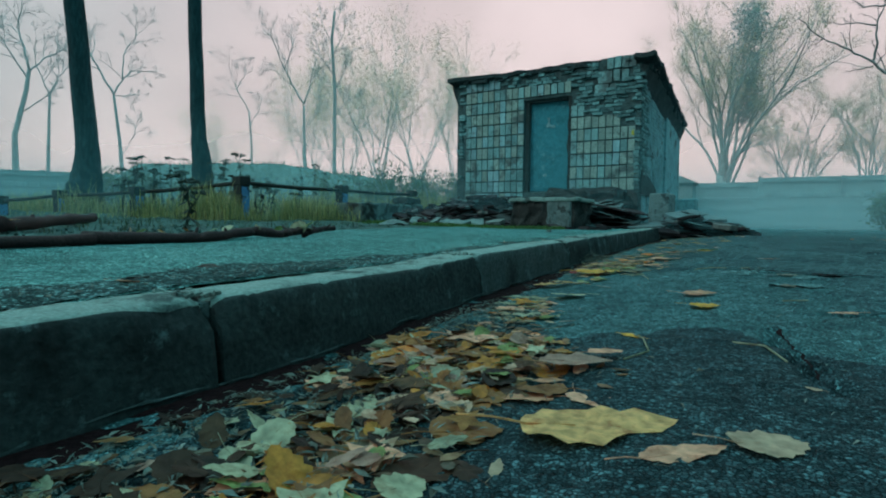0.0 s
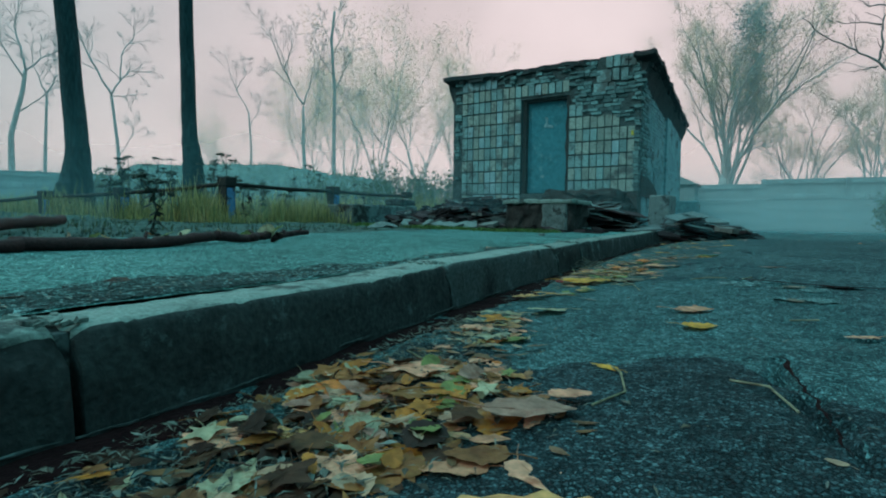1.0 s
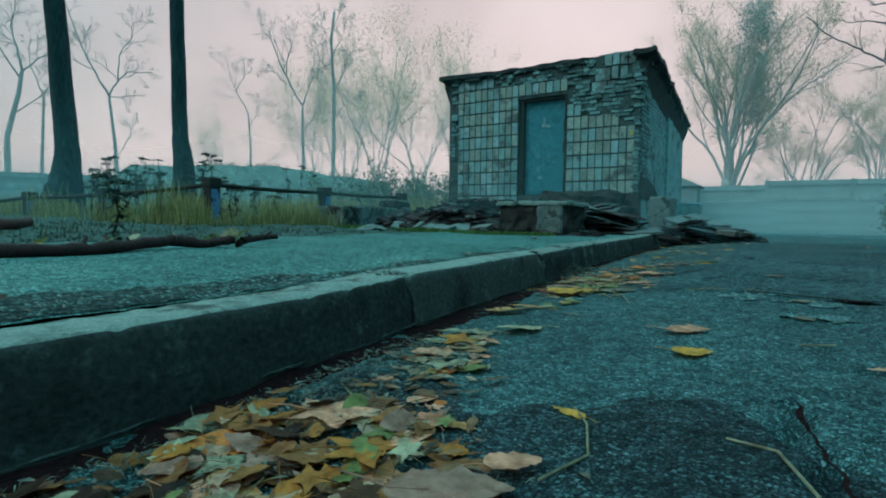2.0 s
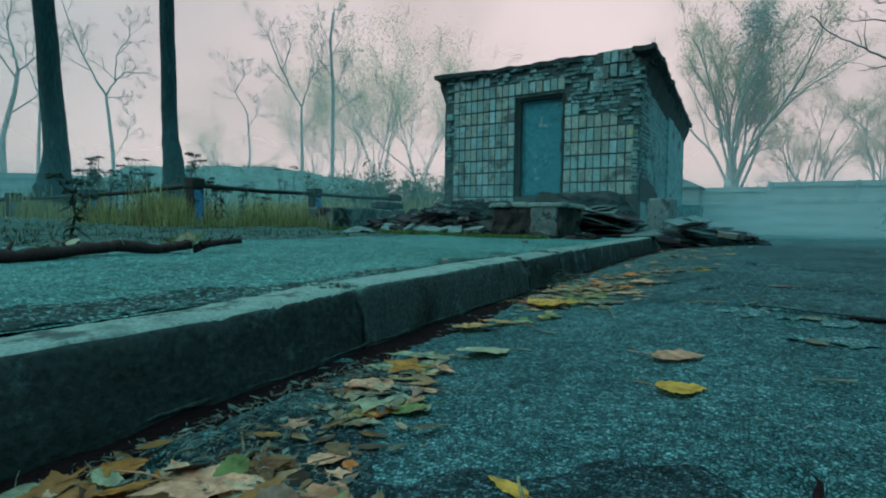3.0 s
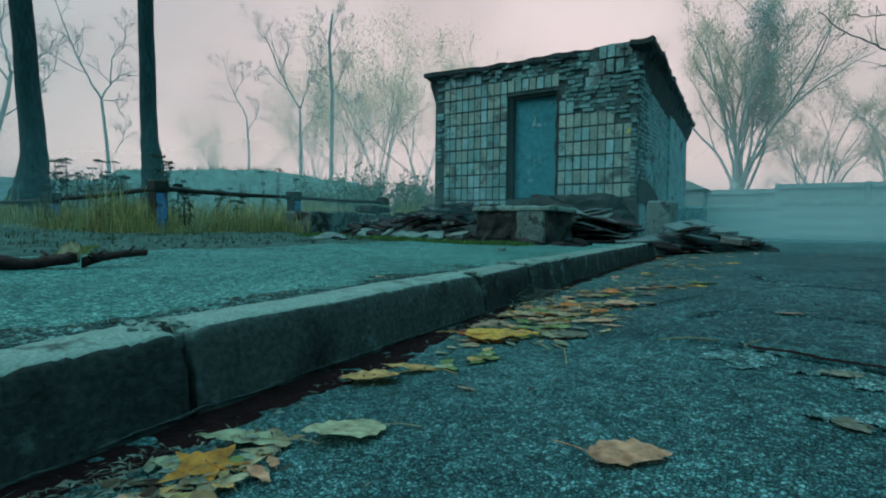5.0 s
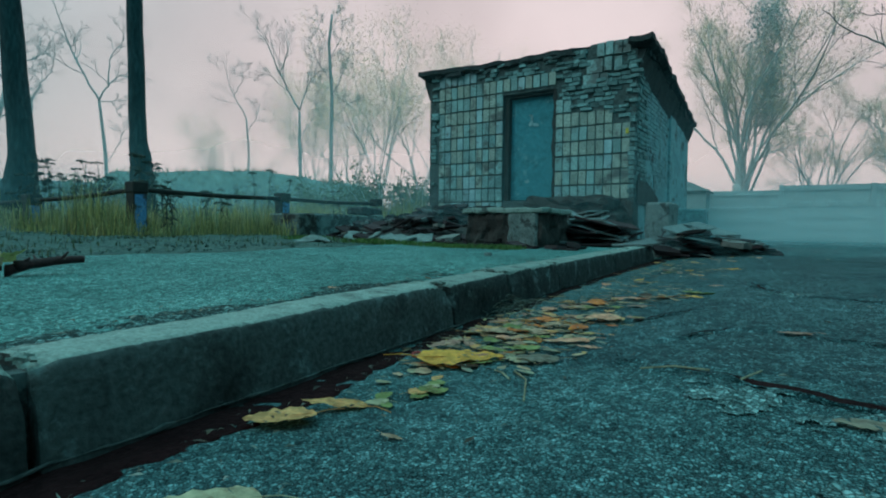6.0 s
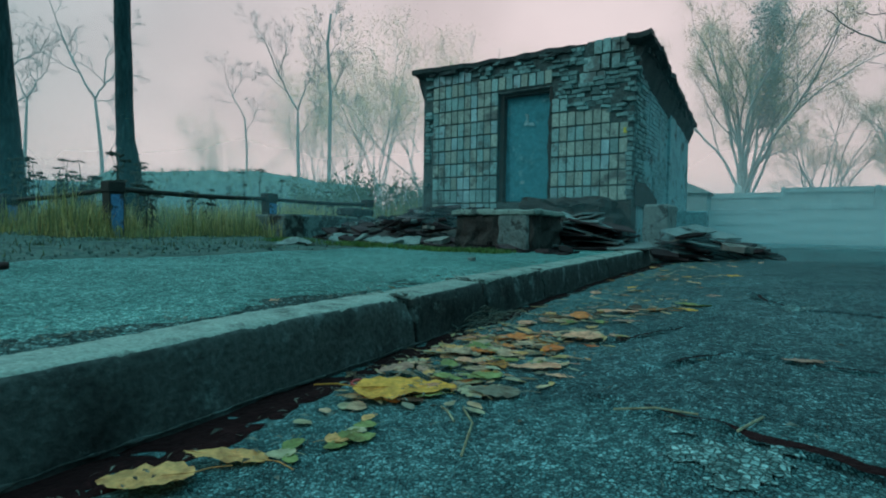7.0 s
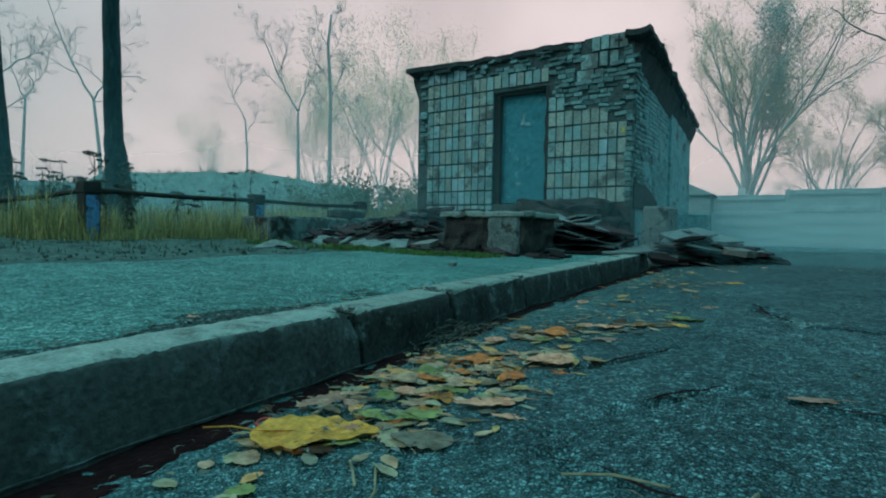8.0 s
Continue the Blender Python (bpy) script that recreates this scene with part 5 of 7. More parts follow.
def scrap_mesh(seed, r, thick, material, n=7, flat=1.0):
    g = random.Random(seed)
    bm = bmesh.new()
    ring = []
    for k in range(n):
        a = 2 * math.pi * (k + g.uniform(-0.3, 0.3)) / n
        rr = r * g.uniform(0.65, 1.1)
        ring.append((rr * math.cos(a), rr * math.sin(a) * flat))
    lo = [bm.verts.new((x * 0.96, y * 0.96, -thick / 2 + g.uniform(-1, 1) * thick * 0.15)) for x, y in ring]
    up = [bm.verts.new((x, y, thick / 2 + g.uniform(-1, 1) * thick * 0.2)) for x, y in ring]
    c0, c1 = bm.verts.new((0, 0, -thick / 2)), bm.verts.new((0, 0, thick / 2 + g.uniform(-1, 1) * thick * 0.2))
    for k in range(n):
        j = (k + 1) % n
        bm.faces.new((lo[k], lo[j], up[j], up[k]))
        bm.faces.new((up[k], up[j], c1))
        bm.faces.new((lo[j], lo[k], c0))
    me = bpy.data.meshes.new("rubble_slab")
    bm.to_mesh(me)
    bm.free()
    me.materials.append(material)
    return me


dark_scrap = [scrap_mesh(k, (0.16, 0.22, 0.28, 0.34, 0.2)[k % 5], (0.03, 0.05, 0.035, 0.06)[k % 4], SLATE, 6 + k % 4, 0.6) for k in range(8)]
grey_scrap = [scrap_mesh(20 + k, (0.14, 0.2, 0.26, 0.3)[k % 4], (0.03, 0.05, 0.08)[k % 3], SHEET if k % 2 else OLDCONC, 6 + k % 3, 0.65) for k in range(6)]


def heap_z(x, y):
    """Height of the rubble along the front of the building."""
    back = min(1.0, max(0.0, (y - lerp(x, (-5.4, -4.2, -3.0, -2.6), (7.9, 7.0, 7.7, 7.7))) / 3.0))
    return pave_z(max(x, -6), min(y, 9.5)) + 0.52 * back ** 0.8


# packed rubble beneath the loose pieces
hx = spaced(-5.6, -2.45, ((-6, 0.07), (0, 0.07)))
hy = spaced(6.9, 10.95, ((6, 0.07), (12, 0.07)))
heap = grid_sheet("rubble_heap", hx, hy, lambda x, y: heap_z(x, y) - 0.06 + 0.10 * noise.noise(Vector((x * 3, y * 3, 6))) + 0.05 * noise.noise(Vector((x * 9, y * 9, 6))) - (0.35 if x < -5.5 or y < 7.0 else 0.0), MORTAR)
tagged(heap, "packed dark rubble against the front wall", "rubble", kind="stuff")
rng = random.Random(15)
count = 0
while count < 205:
    x, y = rng.uniform(-5.3, -2.6), rng.uniform(6.9, 10.7)
    if y < lerp(x, (-5.3, -4.2, -3.0, -2.6), (7.8, 6.9, 7.5, 7.5)):
        continue
    me = rng.choice(dark_scrap) if rng.random() < 0.82 else rng.choice(grey_scrap)
    ob = new("rubble_slab", me)
    ob.matrix_world = pose(x, y, heap_z(x, y) + rng.uniform(-0.02, 0.05), rng.gauss(4, 9), rng.gauss(0, 9), rng.uniform(-70, 70)) @ Matrix.Scale(rng.uniform(0.4, 0.85), 4)
    dark = me in dark_scrap
    tagged(ob, "flat dark scrap of roofing lying in the rubble" if dark else "flat grey piece of broken concrete in the rubble", "rubble", "rubble by the wall")
    count += 1


for k in range(34):
    x, y = rng.uniform(-3.0, -1.2), rng.uniform(6.95, 7.6)
    if x > -2.2 and y > 7.3:
        continue
    ob = new("rubble_slab", rng.choice(dark_scrap))
    ob.matrix_world = pose(x, y, pave_z(x, y) + rng.uniform(0.01, 0.10) * (y - 6.8), rng.gauss(0, 8), rng.gauss(0, 8), rng.uniform(0, 360)) @ Matrix.Scale(rng.uniform(0.3, 0.7), 4)
    tagged(ob, "flat dark scrap of roofing lying in the rubble", "rubble", "rubble by the wall")


def sheet_pile(cx, cy, z0, n, w, d, dz, group, seed, tilt, dark=0.5):
    g = random.Random(seed)
    for k in range(n):
        sw, sd = w * g.uniform(0.55, 1.0), d * g.uniform(0.5, 1.0)
        bm = bmesh.new()
        box(bm, -sw / 2, sw / 2, -sd / 2, sd / 2, -0.011, 0.011, bevel=0.003, jitter=0.014, cuts=3)
        is_dark = g.random() < dark and k < n - 4
        ob = link("cement_sheet", bm, SLATE if is_dark else SHEET)
        u = k / max(1, n - 1)
        ob.matrix_world = pose(cx + g.gauss(0, 0.22 * w) * (1 - 0.4 * u), cy + g.gauss(0, 0.2 * d), z0 + dz * u + 0.01, g.gauss(3, 5), tilt + g.gauss(0, 9), g.gauss(0, 26))
        tagged(ob, "dark broken roofing sheet in a loose pile" if is_dark else "pale broken cement sheet in a loose pile", "sheet", group)


sheet_pile(-1.5, 8.7, 0.12, 30, 0.75, 0.8, 0.42, "sheets beside the landing", 31, 4, 0.62)
sheet_pile(-0.45, 10.0, 0.0, 26, 0.66, 0.7, 0.40, "sheets at the end of the kerb", 32, 5, 0.68)
for k in range(46):
    x, y = rng.uniform(-0.95, 0.65), rng.uniform(9.3, 10.6)
    hump = 0.40 * max(0.0, 1 - abs(x + 0.35) / 0.95) ** 0.8
    ob = new("rubble_slab", rng.choice(dark_scrap) if rng.random() < 0.8 else rng.choice(grey_scrap))
    ob.matrix_world = pose(x, y, road_z(x, y) + hump * rng.uniform(0.3, 1.0) + 0.01, rng.gauss(0, 9), rng.gauss(8 if x > -0.35 else -6, 9), rng.uniform(-50, 50)) @ Matrix.Scale(rng.uniform(0.45, 0.95), 4)
    tagged(ob, "flat broken scrap in the heap at the end of the kerb", "rubble", "rubble at the kerb end")
# pale sheets slipped to the foot of the rubble
for k, (x, y, w, d, rx, rz) in enumerate(((-4.1, 7.02, 0.26, 0.2, 24, 25), (-3.82, 7.0, 0.2, 0.22, 30, -35), (-3.5, 7.08, 0.5, 0.26, 12, -14), (-3.2, 7.2, 0.3, 0.2, 26, 24))):
    bm = bmesh.new()
    box(bm, -w / 2, w / 2, -d / 2, d / 2, -0.011, 0.011, bevel=0.003, jitter=0.035, cuts=4)
    ob = link("cement_sheet", bm, SCRAPPALE)
    ob.matrix_world = pose(x, y, pave_z(x, y) + 0.055, rx, 4 * (-1) ** k, rz)
    tagged(ob, "pale grey sheet leaning at the foot of the rubble", "sheet", "sheets at the foot of the rubble")


def crumpled_sheet(m, w, d, fold, seed):
    v, f = [], []
    nx, ny = 13, 8
    for side in (0.0, -0.006):
        for j in range(ny + 1):
            for i in range(nx + 1):
                x, y = (i / nx - 0.5) * w, (j / ny - 0.5) * d
                p = Vector((x * 7, y * 9, seed))
                x += 0.05 * noise.noise(p + Vector((9, 0, 0)))
                y += 0.05 * noise.noise(p + Vector((0, 9, 0)))
                ridge = max(0.0, 1 - abs(y + 0.25 * x) / (0.42 * d)) * (0.6 + 0.5 * math.cos(5 * x / w))
                v.append((x, y, side + fold * ridge + 0.35 * fold * abs(noise.noise(p * 1.4))))
    n = (nx + 1) * (ny + 1)
    for j in range(ny):
        for i in range(nx):
            a = j * (nx + 1) + i
            f.append((a, a + 1, a + nx + 2, a + nx + 1))
            f.append((n + a, n + a + nx + 1, n + a + nx + 2, n + a + 1))
    for i in range(nx):
        f.append((n + i, n + i + 1, i + 1, i))
        a = ny * (nx + 1) + i
        f.append((a, a + 1, n + a + 1, n + a))
    for j in range(ny):
        a, b = j * (nx + 1), (j + 1) * (nx + 1)
        f.append((a, b, n + b, n + a))
        f.append((n + a + nx, n + b + nx, b + nx, a + nx))
    ob = raw("crumpled_sheet", v, f, SCRAPPALE)
    ob.matrix_world = m
    return tagged(ob, "pale crumpled sheet of cement board lying on the ground", "sheet")


crumpled_sheet(pose(-3.98, 6.15, pave_z(-3.98, 6.15) + 0.0, 0, 0, 36), 0.42, 0.22, 0.075, 3.0)
crumb = new("concrete_crumb", scrap_mesh(77, 0.035, 0.03, SCRAPPALE, 7, 0.8))
crumb.matrix_world = pose(-1.51, 5.58, pave_z(-1.51, 5.58) + 0.012, 4, 3, 20)
tagged(crumb, "small pale crumb of concrete on the pavement", "concrete crumb")
flat_bark = new("dark_scrap", scrap_mesh(78, 0.17, 0.022, SLATE, 9, 0.45))
flat_bark.matrix_world = pose(-3.3, 4.77, paving_z(-3.3, 4.77) + 0.012, 2, 2, 38)
tagged(flat_bark, "flat dark scrap of roofing on the pavement edge", "rubble")
sheet_pile(0.15, 10.1, 0.02, 14, 0.55, 0.5, 0.16, "sheets at the end of the kerb", 33, 10, 0.85)

# ---- rail on low posts ----


def rail_post(x, y, top):
    z0 = (pave_z(x, y) if paved(x, y) else land_z(x, y)) - 0.1
    ob = thing("rail_post", pose(x, y, z0), "square iron post with flaked blue paint on one side", "post", "low rail")
    h = top - z0
    bm = bmesh.new()
    box(bm, -0.085, 0.085, -0.085, 0.085, 0, h - 0.03, bevel=0.008)
    part("shaft", bm, IRON, ob)
    bm = bmesh.new()
    box(bm, -0.098, 0.098, -0.098, 0.098, h - 0.14, h, bevel=0.012)
    part("cap", bm, IRON, ob)
    bm = bmesh.new()
    box(bm, 0.086, 0.09, -0.07, 0.07, 0.05, h - 0.16)
    part("paint", bm, BLUEPAINT, ob, "flaked blue paint")
    return Vector((x, y, top - 0.09))


RAIL = [(-14.6, 4.5, 0.60), (-12.4, 4.8, 0.65), (-11.04, 5.2, 0.76), (-8.73, 5.3, 0.785), (-6.3, 5.45, 0.90), (-6.36, 7.86, 0.91), (-6.25, 10.2, 0.93)]
tops = [rail_post(*r) for r in RAIL[:-1]]
# the last post has rusted off below the rail
bm = bmesh.new()
box(bm, -0.098, 0.098, -0.098, 0.098, -0.14, 0, bevel=0.014)
stub = link("rail_end_cap", bm, IRON)
stub.matrix_world = pose(*RAIL[-1])
tagged(stub, "rusted iron post cap hanging at the end of the rail", "post cap", "low rail")
tops.append(Vector(RAIL[-1]) - Vector((0, 0, 0.09)))
for k, (a, b) in enumerate(zip(tops, tops[1:])):
    rv, rf = [], []
    sag = [a.lerp(b, u / 8) - Vector((0, 0, 0.02 * math.sin(math.pi * u / 8) + 0.008 * noise.noise(Vector((u, k, 0))))) for u in range(9)]
    tube(rv, rf, sag, [0.032] * 9, 8)
    tagged(raw("rail", rv, rf, IRON, True), "rusty iron pipe rail slung between low posts", "rail", "low rail")

# ---- fallen branches on the pavement ----


def stick(name, pts, r0, r1, label, seed):
    g = random.Random(seed)
    fine = []
    for k in range(len(pts) - 1):
        for s in range(6):
            u = s / 6
            x, y, up = (pts[k][i] + (pts[k + 1][i] - pts[k][i]) * u for i in range(3))
            fine.append((x + g.uniform(-0.01, 0.01), y + g.uniform(-0.008, 0.008), up))
    fine.append(pts[-1])
    n = len(fine)
    radii = [(r0 + (r1 - r0) * k / (n - 1)) * g.uniform(0.86, 1.14) for k in range(n)]
    p3 = [Vector((x, y, pave_z(x, y) + radii[k] * 0.8 + up)) for k, (x, y, up) in enumerate(fine)]
    v, f = [], []
    tube(v, f, p3, radii, 9)
    # stubs of broken side twigs
    for k in range(3, n - 2, 5):
        a = g.uniform(0.3, 2.8)
        way = Vector((math.cos(a), g.uniform(-0.6, 0.6), math.sin(a))) * g.uniform(0.03, 0.07)
        tube(v, f, [p3[k], p3[k] + way], [radii[k] * 0.4, radii[k] * 0.22], 5)
    return tagged(raw(name, v, f, STICKBARK, True), label, "branch")


stick("fallen_branch", [(-2.62, -0.6, 0), (-2.52, 0.4, 0.008), (-2.43, 1.30, 0.006)], 0.030, 0.029, "thick wet fallen branch on the pavement", 1)
stick("fallen_branch", [(-2.47, 1.26, 0.008), (-2.37, 1.70, 0), (-2.40, 2.0, 0.008), (-2.45, 2.28, 0.02)], 0.030, 0.028, "crooked wet fallen branch with bark peeling", 2)
stick("fallen_branch", [(-2.455, 2.27, 0.022), (-2.43, 2.49, 0.0), (-2.43, 2.58, 0.012), (-2.41, 2.69, 0.03)], 0.030, 0.028, "kinked piece of wet fallen branch", 5)
stick("fallen_branch", [(-2.42, 2.71, 0.0), (-2.40, 2.78, 0.034), (-2.39, 2.88, 0.044), (-2.375, 3.0, 0.05)], 0.028, 0.015, "thin end of a fallen branch on the pavement", 3)
stick("fallen_log", [(-3.8, 1.45, 0), (-4.5, 2.06, 0), (-5.36, 2.82, 0)], 0.052, 0.044, "short dark log lying on the pavement", 4)

# ---- grass and dry weeds behind the rail ----
rng = random.Random(21)


def blade(v, f, x, y, z, h, w, lean, yaw):
    dx, dy = math.cos(yaw), math.sin(yaw)
    px, py = -dy * w, dx * w
    b = len(v)
    v.extend(((x - px, y - py, z), (x + px, y + py, z), (x - px * 0.7 + dx * lean * 0.35, y - py * 0.7 + dy * lean * 0.35, z + h * 0.6), (x + px * 0.7 + dx * lean * 0.35, y + py * 0.7 + dy * lean * 0.35, z + h * 0.6), (x + dx * lean, y + dy * lean, z + h)))
    f.extend(((b, b + 1, b + 3, b + 2), (b + 2, b + 3, b + 4)))


gv, gf = [], []
for k in range(38000):
    if k < 22000:
        if rng.random() < 0.5:
            x, y = -6.0 - abs(rng.gauss(0, 1.1)), rng.uniform(4.9, 11.0)
        else:
            x, y = rng.uniform(-16, -6.0), 5.0 + abs(rng.gauss(0, 0.9))
    else:
        x, y = rng.uniform(-19, -6.2), rng.uniform(5.2, 19)
    thick = noise.noise(Vector((x * 1.1, y * 1.1, 0))) + 0.6 * noise.noise(Vector((x * 3.7, y * 3.7, 4)))
    if thick < rng.uniform(-0.35, 0.5) or (x > -6.6 and y > 10.5) or (y < 5.4 and min(abs(x + 8.73), abs(x + 11.04)) < 0.22):
        continue
    h = rng.uniform(0.10, 0.42) * (0.8 + 0.9 * thick)
    if rng.random() < 0.06:
        h *= 1.5
    blade(gv, gf, x, y, land_z(x, y) - 0.03, h, rng.uniform(0.003, 0.008), rng.uniform(0.02, 0.5) * h, rng.uniform(0, 6.28))
for k in range(11000):
    # taller stand behind the footing and across the meadow to the wall
    if k < 4500:
        x, y, h = rng.uniform(-11.5, -6.5), rng.uniform(7.2, 13), rng.uniform(0.25, 0.6)
    else:
        x, y, h = rng.uniform(-15, -7.0), rng.uniform(12.5, 20), rng.uniform(0.45, 1.0)
    if noise.noise(Vector((x * 0.8, y * 0.8, 31))) > rng.uniform(-0.5, 0.3):
        blade(gv, gf, x, y, land_z(x, y) - 0.03, h, rng.uniform(0.005, 0.012), rng.uniform(0.05, 0.4) * h, rng.uniform(0, 6.28))
for k in range(170):
    # dry grass against the end of the footing
    x, y = rng.uniform(-6.5, -5.5), rng.uniform(7.05, 7.42)
    blade(gv, gf, x, y, land_z(x, y) - 0.02, rng.uniform(0.08, 0.36), rng.uniform(0.004, 0.008), rng.uniform(0.03, 0.16), rng.uniform(0, 6.28))
for k in range(1500):
    # tufts at the edge of the pavement and round the rubble
    x, y = rng.choice(((-6.0 + rng.gauss(0, 0.12), rng.uniform(5.0, 8.0)), (rng.uniform(-14, -6), 4.95 + rng.gauss(0, 0.08)), (rng.uniform(-3.9, -3.3), 6.95 + rng.gauss(0, 0.08)) if rng.random() < 0.5 else (-6.0 + rng.gauss(0, 0.12), rng.uniform(5.0, 7.5))))
    blade(gv, gf, x, y, pave_z(x, y) - 0.02, rng.uniform(0.04, 0.2) * (1.0 if x < -5 else 0.35), 0.004, rng.uniform(0.01, 0.1), rng.uniform(0, 6.28))
tagged(raw("grass", gv, gf, GRASS), "tall yellowing autumn grass behind the rail", "grass", kind="stuff")

sv, sf = [], []
for k in range(9000):
    x, y = rng.uniform(-7.5, -3.5), rng.uniform(1.5, 7.2)
    if noise.noise(Vector((x * 1.9, y * 1.9, 17))) + 0.5 * noise.noise(Vector((x * 6, y * 6, 17))) < rng.uniform(-0.1, 0.5) or (y > 5.3 and x < -6.1):
        continue
    blade(sv, sf, x, y, land_z(x, y) - 0.01, rng.uniform(0.02, 0.075), rng.uniform(0.003, 0.006), rng.uniform(0.0, 0.05), rng.uniform(0, 6.28))
mossv, mossf = [], []
for k in range(5200):
    x = rng.uniform(-4.9, -1.7)
    y = 6.72 + rng.gauss(0, 0.12) + 0.1 * noise.noise(Vector((x * 2, 0, 5)))
    if noise.noise(Vector((x * 2.3, y * 2.3, 27))) > rng.uniform(-0.5, 0.25) and (x < -2.6 or y < 6.95):
        blade(mossv, mossf, x, y, pave_z(x, y) - 0.012, rng.uniform(0.02, 0.065), rng.uniform(0.004, 0.008), rng.uniform(0.0, 0.05), rng.uniform(0, 6.28))
tagged(raw("verge_grass", mossv, mossf, MOSS), "short green grass along the foot of the rubble", "grass", kind="stuff")
tagged(raw("short_grass", sv, sf, TURF), "short dark trodden grass beside the pavement", "grass", kind="stuff")


# clods and crumbs of earth along the torn edge of the pavement
cv, cf = [], []
for k in range(900):
    x, y = rng.choice(((-3.45 - abs(rng.gauss(0, 0.5)), rng.uniform(0.3, 7.5)), (rng.uniform(-9, -3.3), rng.uniform(0.6, 5.2))))
    q = rng.uniform(0.005, 0.018) * (1.8 if rng.random() < 0.06 else 1)
    m = pose(x, y, max(land_z(x, y), paving_z(x, y) if paved(x, y) else -9) + q * 0.3, rng.uniform(0, 360), rng.uniform(0, 360), 0)
    b = len(cv)
    cv.extend(m @ (Vector(p) * q * rng.uniform(0.7, 1.3)) for p in ((1, 0, 0), (-1, 0.1, 0), (0, 1, 0), (0, -1, 0.1), (0, 0, 0.8), (0.1, 0, -0.8)))
    cf.extend((b + i, b + j, b + h) for i, j, h in ((0, 2, 4), (2, 1, 4), (1, 3, 4), (3, 0, 4), (2, 0, 5), (1, 2, 5), (3, 1, 5), (0, 3, 5)))
tagged(raw("clods", cv, cf, SOIL), "dark clods of earth and grit beside the pavement", "soil", kind="stuff")


def dry_weed(x, y, h, seed, z=None):
    g = random.Random(seed)
    z = land_z(x, y) if z is None else z
    v, f = [], []
    pts = [Vector((0, 0, -0.03))]
    for k in range(6):
        pts.append(pts[-1] + Vector((g.uniform(-0.025, 0.025), g.uniform(-0.025, 0.025), h / 6)))
    tube(v, f, pts, [0.012 - 0.0012 * k for k in range(7)], 5)
    heads = [(pts[-1], 1.0)]
    for k in range(g.randint(1, 3)):
        i = g.randint(3, 5)
        a = g.uniform(0, 6.28)
        e = pts[i] + Vector((math.cos(a) * 0.09, math.sin(a) * 0.09, g.uniform(0.1, 0.24)))
        tube(v, f, [pts[i], pts[i].lerp(e, 0.5) + Vector((0, 0, -0.01)), e], [0.006, 0.005, 0.004], 4)
        heads.append((e, g.uniform(0.5, 0.8)))
    ob = thing("dry_weed", pose(x, y, z), "tall dark dried weed with flat seed heads", "weed", "dry weeds")
    stem = raw("stem", v, f, WEED)
    stem.parent = ob
    for p, s in heads:
        v, f = [], []
        for _ in range(26):
            a, r = g.uniform(0, 6.28), 0.085 * s * math.sqrt(g.random())
            c = p + Vector((math.cos(a) * r, math.sin(a) * r, 0.03 * s - r * 0.25 + g.uniform(-0.012, 0.012)))
            q = 0.013 * g.uniform(0.6, 1.4)
            b = len(v)
            v.extend((c + Vector((-q, -q, 0)), c + Vector((q, -q, 0.006)), c + Vector((0, q, -0.004)), c + Vector((0, 0, q * 1.4))))
            f.extend(((b, b + 1, b + 2), (b, b + 1, b + 3), (b + 1, b + 2, b + 3), (b + 2, b, b + 3)))
        tagged(raw("seed_head", v, f, WEED), kind="stuff").parent = ob
    v, f = [], []
    for _ in range(44):
        k = g.randint(1, 5)
        a = g.uniform(0, 6.28)
        c = pts[k]
        b = len(v)
        e = Vector((math.cos(a), math.sin(a), g.uniform(-0.9, 0.2))) * g.uniform(0.05, 0.15)
        w = Vector((-math.sin(a), math.cos(a), 0)) * 0.018
        v.extend((c, c + e * 0.5 + w, c + e, c + e * 0.5 - w))
        f.append((b, b + 1, b + 2, b + 3))
    tagged(raw("withered_leaves", v, f, WEED), kind="stuff").parent = ob
    return ob


dry_weed(-3.66, 2.66, 0.40, 900, pave_z(-3.66, 2.66))
for k in range(10):
    # the close stand of tall weeds between the two trees
    a, far = radians(-64.5 + 0.62 * k), 10.4 + 0.5 * (k * 7 % 4)
    dry_weed(0.3 + far * math.sin(a), 0.8 + far * math.cos(a), 0.8 + 0.09 * (k * 5 % 4), 960 + k)
dry_weed(-6.54, 5.62, 1.02, 901)
dry_weed(-8.97, 5.44, 1.0, 902)
for k in range(48):
    if k < 18:
        x, y, h = rng.uniform(-10.6, -8.2), rng.uniform(6.0, 7.4), rng.uniform(0.75, 1.15)
    elif k < 27:
        x, y, h = rng.uniform(-8.2, -6.5), rng.uniform(5.9, 7.8), rng.uniform(0.4, 0.75)
    else:
        x, y, h = rng.uniform(-15, -8), rng.uniform(8, 15), rng.uniform(0.7, 1.3)
    if abs(x + 8.73 + 1.05 * (y - 5.3)) > 0.3:
        dry_weed(x, y, h, 910 + k)

# ---- bushes ----


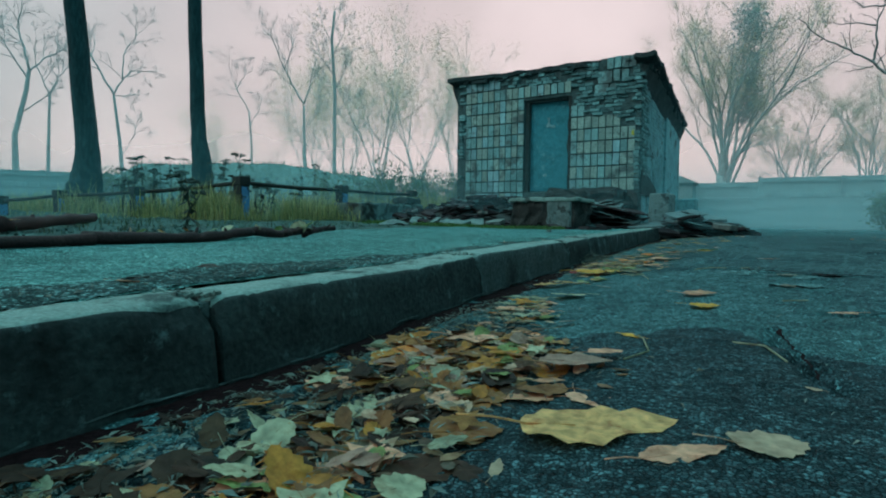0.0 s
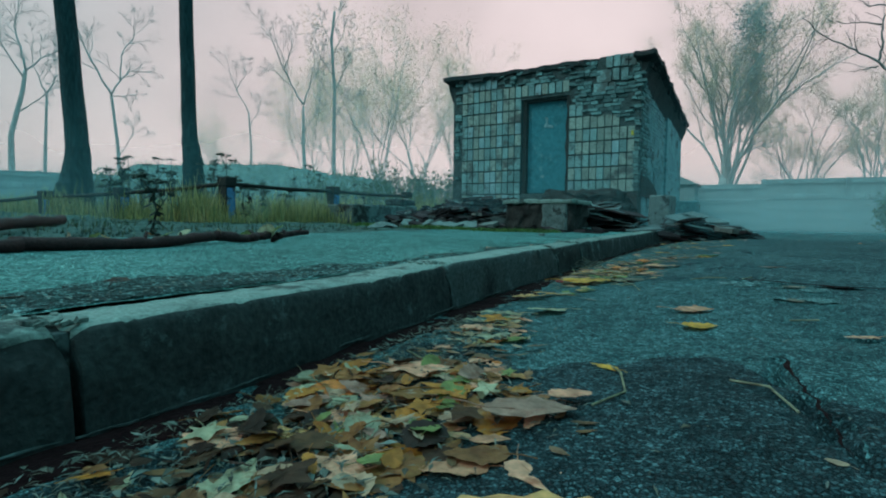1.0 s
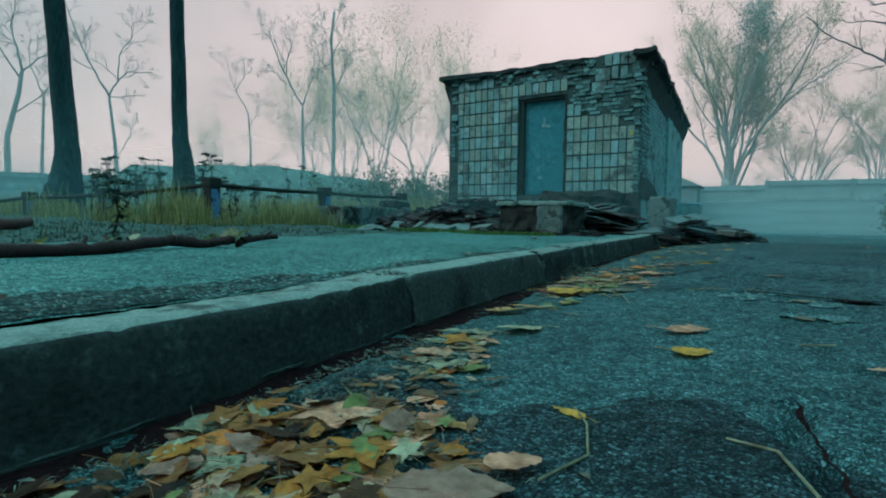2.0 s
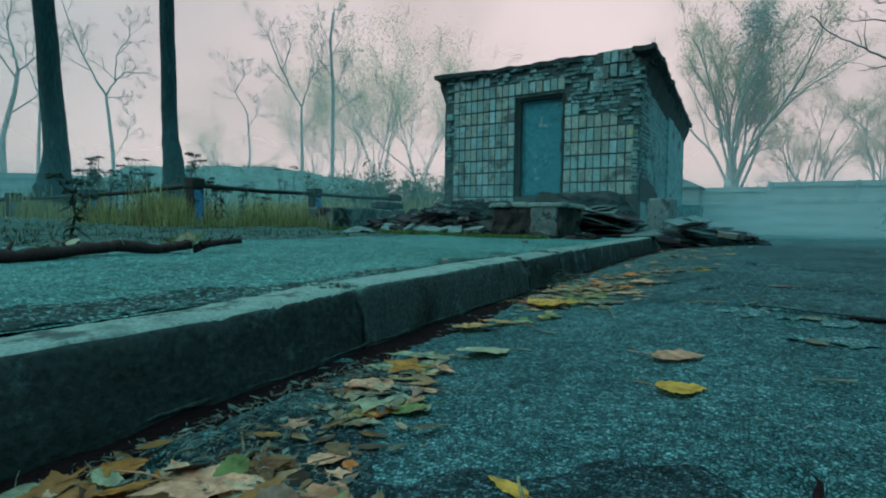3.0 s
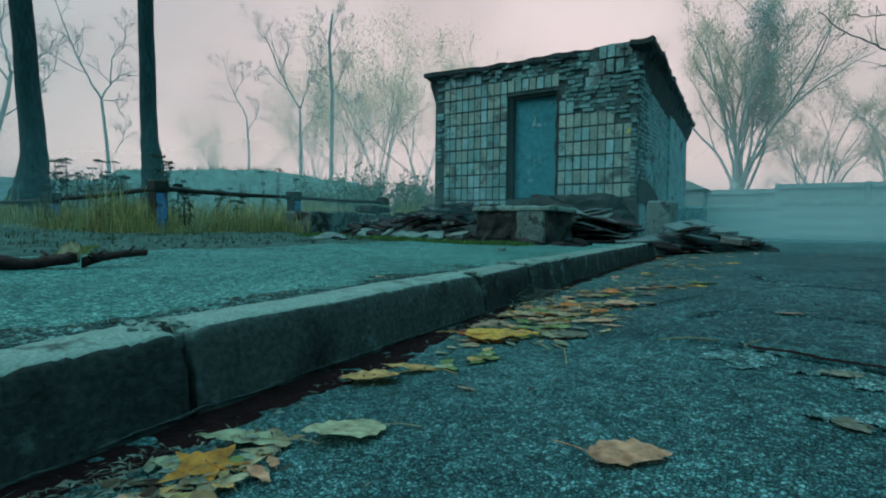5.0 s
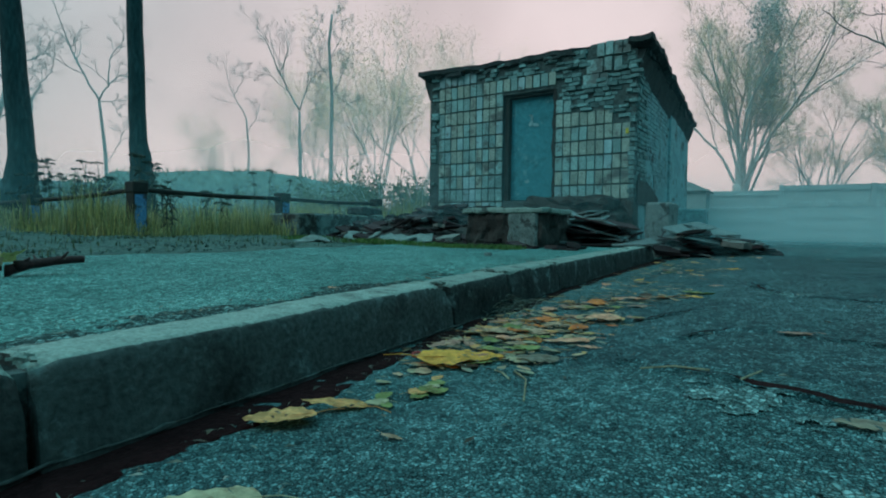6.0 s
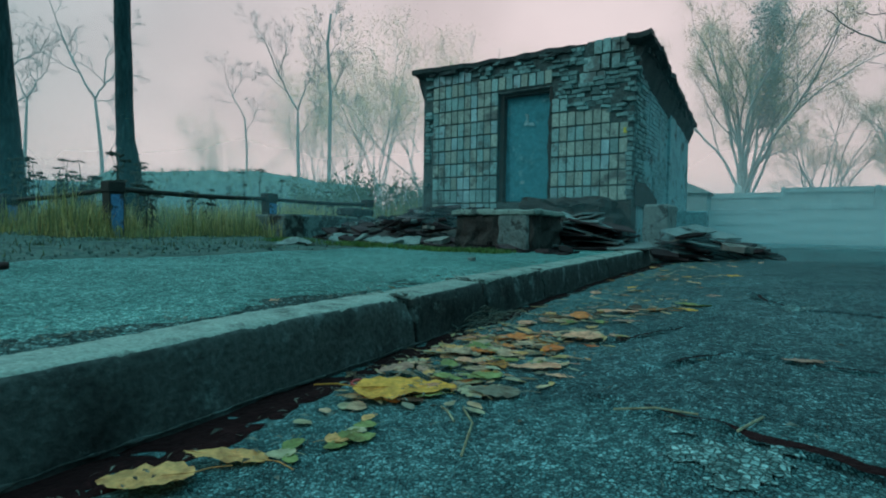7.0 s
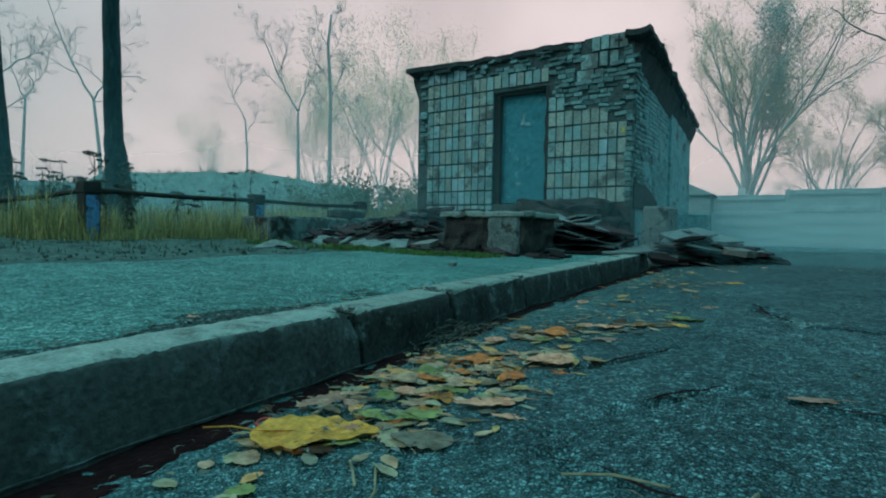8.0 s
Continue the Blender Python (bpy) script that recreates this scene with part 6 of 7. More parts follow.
def bush(m, label, seed, r, h, n, size, material, stems=14):
    g = random.Random(seed)
    ob = thing("bush", m, label, "bush")
    v, f, tips = [], [], []
    for k in range(stems):
        a = g.uniform(0, 6.28)
        way = Vector((math.cos(a) * g.uniform(0.1, 0.7), math.sin(a) * g.uniform(0.1, 0.7), 1))
        p, rr = limb(v, f, Vector((math.cos(a) * r * 0.2, math.sin(a) * r * 0.2, 0)), way, h * g.uniform(0.6, 1.05), 0.018, 0.005, g, 0.2, 0.1, 6, 4)
        tips.extend(p[2:])
        twigs(v, f, p, rr, 0, 7, 0.6, 0.35, g, tips, 0.1)
    st = raw("stems", v, f, HAZEBARK)
    st.parent = ob
    v, f = [], []
    leaf_cloud(v, f, tips, g, 0.85, n, 0.10, size)
    lf = raw("leaves", v, f, material)
    lf.parent = ob
    return ob


for az, far, r, h, seed in ((-33.5, 17.5, 0.9, 1.9, 61), (-36.8, 19, 0.8, 1.5, 62), (-29.5, 19, 0.8, 1.7, 63), (-40.5, 22, 0.9, 1.6, 64), (-31.5, 22, 0.9, 1.8, 65), (-26.6, 19, 0.8, 1.7, 66), (-46, 24, 0.9, 1.5, 67), (-57, 24, 0.9, 1.6, 68), (-61, 22, 0.8, 1.4, 69)):
    bush(spot(az, far), "shrubby wild bush in the misty meadow", seed, r, h, 6, 0.055, BUSHLEAF)
bush(spot(12.0, 21.0), "dark low bush in front of the concrete fence", 71, 1.4, 1.1, 8, 0.06, BUSHLEAF, 26)
bush(spot(14.0, 20.0), "dark low bush in front of the concrete fence", 72, 1.4, 1.3, 8, 0.06, BUSHLEAF, 26)
sheet_pile(5.0, 17.4, 0.02, 8, 1.6, 1.0, 0.3, "sheets across the yard", 34, -8, 0.8)

# ---- near branch reaching in from a tree beside the yard ----
tree("yard_tree", pose(6.6, 23.0, -0.05), "dark bare tree with branches reaching over the yard", 51, ([(0, 0, 0), (0.05, 0, 2.0), (0, 0, 4.2), (0, 0, 7.0)], [0.3, 0.25, 0.2, 0.1]),
     [(0.7, 60, 40, 4, 0.06), (0.85, 160, 45, 4, 0.06), (0.95, 20, 60, 3, 0.05)], MIDHAZEBARK, 2, 4, 0.36, 0.8, 0.1,
     boughs=((((0, 0, 3.6), (-0.98, 0.0, 4.91), (-2.06, 0.0, 5.43), (-2.42, 0.0, 5.83), (-3.08, 0.0, 6.31), (-3.85, 0.0, 6.83), (-4.6, 0.0, 7.64)), 0.058),
             (((-2.42, 0.0, 5.83), (-2.34, 0.0, 6.43), (-2.37, 0.0, 7.09), (-2.18, 0.0, 7.71), (-2.08, 0.0, 8.39)), 0.042),
             (((-2.37, 0.0, 7.09), (-2.92, 0.0, 7.24), (-3.33, 0.0, 7.27), (-3.81, 0.0, 7.39)), 0.028),
             (((-2.39, 0.0, 5.68), (-2.78, 0.0, 5.61), (-3.17, 0.0, 5.61)), 0.024),
             (((-3.85, 0.0, 6.83), (-4.03, 0.0, 6.68), (-4.19, 0.0, 6.66)), 0.018),
             (((-2.15, 0.0, 7.7), (-2.72, 0.0, 7.7), (-3.21, 0.0, 8.16)), 0.032)))
# sloping low roof seen past the corner of the building
shed = thing("low_shed", pose(-2.6, 25.0, 0, 0, 0, 0), "low grey shed with a sloping roof by the fence", "shed")
bm = bmesh.new()
box(bm, -2.0, 1.3, -1.0, 1.0, -0.1, 1.9, bevel=0.01)
part("wall", bm, FENCECONC, shed)
bm = bmesh.new()
vs = [bm.verts.new(p) for p in ((-2.2, -1.15, 2.75), (0.25, -1.15, 2.45), (1.45, -1.15, 1.88), (-2.2, -1.15, 1.88), (-2.2, 1.15, 2.75), (0.25, 1.15, 2.45), (1.45, 1.15, 1.88), (-2.2, 1.15, 1.88))]
for q in ((0, 1, 5, 4), (1, 2, 6, 5), (2, 3, 7, 6), (3, 0, 4, 7)):
    bm.faces.new([vs[i] for i in q])
bm.faces.new([vs[i] for i in (3, 2, 1, 0)])
bm.faces.new([vs[i] for i in (4, 5, 6, 7)])
part("roof", bm, FENCECONC, shed)

# ---- fallen leaves ----


def leaf_outline(kind, n, g):
    """Outline of a leaf about a metre long, stalk end at y = -0.5: ovate, lobed, slender or torn."""
    ring = []
    skew = g.uniform(-0.08, 0.08)
    for k in range(n):
        a = 2 * math.pi * k / n
        if kind == 1:
            r = 0.25 + 0.25 * (1 - abs(math.sin(2.5 * (a - math.pi / 2)))) ** 1.5 + 0.06 * math.sin(a) + g.uniform(-0.03, 0.03)
            x, y = r * math.cos(a) * 1.05, r * math.sin(a)
        else:
            v = math.sin(a)
            wide = {0: 0.35, 2: 0.17, 3: 0.30}[kind]
            y = 0.5 * v
            # broad near the stalk, drawn out to a point
            x = math.copysign(abs(math.cos(a)) ** (1.0 if v < 0 else 1.45), math.cos(a)) * wide * (1 - 0.35 * v)
            x += 0.028 * wide / 0.3 * (1 if k % 2 else -1) * abs(math.cos(a)) + g.uniform(-0.012, 0.012)
            if kind == 3 and x > 0:
                x *= 1 - 0.55 * max(0.0, noise.noise(Vector((y * 4, g.random() * 0.2, 3)))) - 0.15 * g.random()
        ring.append((x + skew * y, y))
    return ring


def leaf_mesh(seed, kind):
    """One leaf about a metre long, to be scaled: toothed outline, folded midrib, curled rim, stalk."""
    g = random.Random(seed)
    v, f = [], []
    n = 40 if kind == 1 else 30
    ring = leaf_outline(kind, n, g)
    cx, cy, cc = g.uniform(-0.15, 0.25), g.uniform(-0.12, 0.16), g.uniform(-0.14, 0.14)

    def curl(x, y):
        rib = 0.10 * abs(x) * math.exp(-abs(x) * 4)
        vein = 0.012 * math.sin((abs(x) * 0.9 - y) * 42) * min(1.0, abs(x) * 8)
        return rib + vein + cx * x * x * 0.6 + cy * y * y * 0.25 + cc * x * y * 0.7 + 0.035 * noise.noise(Vector((x * 4, y * 4, seed))) + 0.018 * noise.noise(Vector((x * 11, y * 11, seed)))

    for s in (0.35, 0.7, 1.0):
        v.extend((x * s, y * s, curl(x * s, y * s)) for x, y in ring)
    v.append((0, 0, curl(0, 0)))
    c = 3 * n
    for k in range(n):
        j = (k + 1) % n
        f.append((c, k, j))
        f.append((k, n + k, n + j, j))
        f.append((n + k, 2 * n + k, 2 * n + j, n + j))
    low = min(p[2] for p in v)
    me = bpy.data.meshes.new("fallen_leaf")
    me.from_pydata([(x, y, z - low) for x, y, z in v], [], f)
    me.shade_smooth()
    y0 = -0.46 if kind != 1 else -0.24
    bend = g.uniform(-0.25, 0.25)
    sv, sf = [], []
    tube(sv, sf, [Vector((0, y0 + 0.3, curl(0, y0 + 0.3) - low + 0.006)), Vector((0, y0, curl(0, y0) - low + 0.006)), Vector((bend * 0.4, y0 - 0.2, 0.06)), Vector((bend, y0 - 0.42, 0.05))], [0.004, 0.008, 0.007, 0.008], 4)
    stalk = bpy.data.meshes.new("stalk")
    stalk.from_pydata(sv, [], sf)
    return me, stalk


LEAF_TONES = {
    "yellow": leafy("yellow_leaf", ((0.74, 0.33, 0.05), (0.80, 0.40, 0.08))),
    "tan": leafy("tan_leaf", ((0.78, 0.33, 0.21), (0.84, 0.40, 0.26), (0.58, 0.24, 0.14))),
    "orange": leafy("orange_leaf", ((0.66, 0.16, 0.05), (0.74, 0.23, 0.06))),
    "brown": leafy("brown_leaf", ((0.38, 0.15, 0.05), (0.22, 0.09, 0.04), (0.46, 0.20, 0.06))),
    "pale": leafy("pale_green_leaf", ((0.62, 0.38, 0.26), (0.42, 0.29, 0.20), (0.66, 0.41, 0.28))),
    "straw": leafy("straw_yellow_leaf", ((0.80, 0.41, 0.17), (0.72, 0.36, 0.14))),
    "ochre": leafy("ochre_leaf", ((0.58, 0.22, 0.04), (0.46, 0.17, 0.04))),
    "mint": leafy("bleached_leaf", ((0.40, 0.37, 0.24), (0.50, 0.45, 0.30), (0.30, 0.30, 0.21))),
    "dun": leafy("dun_leaf", ((0.48, 0.26, 0.20), (0.38, 0.215, 0.165))),
    "green": leafy("green_fallen_leaf", ((0.19, 0.24, 0.08), (0.27, 0.31, 0.12))),
    "dark": leafy("dark_brown_leaf", ((0.075, 0.034, 0.020), (0.035, 0.018, 0.014), (0.13, 0.062, 0.030))),
    "grey": leafy("grey_leaf", ((0.18, 0.165, 0.13), (0.28, 0.25, 0.19), (0.11, 0.10, 0.08))),
}
LEAF_MESHES = {}
for tone, material in LEAF_TONES.items():
    for k in range(4):
        me, stalk = leaf_mesh(100 + k * 17 + len(tone) * 3, k)
        me.materials.append(material)
        stalk.materials.append(material)
        LEAF_MESHES[tone, k] = me, stalk


BED = []  # leaves too many to tell apart, joined below


def fallen_leaf(x, y, z, size, tone, g, shape=None, tilt=8.0, yaw=None, single=True):
    k = g.randrange(4) if shape is None else shape
    if not single:
        BED.append((tone, k, pose(x, y, z + 0.001, g.gauss(0, tilt), g.gauss(0, tilt), g.uniform(0, 360)) @ Matrix.Scale(size, 4)))
        return None
    ob = new("fallen_leaf", LEAF_MESHES[tone, k][0])
    new("stalk", LEAF_MESHES[tone, k][1]).parent = ob
    ob.matrix_world = pose(x, y, z + 0.001, g.gauss(0, tilt), g.gauss(0, tilt), g.uniform(0, 360) if yaw is None else yaw + g.gauss(0, 14)) @ Matrix.Scale(size, 4)
    word = {"pale": "pale green", "grey": "faded grey", "tan": "dry tan", "mint": "bleached grey-green", "straw": "straw yellow", "dark": "dark brown"}.get(tone, tone)
    return tagged(ob, f"{word} curled autumn leaf lying on the ground", "leaf", "fallen autumn leaves")


rng = random.Random(77)
SINGLE = (
    ("straw", 0.112, 0.756, 0.27, 3), ("tan", 0.243, 0.691, 0.135, 2), ("pale", 0.353, 0.774, 0.125, 0), ("pale", 0.008, 0.563, 0.055, 2), ("tan", -0.18, 0.51, 0.115, 1), ("tan", 0.175, 2.305, 0.14, 3), ("yellow", 0.207, 2.055, 0.108, 0),
    ("yellow", 0.027, 1.494, 0.08, 2), ("pale", 0.437, 1.094, 0.03, 0), ("tan", -0.394, 1.29, 0.20, 1), ("orange", -0.482, 1.10, 0.125, 0), ("ochre", -0.23, 1.175, 0.165, 1), ("dun", -0.02, 1.10, 0.18, 3), ("tan", 0.024, 1.22, 0.093, 0),
)
for tone, x, y, size, shape in SINGLE:
    ob = fallen_leaf(x, y, road_z(x, y) + (0.02 if size > 0.09 and x < 0.05 else 0.005), size, tone, rng, shape, 2.5, -60 if size > 0.09 else None)
    if y > 2:
        # propped up on its curled far edge
        ob.matrix_world = pose(x, y, road_z(x, y) + 0.008, 5 if tone == "tan" else 3, 0, 0) @ pose(0, 0, 0, 0, 0, -66) @ Matrix.Scale(size, 4)
MORE = (
    ("tan", -0.5, 0.79, 0.13, 0), ("mint", -0.357, 2.21, 0.17, 0), ("mint", -0.52, 2.09, 0.19, 2), ("mint", -0.55, 1.98, 0.10, 3), ("ochre", -0.46, 1.98, 0.15, 1), ("green", -0.30, 1.72, 0.10, 0), ("mint", -0.37, 1.70, 0.12, 1), ("tan", -0.463, 1.563, 0.08, 1), ("tan", -0.47, 1.81, 0.127, 3), ("tan", -0.347, 1.846, 0.09, 2), ("straw", -0.545, 2.53, 0.16, 0), ("straw", -0.505, 2.66, 0.16, 2),
    ("pale", -0.265, 2.565, 0.048, 2), ("dun", 0.46, 3.672, 0.10, 2), ("tan", -0.165, 3.835, 0.16, 0), ("tan", -0.175, 3.42, 0.145, 2), ("tan", -0.084, 3.377, 0.092, 2), ("green", 0.10, 4.70, 0.16, 0), ("yellow", 0.10, 4.5, 0.16, 2),
    ("pale", -0.475, 3.554, 0.12, 0), ("grey", -0.197, 3.192, 0.13, 3), ("orange", -0.37, 3.82, 0.177, 1), ("grey", 0.52, 2.90, 0.09, 3), ("grey", 0.505, 2.58, 0.07, 0), ("tan", 0.62, 2.06, 0.10, 2),
)
for tone, x, y, size, shape in MORE:
    fallen_leaf(x, y, road_z(x, y) + (0.014 if x < 0.0 and size > 0.1 else 0.005), size, tone, rng, shape, 2.5, 118 if size > 0.09 else None)
fallen_leaf(-0.425, 3.14, road_z(-0.425, 3.14) + 0.012, 0.27, "yellow", rng, 3, 2, -48)
for k in range(14):
    # a scatter of small rounded leaves beside the gutter
    x, y = rng.uniform(-0.53, -0.33), rng.uniform(2.70, 3.02)
    fallen_leaf(x, y, road_z(x, y) + 0.006, rng.uniform(0.04, 0.07), rng.choice(("mint", "mint", "pale", "straw", "green")), rng, 0, 3)
for k in range(26):
    # pale and green leaves heaped past the big yellow one
    x, y = rng.uniform(-0.60, -0.24), rng.uniform(3.12, 3.75)
    fallen_leaf(x, y, road_z(x, y) + rng.uniform(0.006, 0.016), rng.uniform(0.06, 0.13), rng.choice(("mint", "mint", "green", "pale", "dun", "mint", "straw")), rng, rng.choice((0, 2, 2, 3)), 3)
for tone, x, y, size in (("green", -0.30, 3.30, 0.11), ("green", -0.46, 3.66, 0.12), ("orange", -0.30, 4.3, 0.16), ("tan", -0.14, 4.42, 0.15), ("orange", -0.36, 3.66, 0.10), ("yellow", 0.2, 6.5, 0.14)):
    fallen_leaf(x, y, road_z(x, y) + 0.012, size, tone, rng, None, 4)
TONES = ("tan", "tan", "mint", "mint", "pale", "pale", "pale", "dun", "dun", "ochre", "brown", "dark", "yellow", "orange", "orange", "straw", "straw", "straw", "green", "green")


DRIFT_Y = (-1, 0, 0.4, 0.8, 1.15, 1.4, 1.9, 2.4, 2.8, 3.3, 4.0, 4.6, 6.5, 9.2)
DRIFT_EDGE = (-0.05, -0.05, -0.08, -0.04, 0.05, -0.16, -0.36, -0.46, -0.34, -0.14, -0.09, 0.10, 0.2, 0.3)


def drift(g):
    """A place in the drift of leaves along the kerb."""
    while True:
        y = g.choice((g.uniform(0.25, 1.45), g.uniform(0.25, 1.45), g.uniform(0.0, 1.4), g.uniform(0.0, 1.4), g.uniform(1.4, 2.15), g.uniform(3.05, 5.0), g.uniform(3.05, 4.0), g.uniform(3.05, 4.6), g.uniform(3.2, 9.2), g.uniform(3.2, 9.2)))
        edge = lerp(y, DRIFT_Y, DRIFT_EDGE)
        rim = lerp(y, (0, 0.5, 1.0, 1.5, 2.0, 2.6, 3.3), (-0.30, -0.40, -0.5, -0.53, -0.55, -0.58, -0.62))
        x = g.gauss((edge + rim) / 2, (edge - rim) * 0.32)
        if rim - 0.08 < x < edge + 0.08:
            return x, y


for k in range(270):
    x, y = drift(rng)
    tone = rng.choice(("dark", "dark", "mint", "brown", "brown", "ochre", "tan")) if y < 0.85 else rng.choice(("tan", "ochre", "brown", "orange", "dun", "dark", "tan", "brown", "straw")) if y < 1.6 else rng.choice(TONES)
    fallen_leaf(x, y, road_z(x, y) + rng.uniform(0.0, 0.014), rng.uniform(0.05, 0.12) * (1.25 if y < 1.4 else 1.0 if y > 3.4 else 0.72), tone, rng, None, 2.5, None, k < 165)
for k in range(330):
    # the thick bed of dark and fresh leaves where the drift is widest
    y = rng.uniform(0.12, 1.35)
    x = rng.uniform(lerp(y, (0.1, 0.7, 1.35), (-0.62, -0.62, -0.62)), lerp(y, (0.1, 0.6, 1.35), (-0.02, -0.08, -0.16)))
    tone = rng.choice(("brown", "dark", "mint", "dun", "mint", "pale", "brown", "ochre", "dark", "brown", "dark", "ochre", "green"))
    # nearly all dark tones here, darkening the near corner beside the kerb
    if x < -0.34 and y < 0.9 and rng.random() < 0.88:
        tone = rng.choice(("dark", "dark", "dark", "dark", "brown", "mint"))
    fallen_leaf(x, y, road_z(x, y) + rng.uniform(0.004, 0.030), rng.uniform(0.035, 0.105), tone, rng, None, 13, None, False)
for k in range(22):
    x, y = rng.uniform(0.2, 3.2), rng.uniform(4.5, 11)
    fallen_leaf(x, y, road_z(x, y), rng.uniform(0.06, 0.12), rng.choice(("tan", "pale", "yellow", "orange")), rng, None, 5, None, False)
bed_v, bed_f, bed_m = [], [], []
tone_names = list(LEAF_TONES)
for tone, k, m in BED:
    for me in LEAF_MESHES[tone, k]:
        b = len(bed_v)
        bed_v.extend(m @ v.co for v in me.vertices)
        bed_f.extend(tuple(b + i for i in p.vertices) for p in me.polygons)
        bed_m.extend([tone_names.index(tone)] * len(me.polygons))
bed = raw("leaf_bed", bed_v, bed_f, LEAF_TONES[tone_names[0]], True)
for tone in tone_names[1:]:
    bed.data.materials.append(LEAF_TONES[tone])
bed.data.polygons.foreach_set("material_index", bed_m)
tagged(bed, "thick bed of mixed curled autumn leaves along the kerb", "leaf litter", kind="stuff")
for tone, x, y, size, up, tilt in (("green", -2.40, 2.70, 0.16, 0.07, 45), ("mint", -2.42, 2.66, 0.12, 0.075, 40), ("grey", -2.44, 2.50, 0.055, 0.04, 50), ("green", -2.76, 2.77, 0.12, 0.03, 35), ("mint", -2.45, 2.32, 0.11, 0.07, 40), ("mint", -2.46, 2.1, 0.08, 0.065, 30), ("green", -2.42, 1.95, 0.10, 0.06, 30),
                                   ("straw", -3.85, 1.50, 0.12, 0.07, 30), ("pale", -2.5, 1.52, 0.06, 0.05, 40), ("green", -3.2, 2.0, 0.09, 0.01, 15), ("straw", -2.44, 1.66, 0.09, 0.05, 20), ("brown", -3.3, 2.4, 0.05, 0.02, 50), ("green", -2.48, 0.9, 0.08, 0.055, 20),
                                   ("tan", -1.10, 0.70, 0.075, 0.0, 8), ("dark", -1.17, 0.76, 0.10, 0.0, 5), ("dark", -1.27, 1.06, 0.12, 0.0, 5), ("tan", -1.1, 3.3, 0.06, 0.0, 12), ("pale", -1.02, 3.9, 0.04, 0.0, 12)):
    fallen_leaf(x, y, pave_z(x, y) + up, size, tone, rng, None, tilt)

# crumbs, small leaves, stalks and grit packed along the kerb
rng = random.Random(78)
lv, lf = [], []
for k in range(9000):
    if k < 4200:
        x, y = drift(rng) if k % 2 else (-0.64 + abs(rng.gauss(0, 0.14)), rng.uniform(-0.3, 2.0) if rng.random() < 0.75 else rng.uniform(2.0, 7.0))
        z = road_z(x, y) + 0.012
    elif k < 4800:
        x, y = rng.uniform(-0.4, 2.4), rng.uniform(0.2, 6)
        z = road_z(x, y)
    else:
        x, y = rng.choice(((-5.75 + rng.gauss(0, 0.25), rng.uniform(4.9, 8)), (rng.uniform(-6.0, -3.4), rng.uniform(0.5, 8)), (rng.uniform(-6.0, -3.4), rng.uniform(3, 8)), (rng.uniform(-5.5, -2.5), 7.0 + rng.gauss(0, 0.3)), (-1.0 - abs(rng.gauss(0, 0.08)), rng.uniform(0, 6)), (rng.uniform(-12, -5.5), 4.7 + rng.gauss(0, 0.15))))
        z = pave_z(x, y)
    if k >= 8100:
        y = rng.uniform(0.0, 1.9)
        x = rng.uniform(-0.66, lerp(y, (0, 1, 1.9), (-0.15, -0.3, -0.5)))
        z = road_z(x, y) + 0.014
    s = rng.uniform(0.005, 0.018)
    a = rng.uniform(0, 6.28)
    slim = rng.choice((0.08, 0.1, 0.14, 0.2, 0.45))
    dx, dy = math.cos(a) * s, math.sin(a) * s
    px, py = -dy * slim, dx * slim
    t0, t1 = rng.uniform(0.001, 0.008), rng.uniform(0.001, 0.012)
    b = len(lv)
    lv.extend(((x - dx, y - dy, z + t0), (x + px, y + py, z + t0 + 0.004), (x + dx, y + dy, z + t1), (x - px, y - py, z + t0 + 0.004)))
    lf.append((b, b + 1, b + 2, b + 3))
tagged(raw("leaf_litter", lv, lf, LITTER), "crumbled leaves, stalks and grit along the kerb", "leaf litter", kind="stuff")

lv, lf, nv, nf = [], [], [], []
for k in range(1000):
    x, y = drift(rng)
    if rng.random() < 0.05:
        x = -0.68 + abs(rng.gauss(0, 0.14))
    s = rng.uniform(0.016, 0.042)
    m = pose(x, y, road_z(x, y) + rng.uniform(0.008, 0.014), rng.gauss(0, 3), rng.gauss(0, 3), rng.uniform(0, 360))
    w, c = s * rng.uniform(0.25, 0.5), rng.uniform(-0.06, 0.1) * s
    if y < 1.5 and k % 2:
        continue
    tv, tf = (nv, nf) if y < 1.6 else (lv, lf)
    b = len(tv)
    tv.extend(m @ Vector(p) for p in ((0, -s * 0.9, 0), (w * 0.8, -s * 0.6, c * 0.5), (w * 1.1, -s * 0.1, c * 0.7), (w * 0.55, s * 0.55, c * 0.4), (0, s * 1.15, 0), (-w * 0.55, s * 0.55, c * 0.4), (-w * 1.1, -s * 0.1, c * 0.7), (-w * 0.8, -s * 0.6, c * 0.5)))
    tf.extend(((b, b + 1, b + 2, b + 3, b + 4), (b, b + 4, b + 5, b + 6, b + 7)))
tagged(raw("small_leaves", nv, nf, DAMPLEAF), "drift of small damp brown leaves along the kerb", "leaf litter", kind="stuff")
tagged(raw("small_leaves", lv, lf, LEAF), "drift of small mixed autumn leaves along the kerb", "leaf litter", kind="stuff")

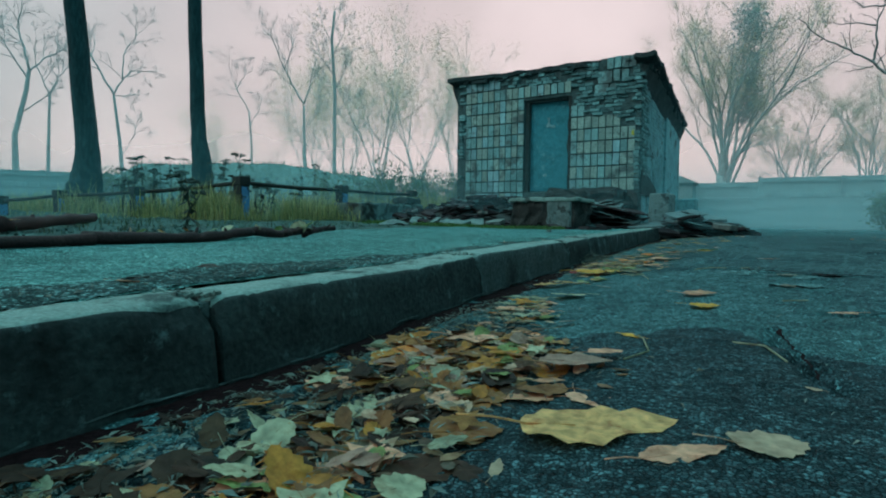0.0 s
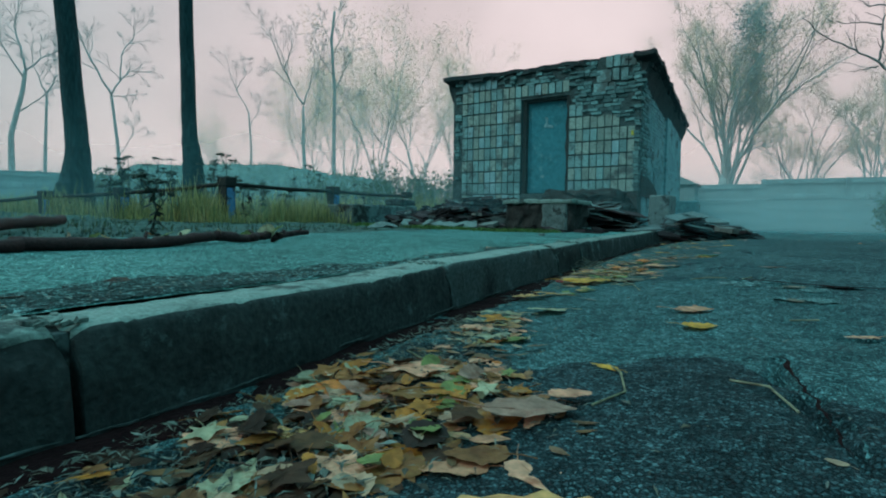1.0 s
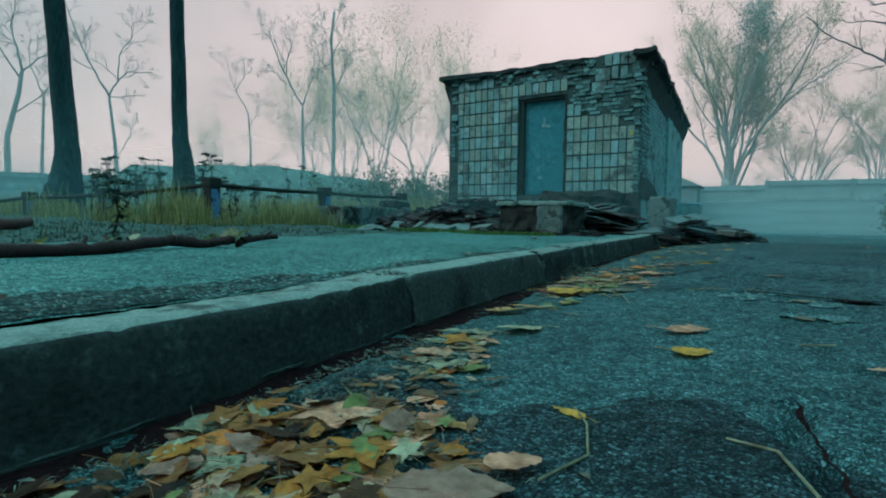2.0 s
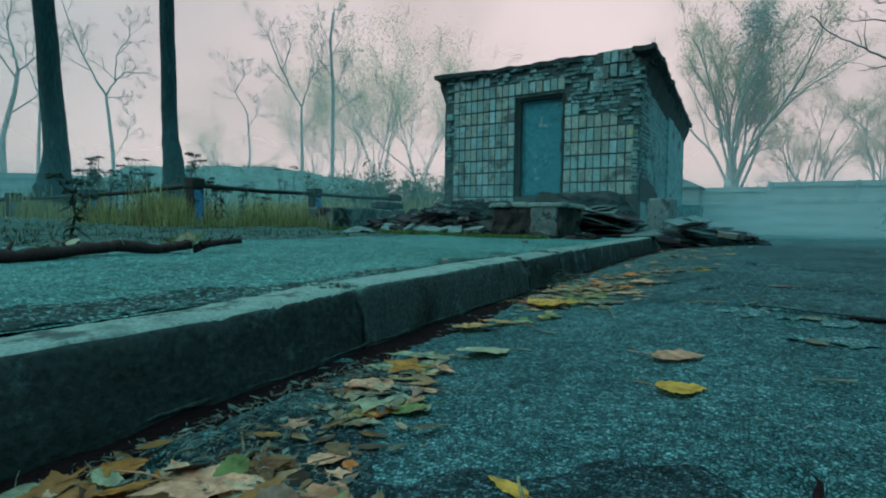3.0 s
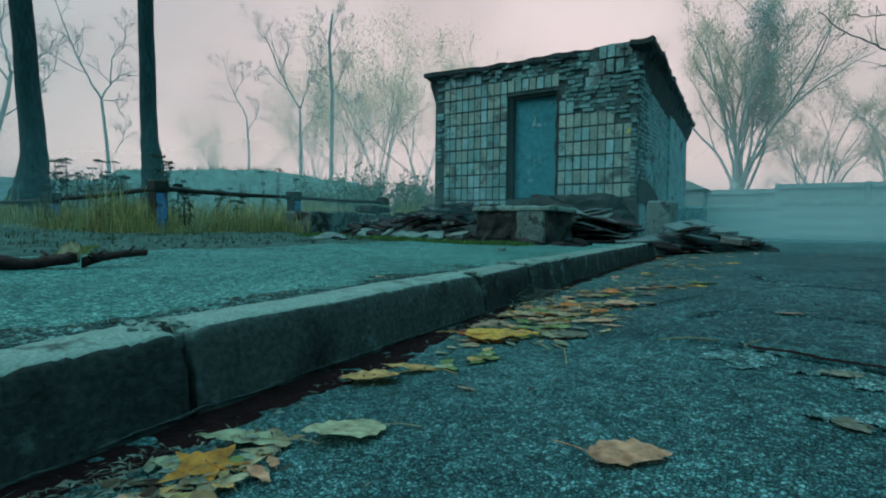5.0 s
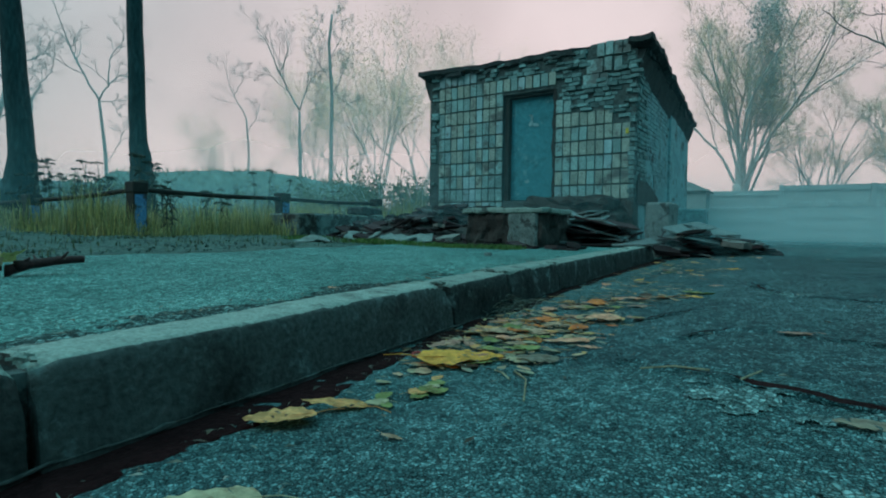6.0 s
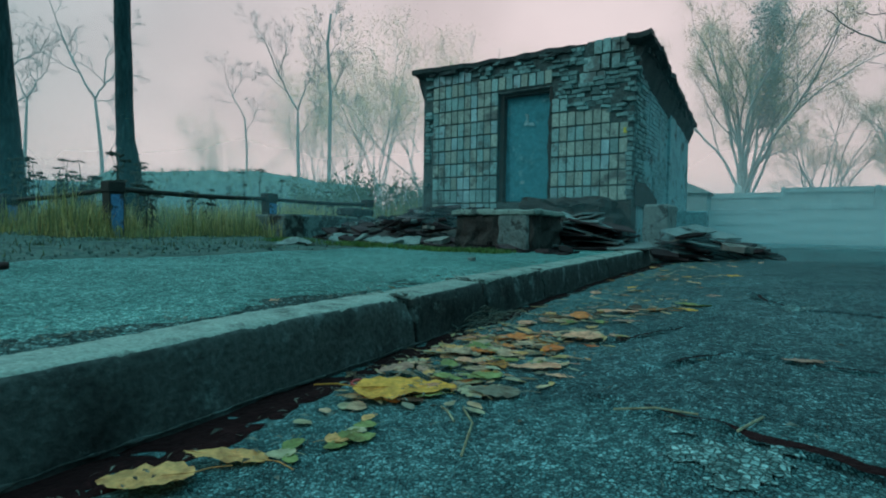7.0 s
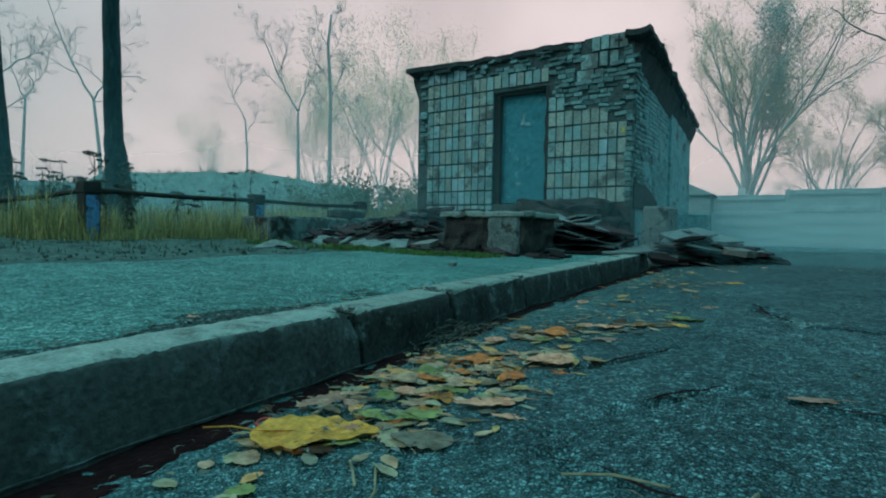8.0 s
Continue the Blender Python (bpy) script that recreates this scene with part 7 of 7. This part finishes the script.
# dirt sheet whose black paints the shade at the kerb foot
gv, gf = [], []
dirt_y = spaced(-1.5, 9.2, ((-2, 0.04), (10, 0.05)))
ACROSS = 22
for y in dirt_y:
    reach = lerp(y, DRIFT_Y, (-0.60, -0.60, -0.61, -0.62, -0.62, -0.62, -0.59, -0.58, -0.57, -0.61, -0.64, -0.66, -0.66, -0.5)) + 0.05 * noise.noise(Vector((y * 2.1, 3, 3))) + 0.03 * noise.noise(Vector((y * 9, 3, 3)))
    for k in range(ACROSS + 1):
        u = k / ACROSS
        x = -0.765 + (reach + 0.765) * u
        gv.append((x, y, road_z(x, y) + lerp(u, (0, 0.15, 0.5, 0.85, 1), (0.006, 0.004, 0.004, 0.004, -0.014)) + 0.007 * noise.noise(Vector((x * 14, y * 14, 2))) + 0.008 * noise.noise(Vector((x * 5, y * 5, 2)))))
for j in range(len(dirt_y) - 1):
    for k in range(ACROSS):
        a = j * (ACROSS + 1) + k
        gf.append((a, a + 1, a + ACROSS + 2, a + ACROSS + 1))
gutter = raw("gutter_dirt", gv, gf, SHADEDIRT, True)
tagged(gutter, "dark dirt along the kerb foot with the gutter's shade painted in", "dirt", kind="stuff")

ring_v, ring_f = [], []
tube(ring_v, ring_f, [Vector((0.02 * math.cos(a * math.pi / 8), 0.02 * math.sin(a * math.pi / 8), 0.006)) for a in range(17)], [0.004] * 17, 6)
RED = surface("red_plastic", ((0.30, 0.03, 0.03), (0.40, 0.05, 0.05)), scale=30, fine=90, rough=0.5, bump=0.1)
ring = raw("plastic_ring", ring_v, ring_f, RED, True)
ring.matrix_world = pose(-0.58, 3.14, road_z(-0.58, 3.14) + 0.012, 6, 4, 0)
tagged(ring, "small red plastic ring in the gutter", "ring")

# thin straw stalks on the road
STRAW = leafy("straw", ((0.30, 0.28, 0.18), (0.36, 0.34, 0.24)))
rng = random.Random(79)
for pts in (((0.03, 1.53), (0.08, 1.43), (0.11, 1.32), (0.07, 1.20)), ((-0.22, 3.08), (-0.15, 2.99), (-0.10, 2.85)), ((-0.28, 3.08), (-0.24, 3.04), (-0.20, 3.0)), ((0.30, 1.46), (0.37, 1.43), (0.41, 1.31)), ((0.37, 3.19), (0.33, 3.08)), ((0.10, 3.15), (0.18, 3.16), (0.26, 3.16)), ((0.46, 2.23), (0.54, 2.23)), ((-0.55, 1.5), (-0.42, 1.4)), ((0.9, 2.4), (1.1, 2.36))):
    v, f = [], []
    tube(v, f, [Vector((x, y, road_z(x, y) + 0.006 + 0.006 * (k % 2))) for k, (x, y) in enumerate(pts)], [0.0026] * len(pts), 5)
    tagged(raw("straw", v, f, STRAW), "thin dry stalk lying on the asphalt", "stalk", "stalks on the road")

# stringy debris raked together against the kerb
hv, hf = [], []
for k in range(150):
    x, y = -0.735 + abs(rng.gauss(0, 0.055)), 4.22 + rng.gauss(0, 0.13)
    z = road_z(x, y) + max(0.0, 0.075 - 0.5 * (x + 0.735) - 0.22 * abs(y - 4.22)) * rng.random() + 0.004
    a, q = rng.gauss(1.2, 0.7), rng.uniform(0.03, 0.08)
    d = Vector((math.cos(a), math.sin(a), rng.gauss(0, 0.25))) * q
    p0 = Vector((x, y, z + 0.006))
    tube(hv, hf, [p0 - d * 0.5, p0 + Vector((0, 0, rng.uniform(0, 0.012))), p0 + d * 0.5], [0.0015, 0.0022, 0.001], 4)
tagged(raw("debris_heap", hv, hf, LITTER), "stringy heap of stalks and roots against the kerb", "leaf litter", kind="stuff")

# dark dirt ribbons over the road's cracks, painting the shade inside them
CRACK_LINES = (((0.27, 3.13), (0.42, 3.05), (0.60, 3.0), (1.0, 2.94), (1.5, 2.85)), ((0.33, 5.3), (0.40, 4.95), (0.5, 4.7), (0.9, 4.55), (1.5, 4.4)), ((-0.09, 3.76), (0.03, 3.93), (0.17, 4.11)),
               ((0.58, 2.07), (0.9, 2.04), (1.4, 1.95)), ((0.09, 3.47), (0.29, 3.68), (0.9, 3.55)), ((0.02, 3.23), (0.2, 3.16), (0.39, 3.07)), ((0.41, 1.74), (0.44, 1.4), (0.47, 1.1)))
WIDE = (0.022, 0.011, 0.008, 0.009, 0.005, 0.005, 0.005)
cv, cf = [], []
for line, wide in zip(CRACK_LINES, WIDE):
    start = len(cv)
    steps = []
    for (ax, ay), (bx, by) in zip(line, line[1:]):
        n = max(2, int(math.hypot(bx - ax, by - ay) / 0.02))
        steps.extend((ax + (bx - ax) * k / n, ay + (by - ay) * k / n) for k in range(n))
    for k, (x, y) in enumerate(steps):
        x2, y2 = steps[min(k + 1, len(steps) - 1)] if k < len(steps) - 1 else (2 * x - steps[k - 1][0], 2 * y - steps[k - 1][1])
        d = Vector((x2 - x, y2 - y)).normalized()
        side = Vector((-d.y, d.x))
        shift = 0.025 * noise.noise(Vector((x * 9, y * 9, 31))) + 0.012 * noise.noise(Vector((x * 33, y * 33, 31)))
        half = wide * max(0.08, 0.6 + 1.3 * noise.noise(Vector((x * 7, y * 7, 35)))) * min(1.0, k / 5, (len(steps) - 1 - k) / 5)
        for sgn in (-1, 1):
            px, py = x + side.x * (shift + sgn * half), y + side.y * (shift + sgn * half)
            cv.append((px, py, road_z(px, py) + 0.0085))
        if k:
            b = len(cv) - 4
            cf.append((b, b + 1, b + 3, b + 2))
tagged(raw("crack_dirt", cv, cf, SHADEDIRT), "dark dirt ribbons painting the shade in the road's cracks", "dirt", kind="stuff")
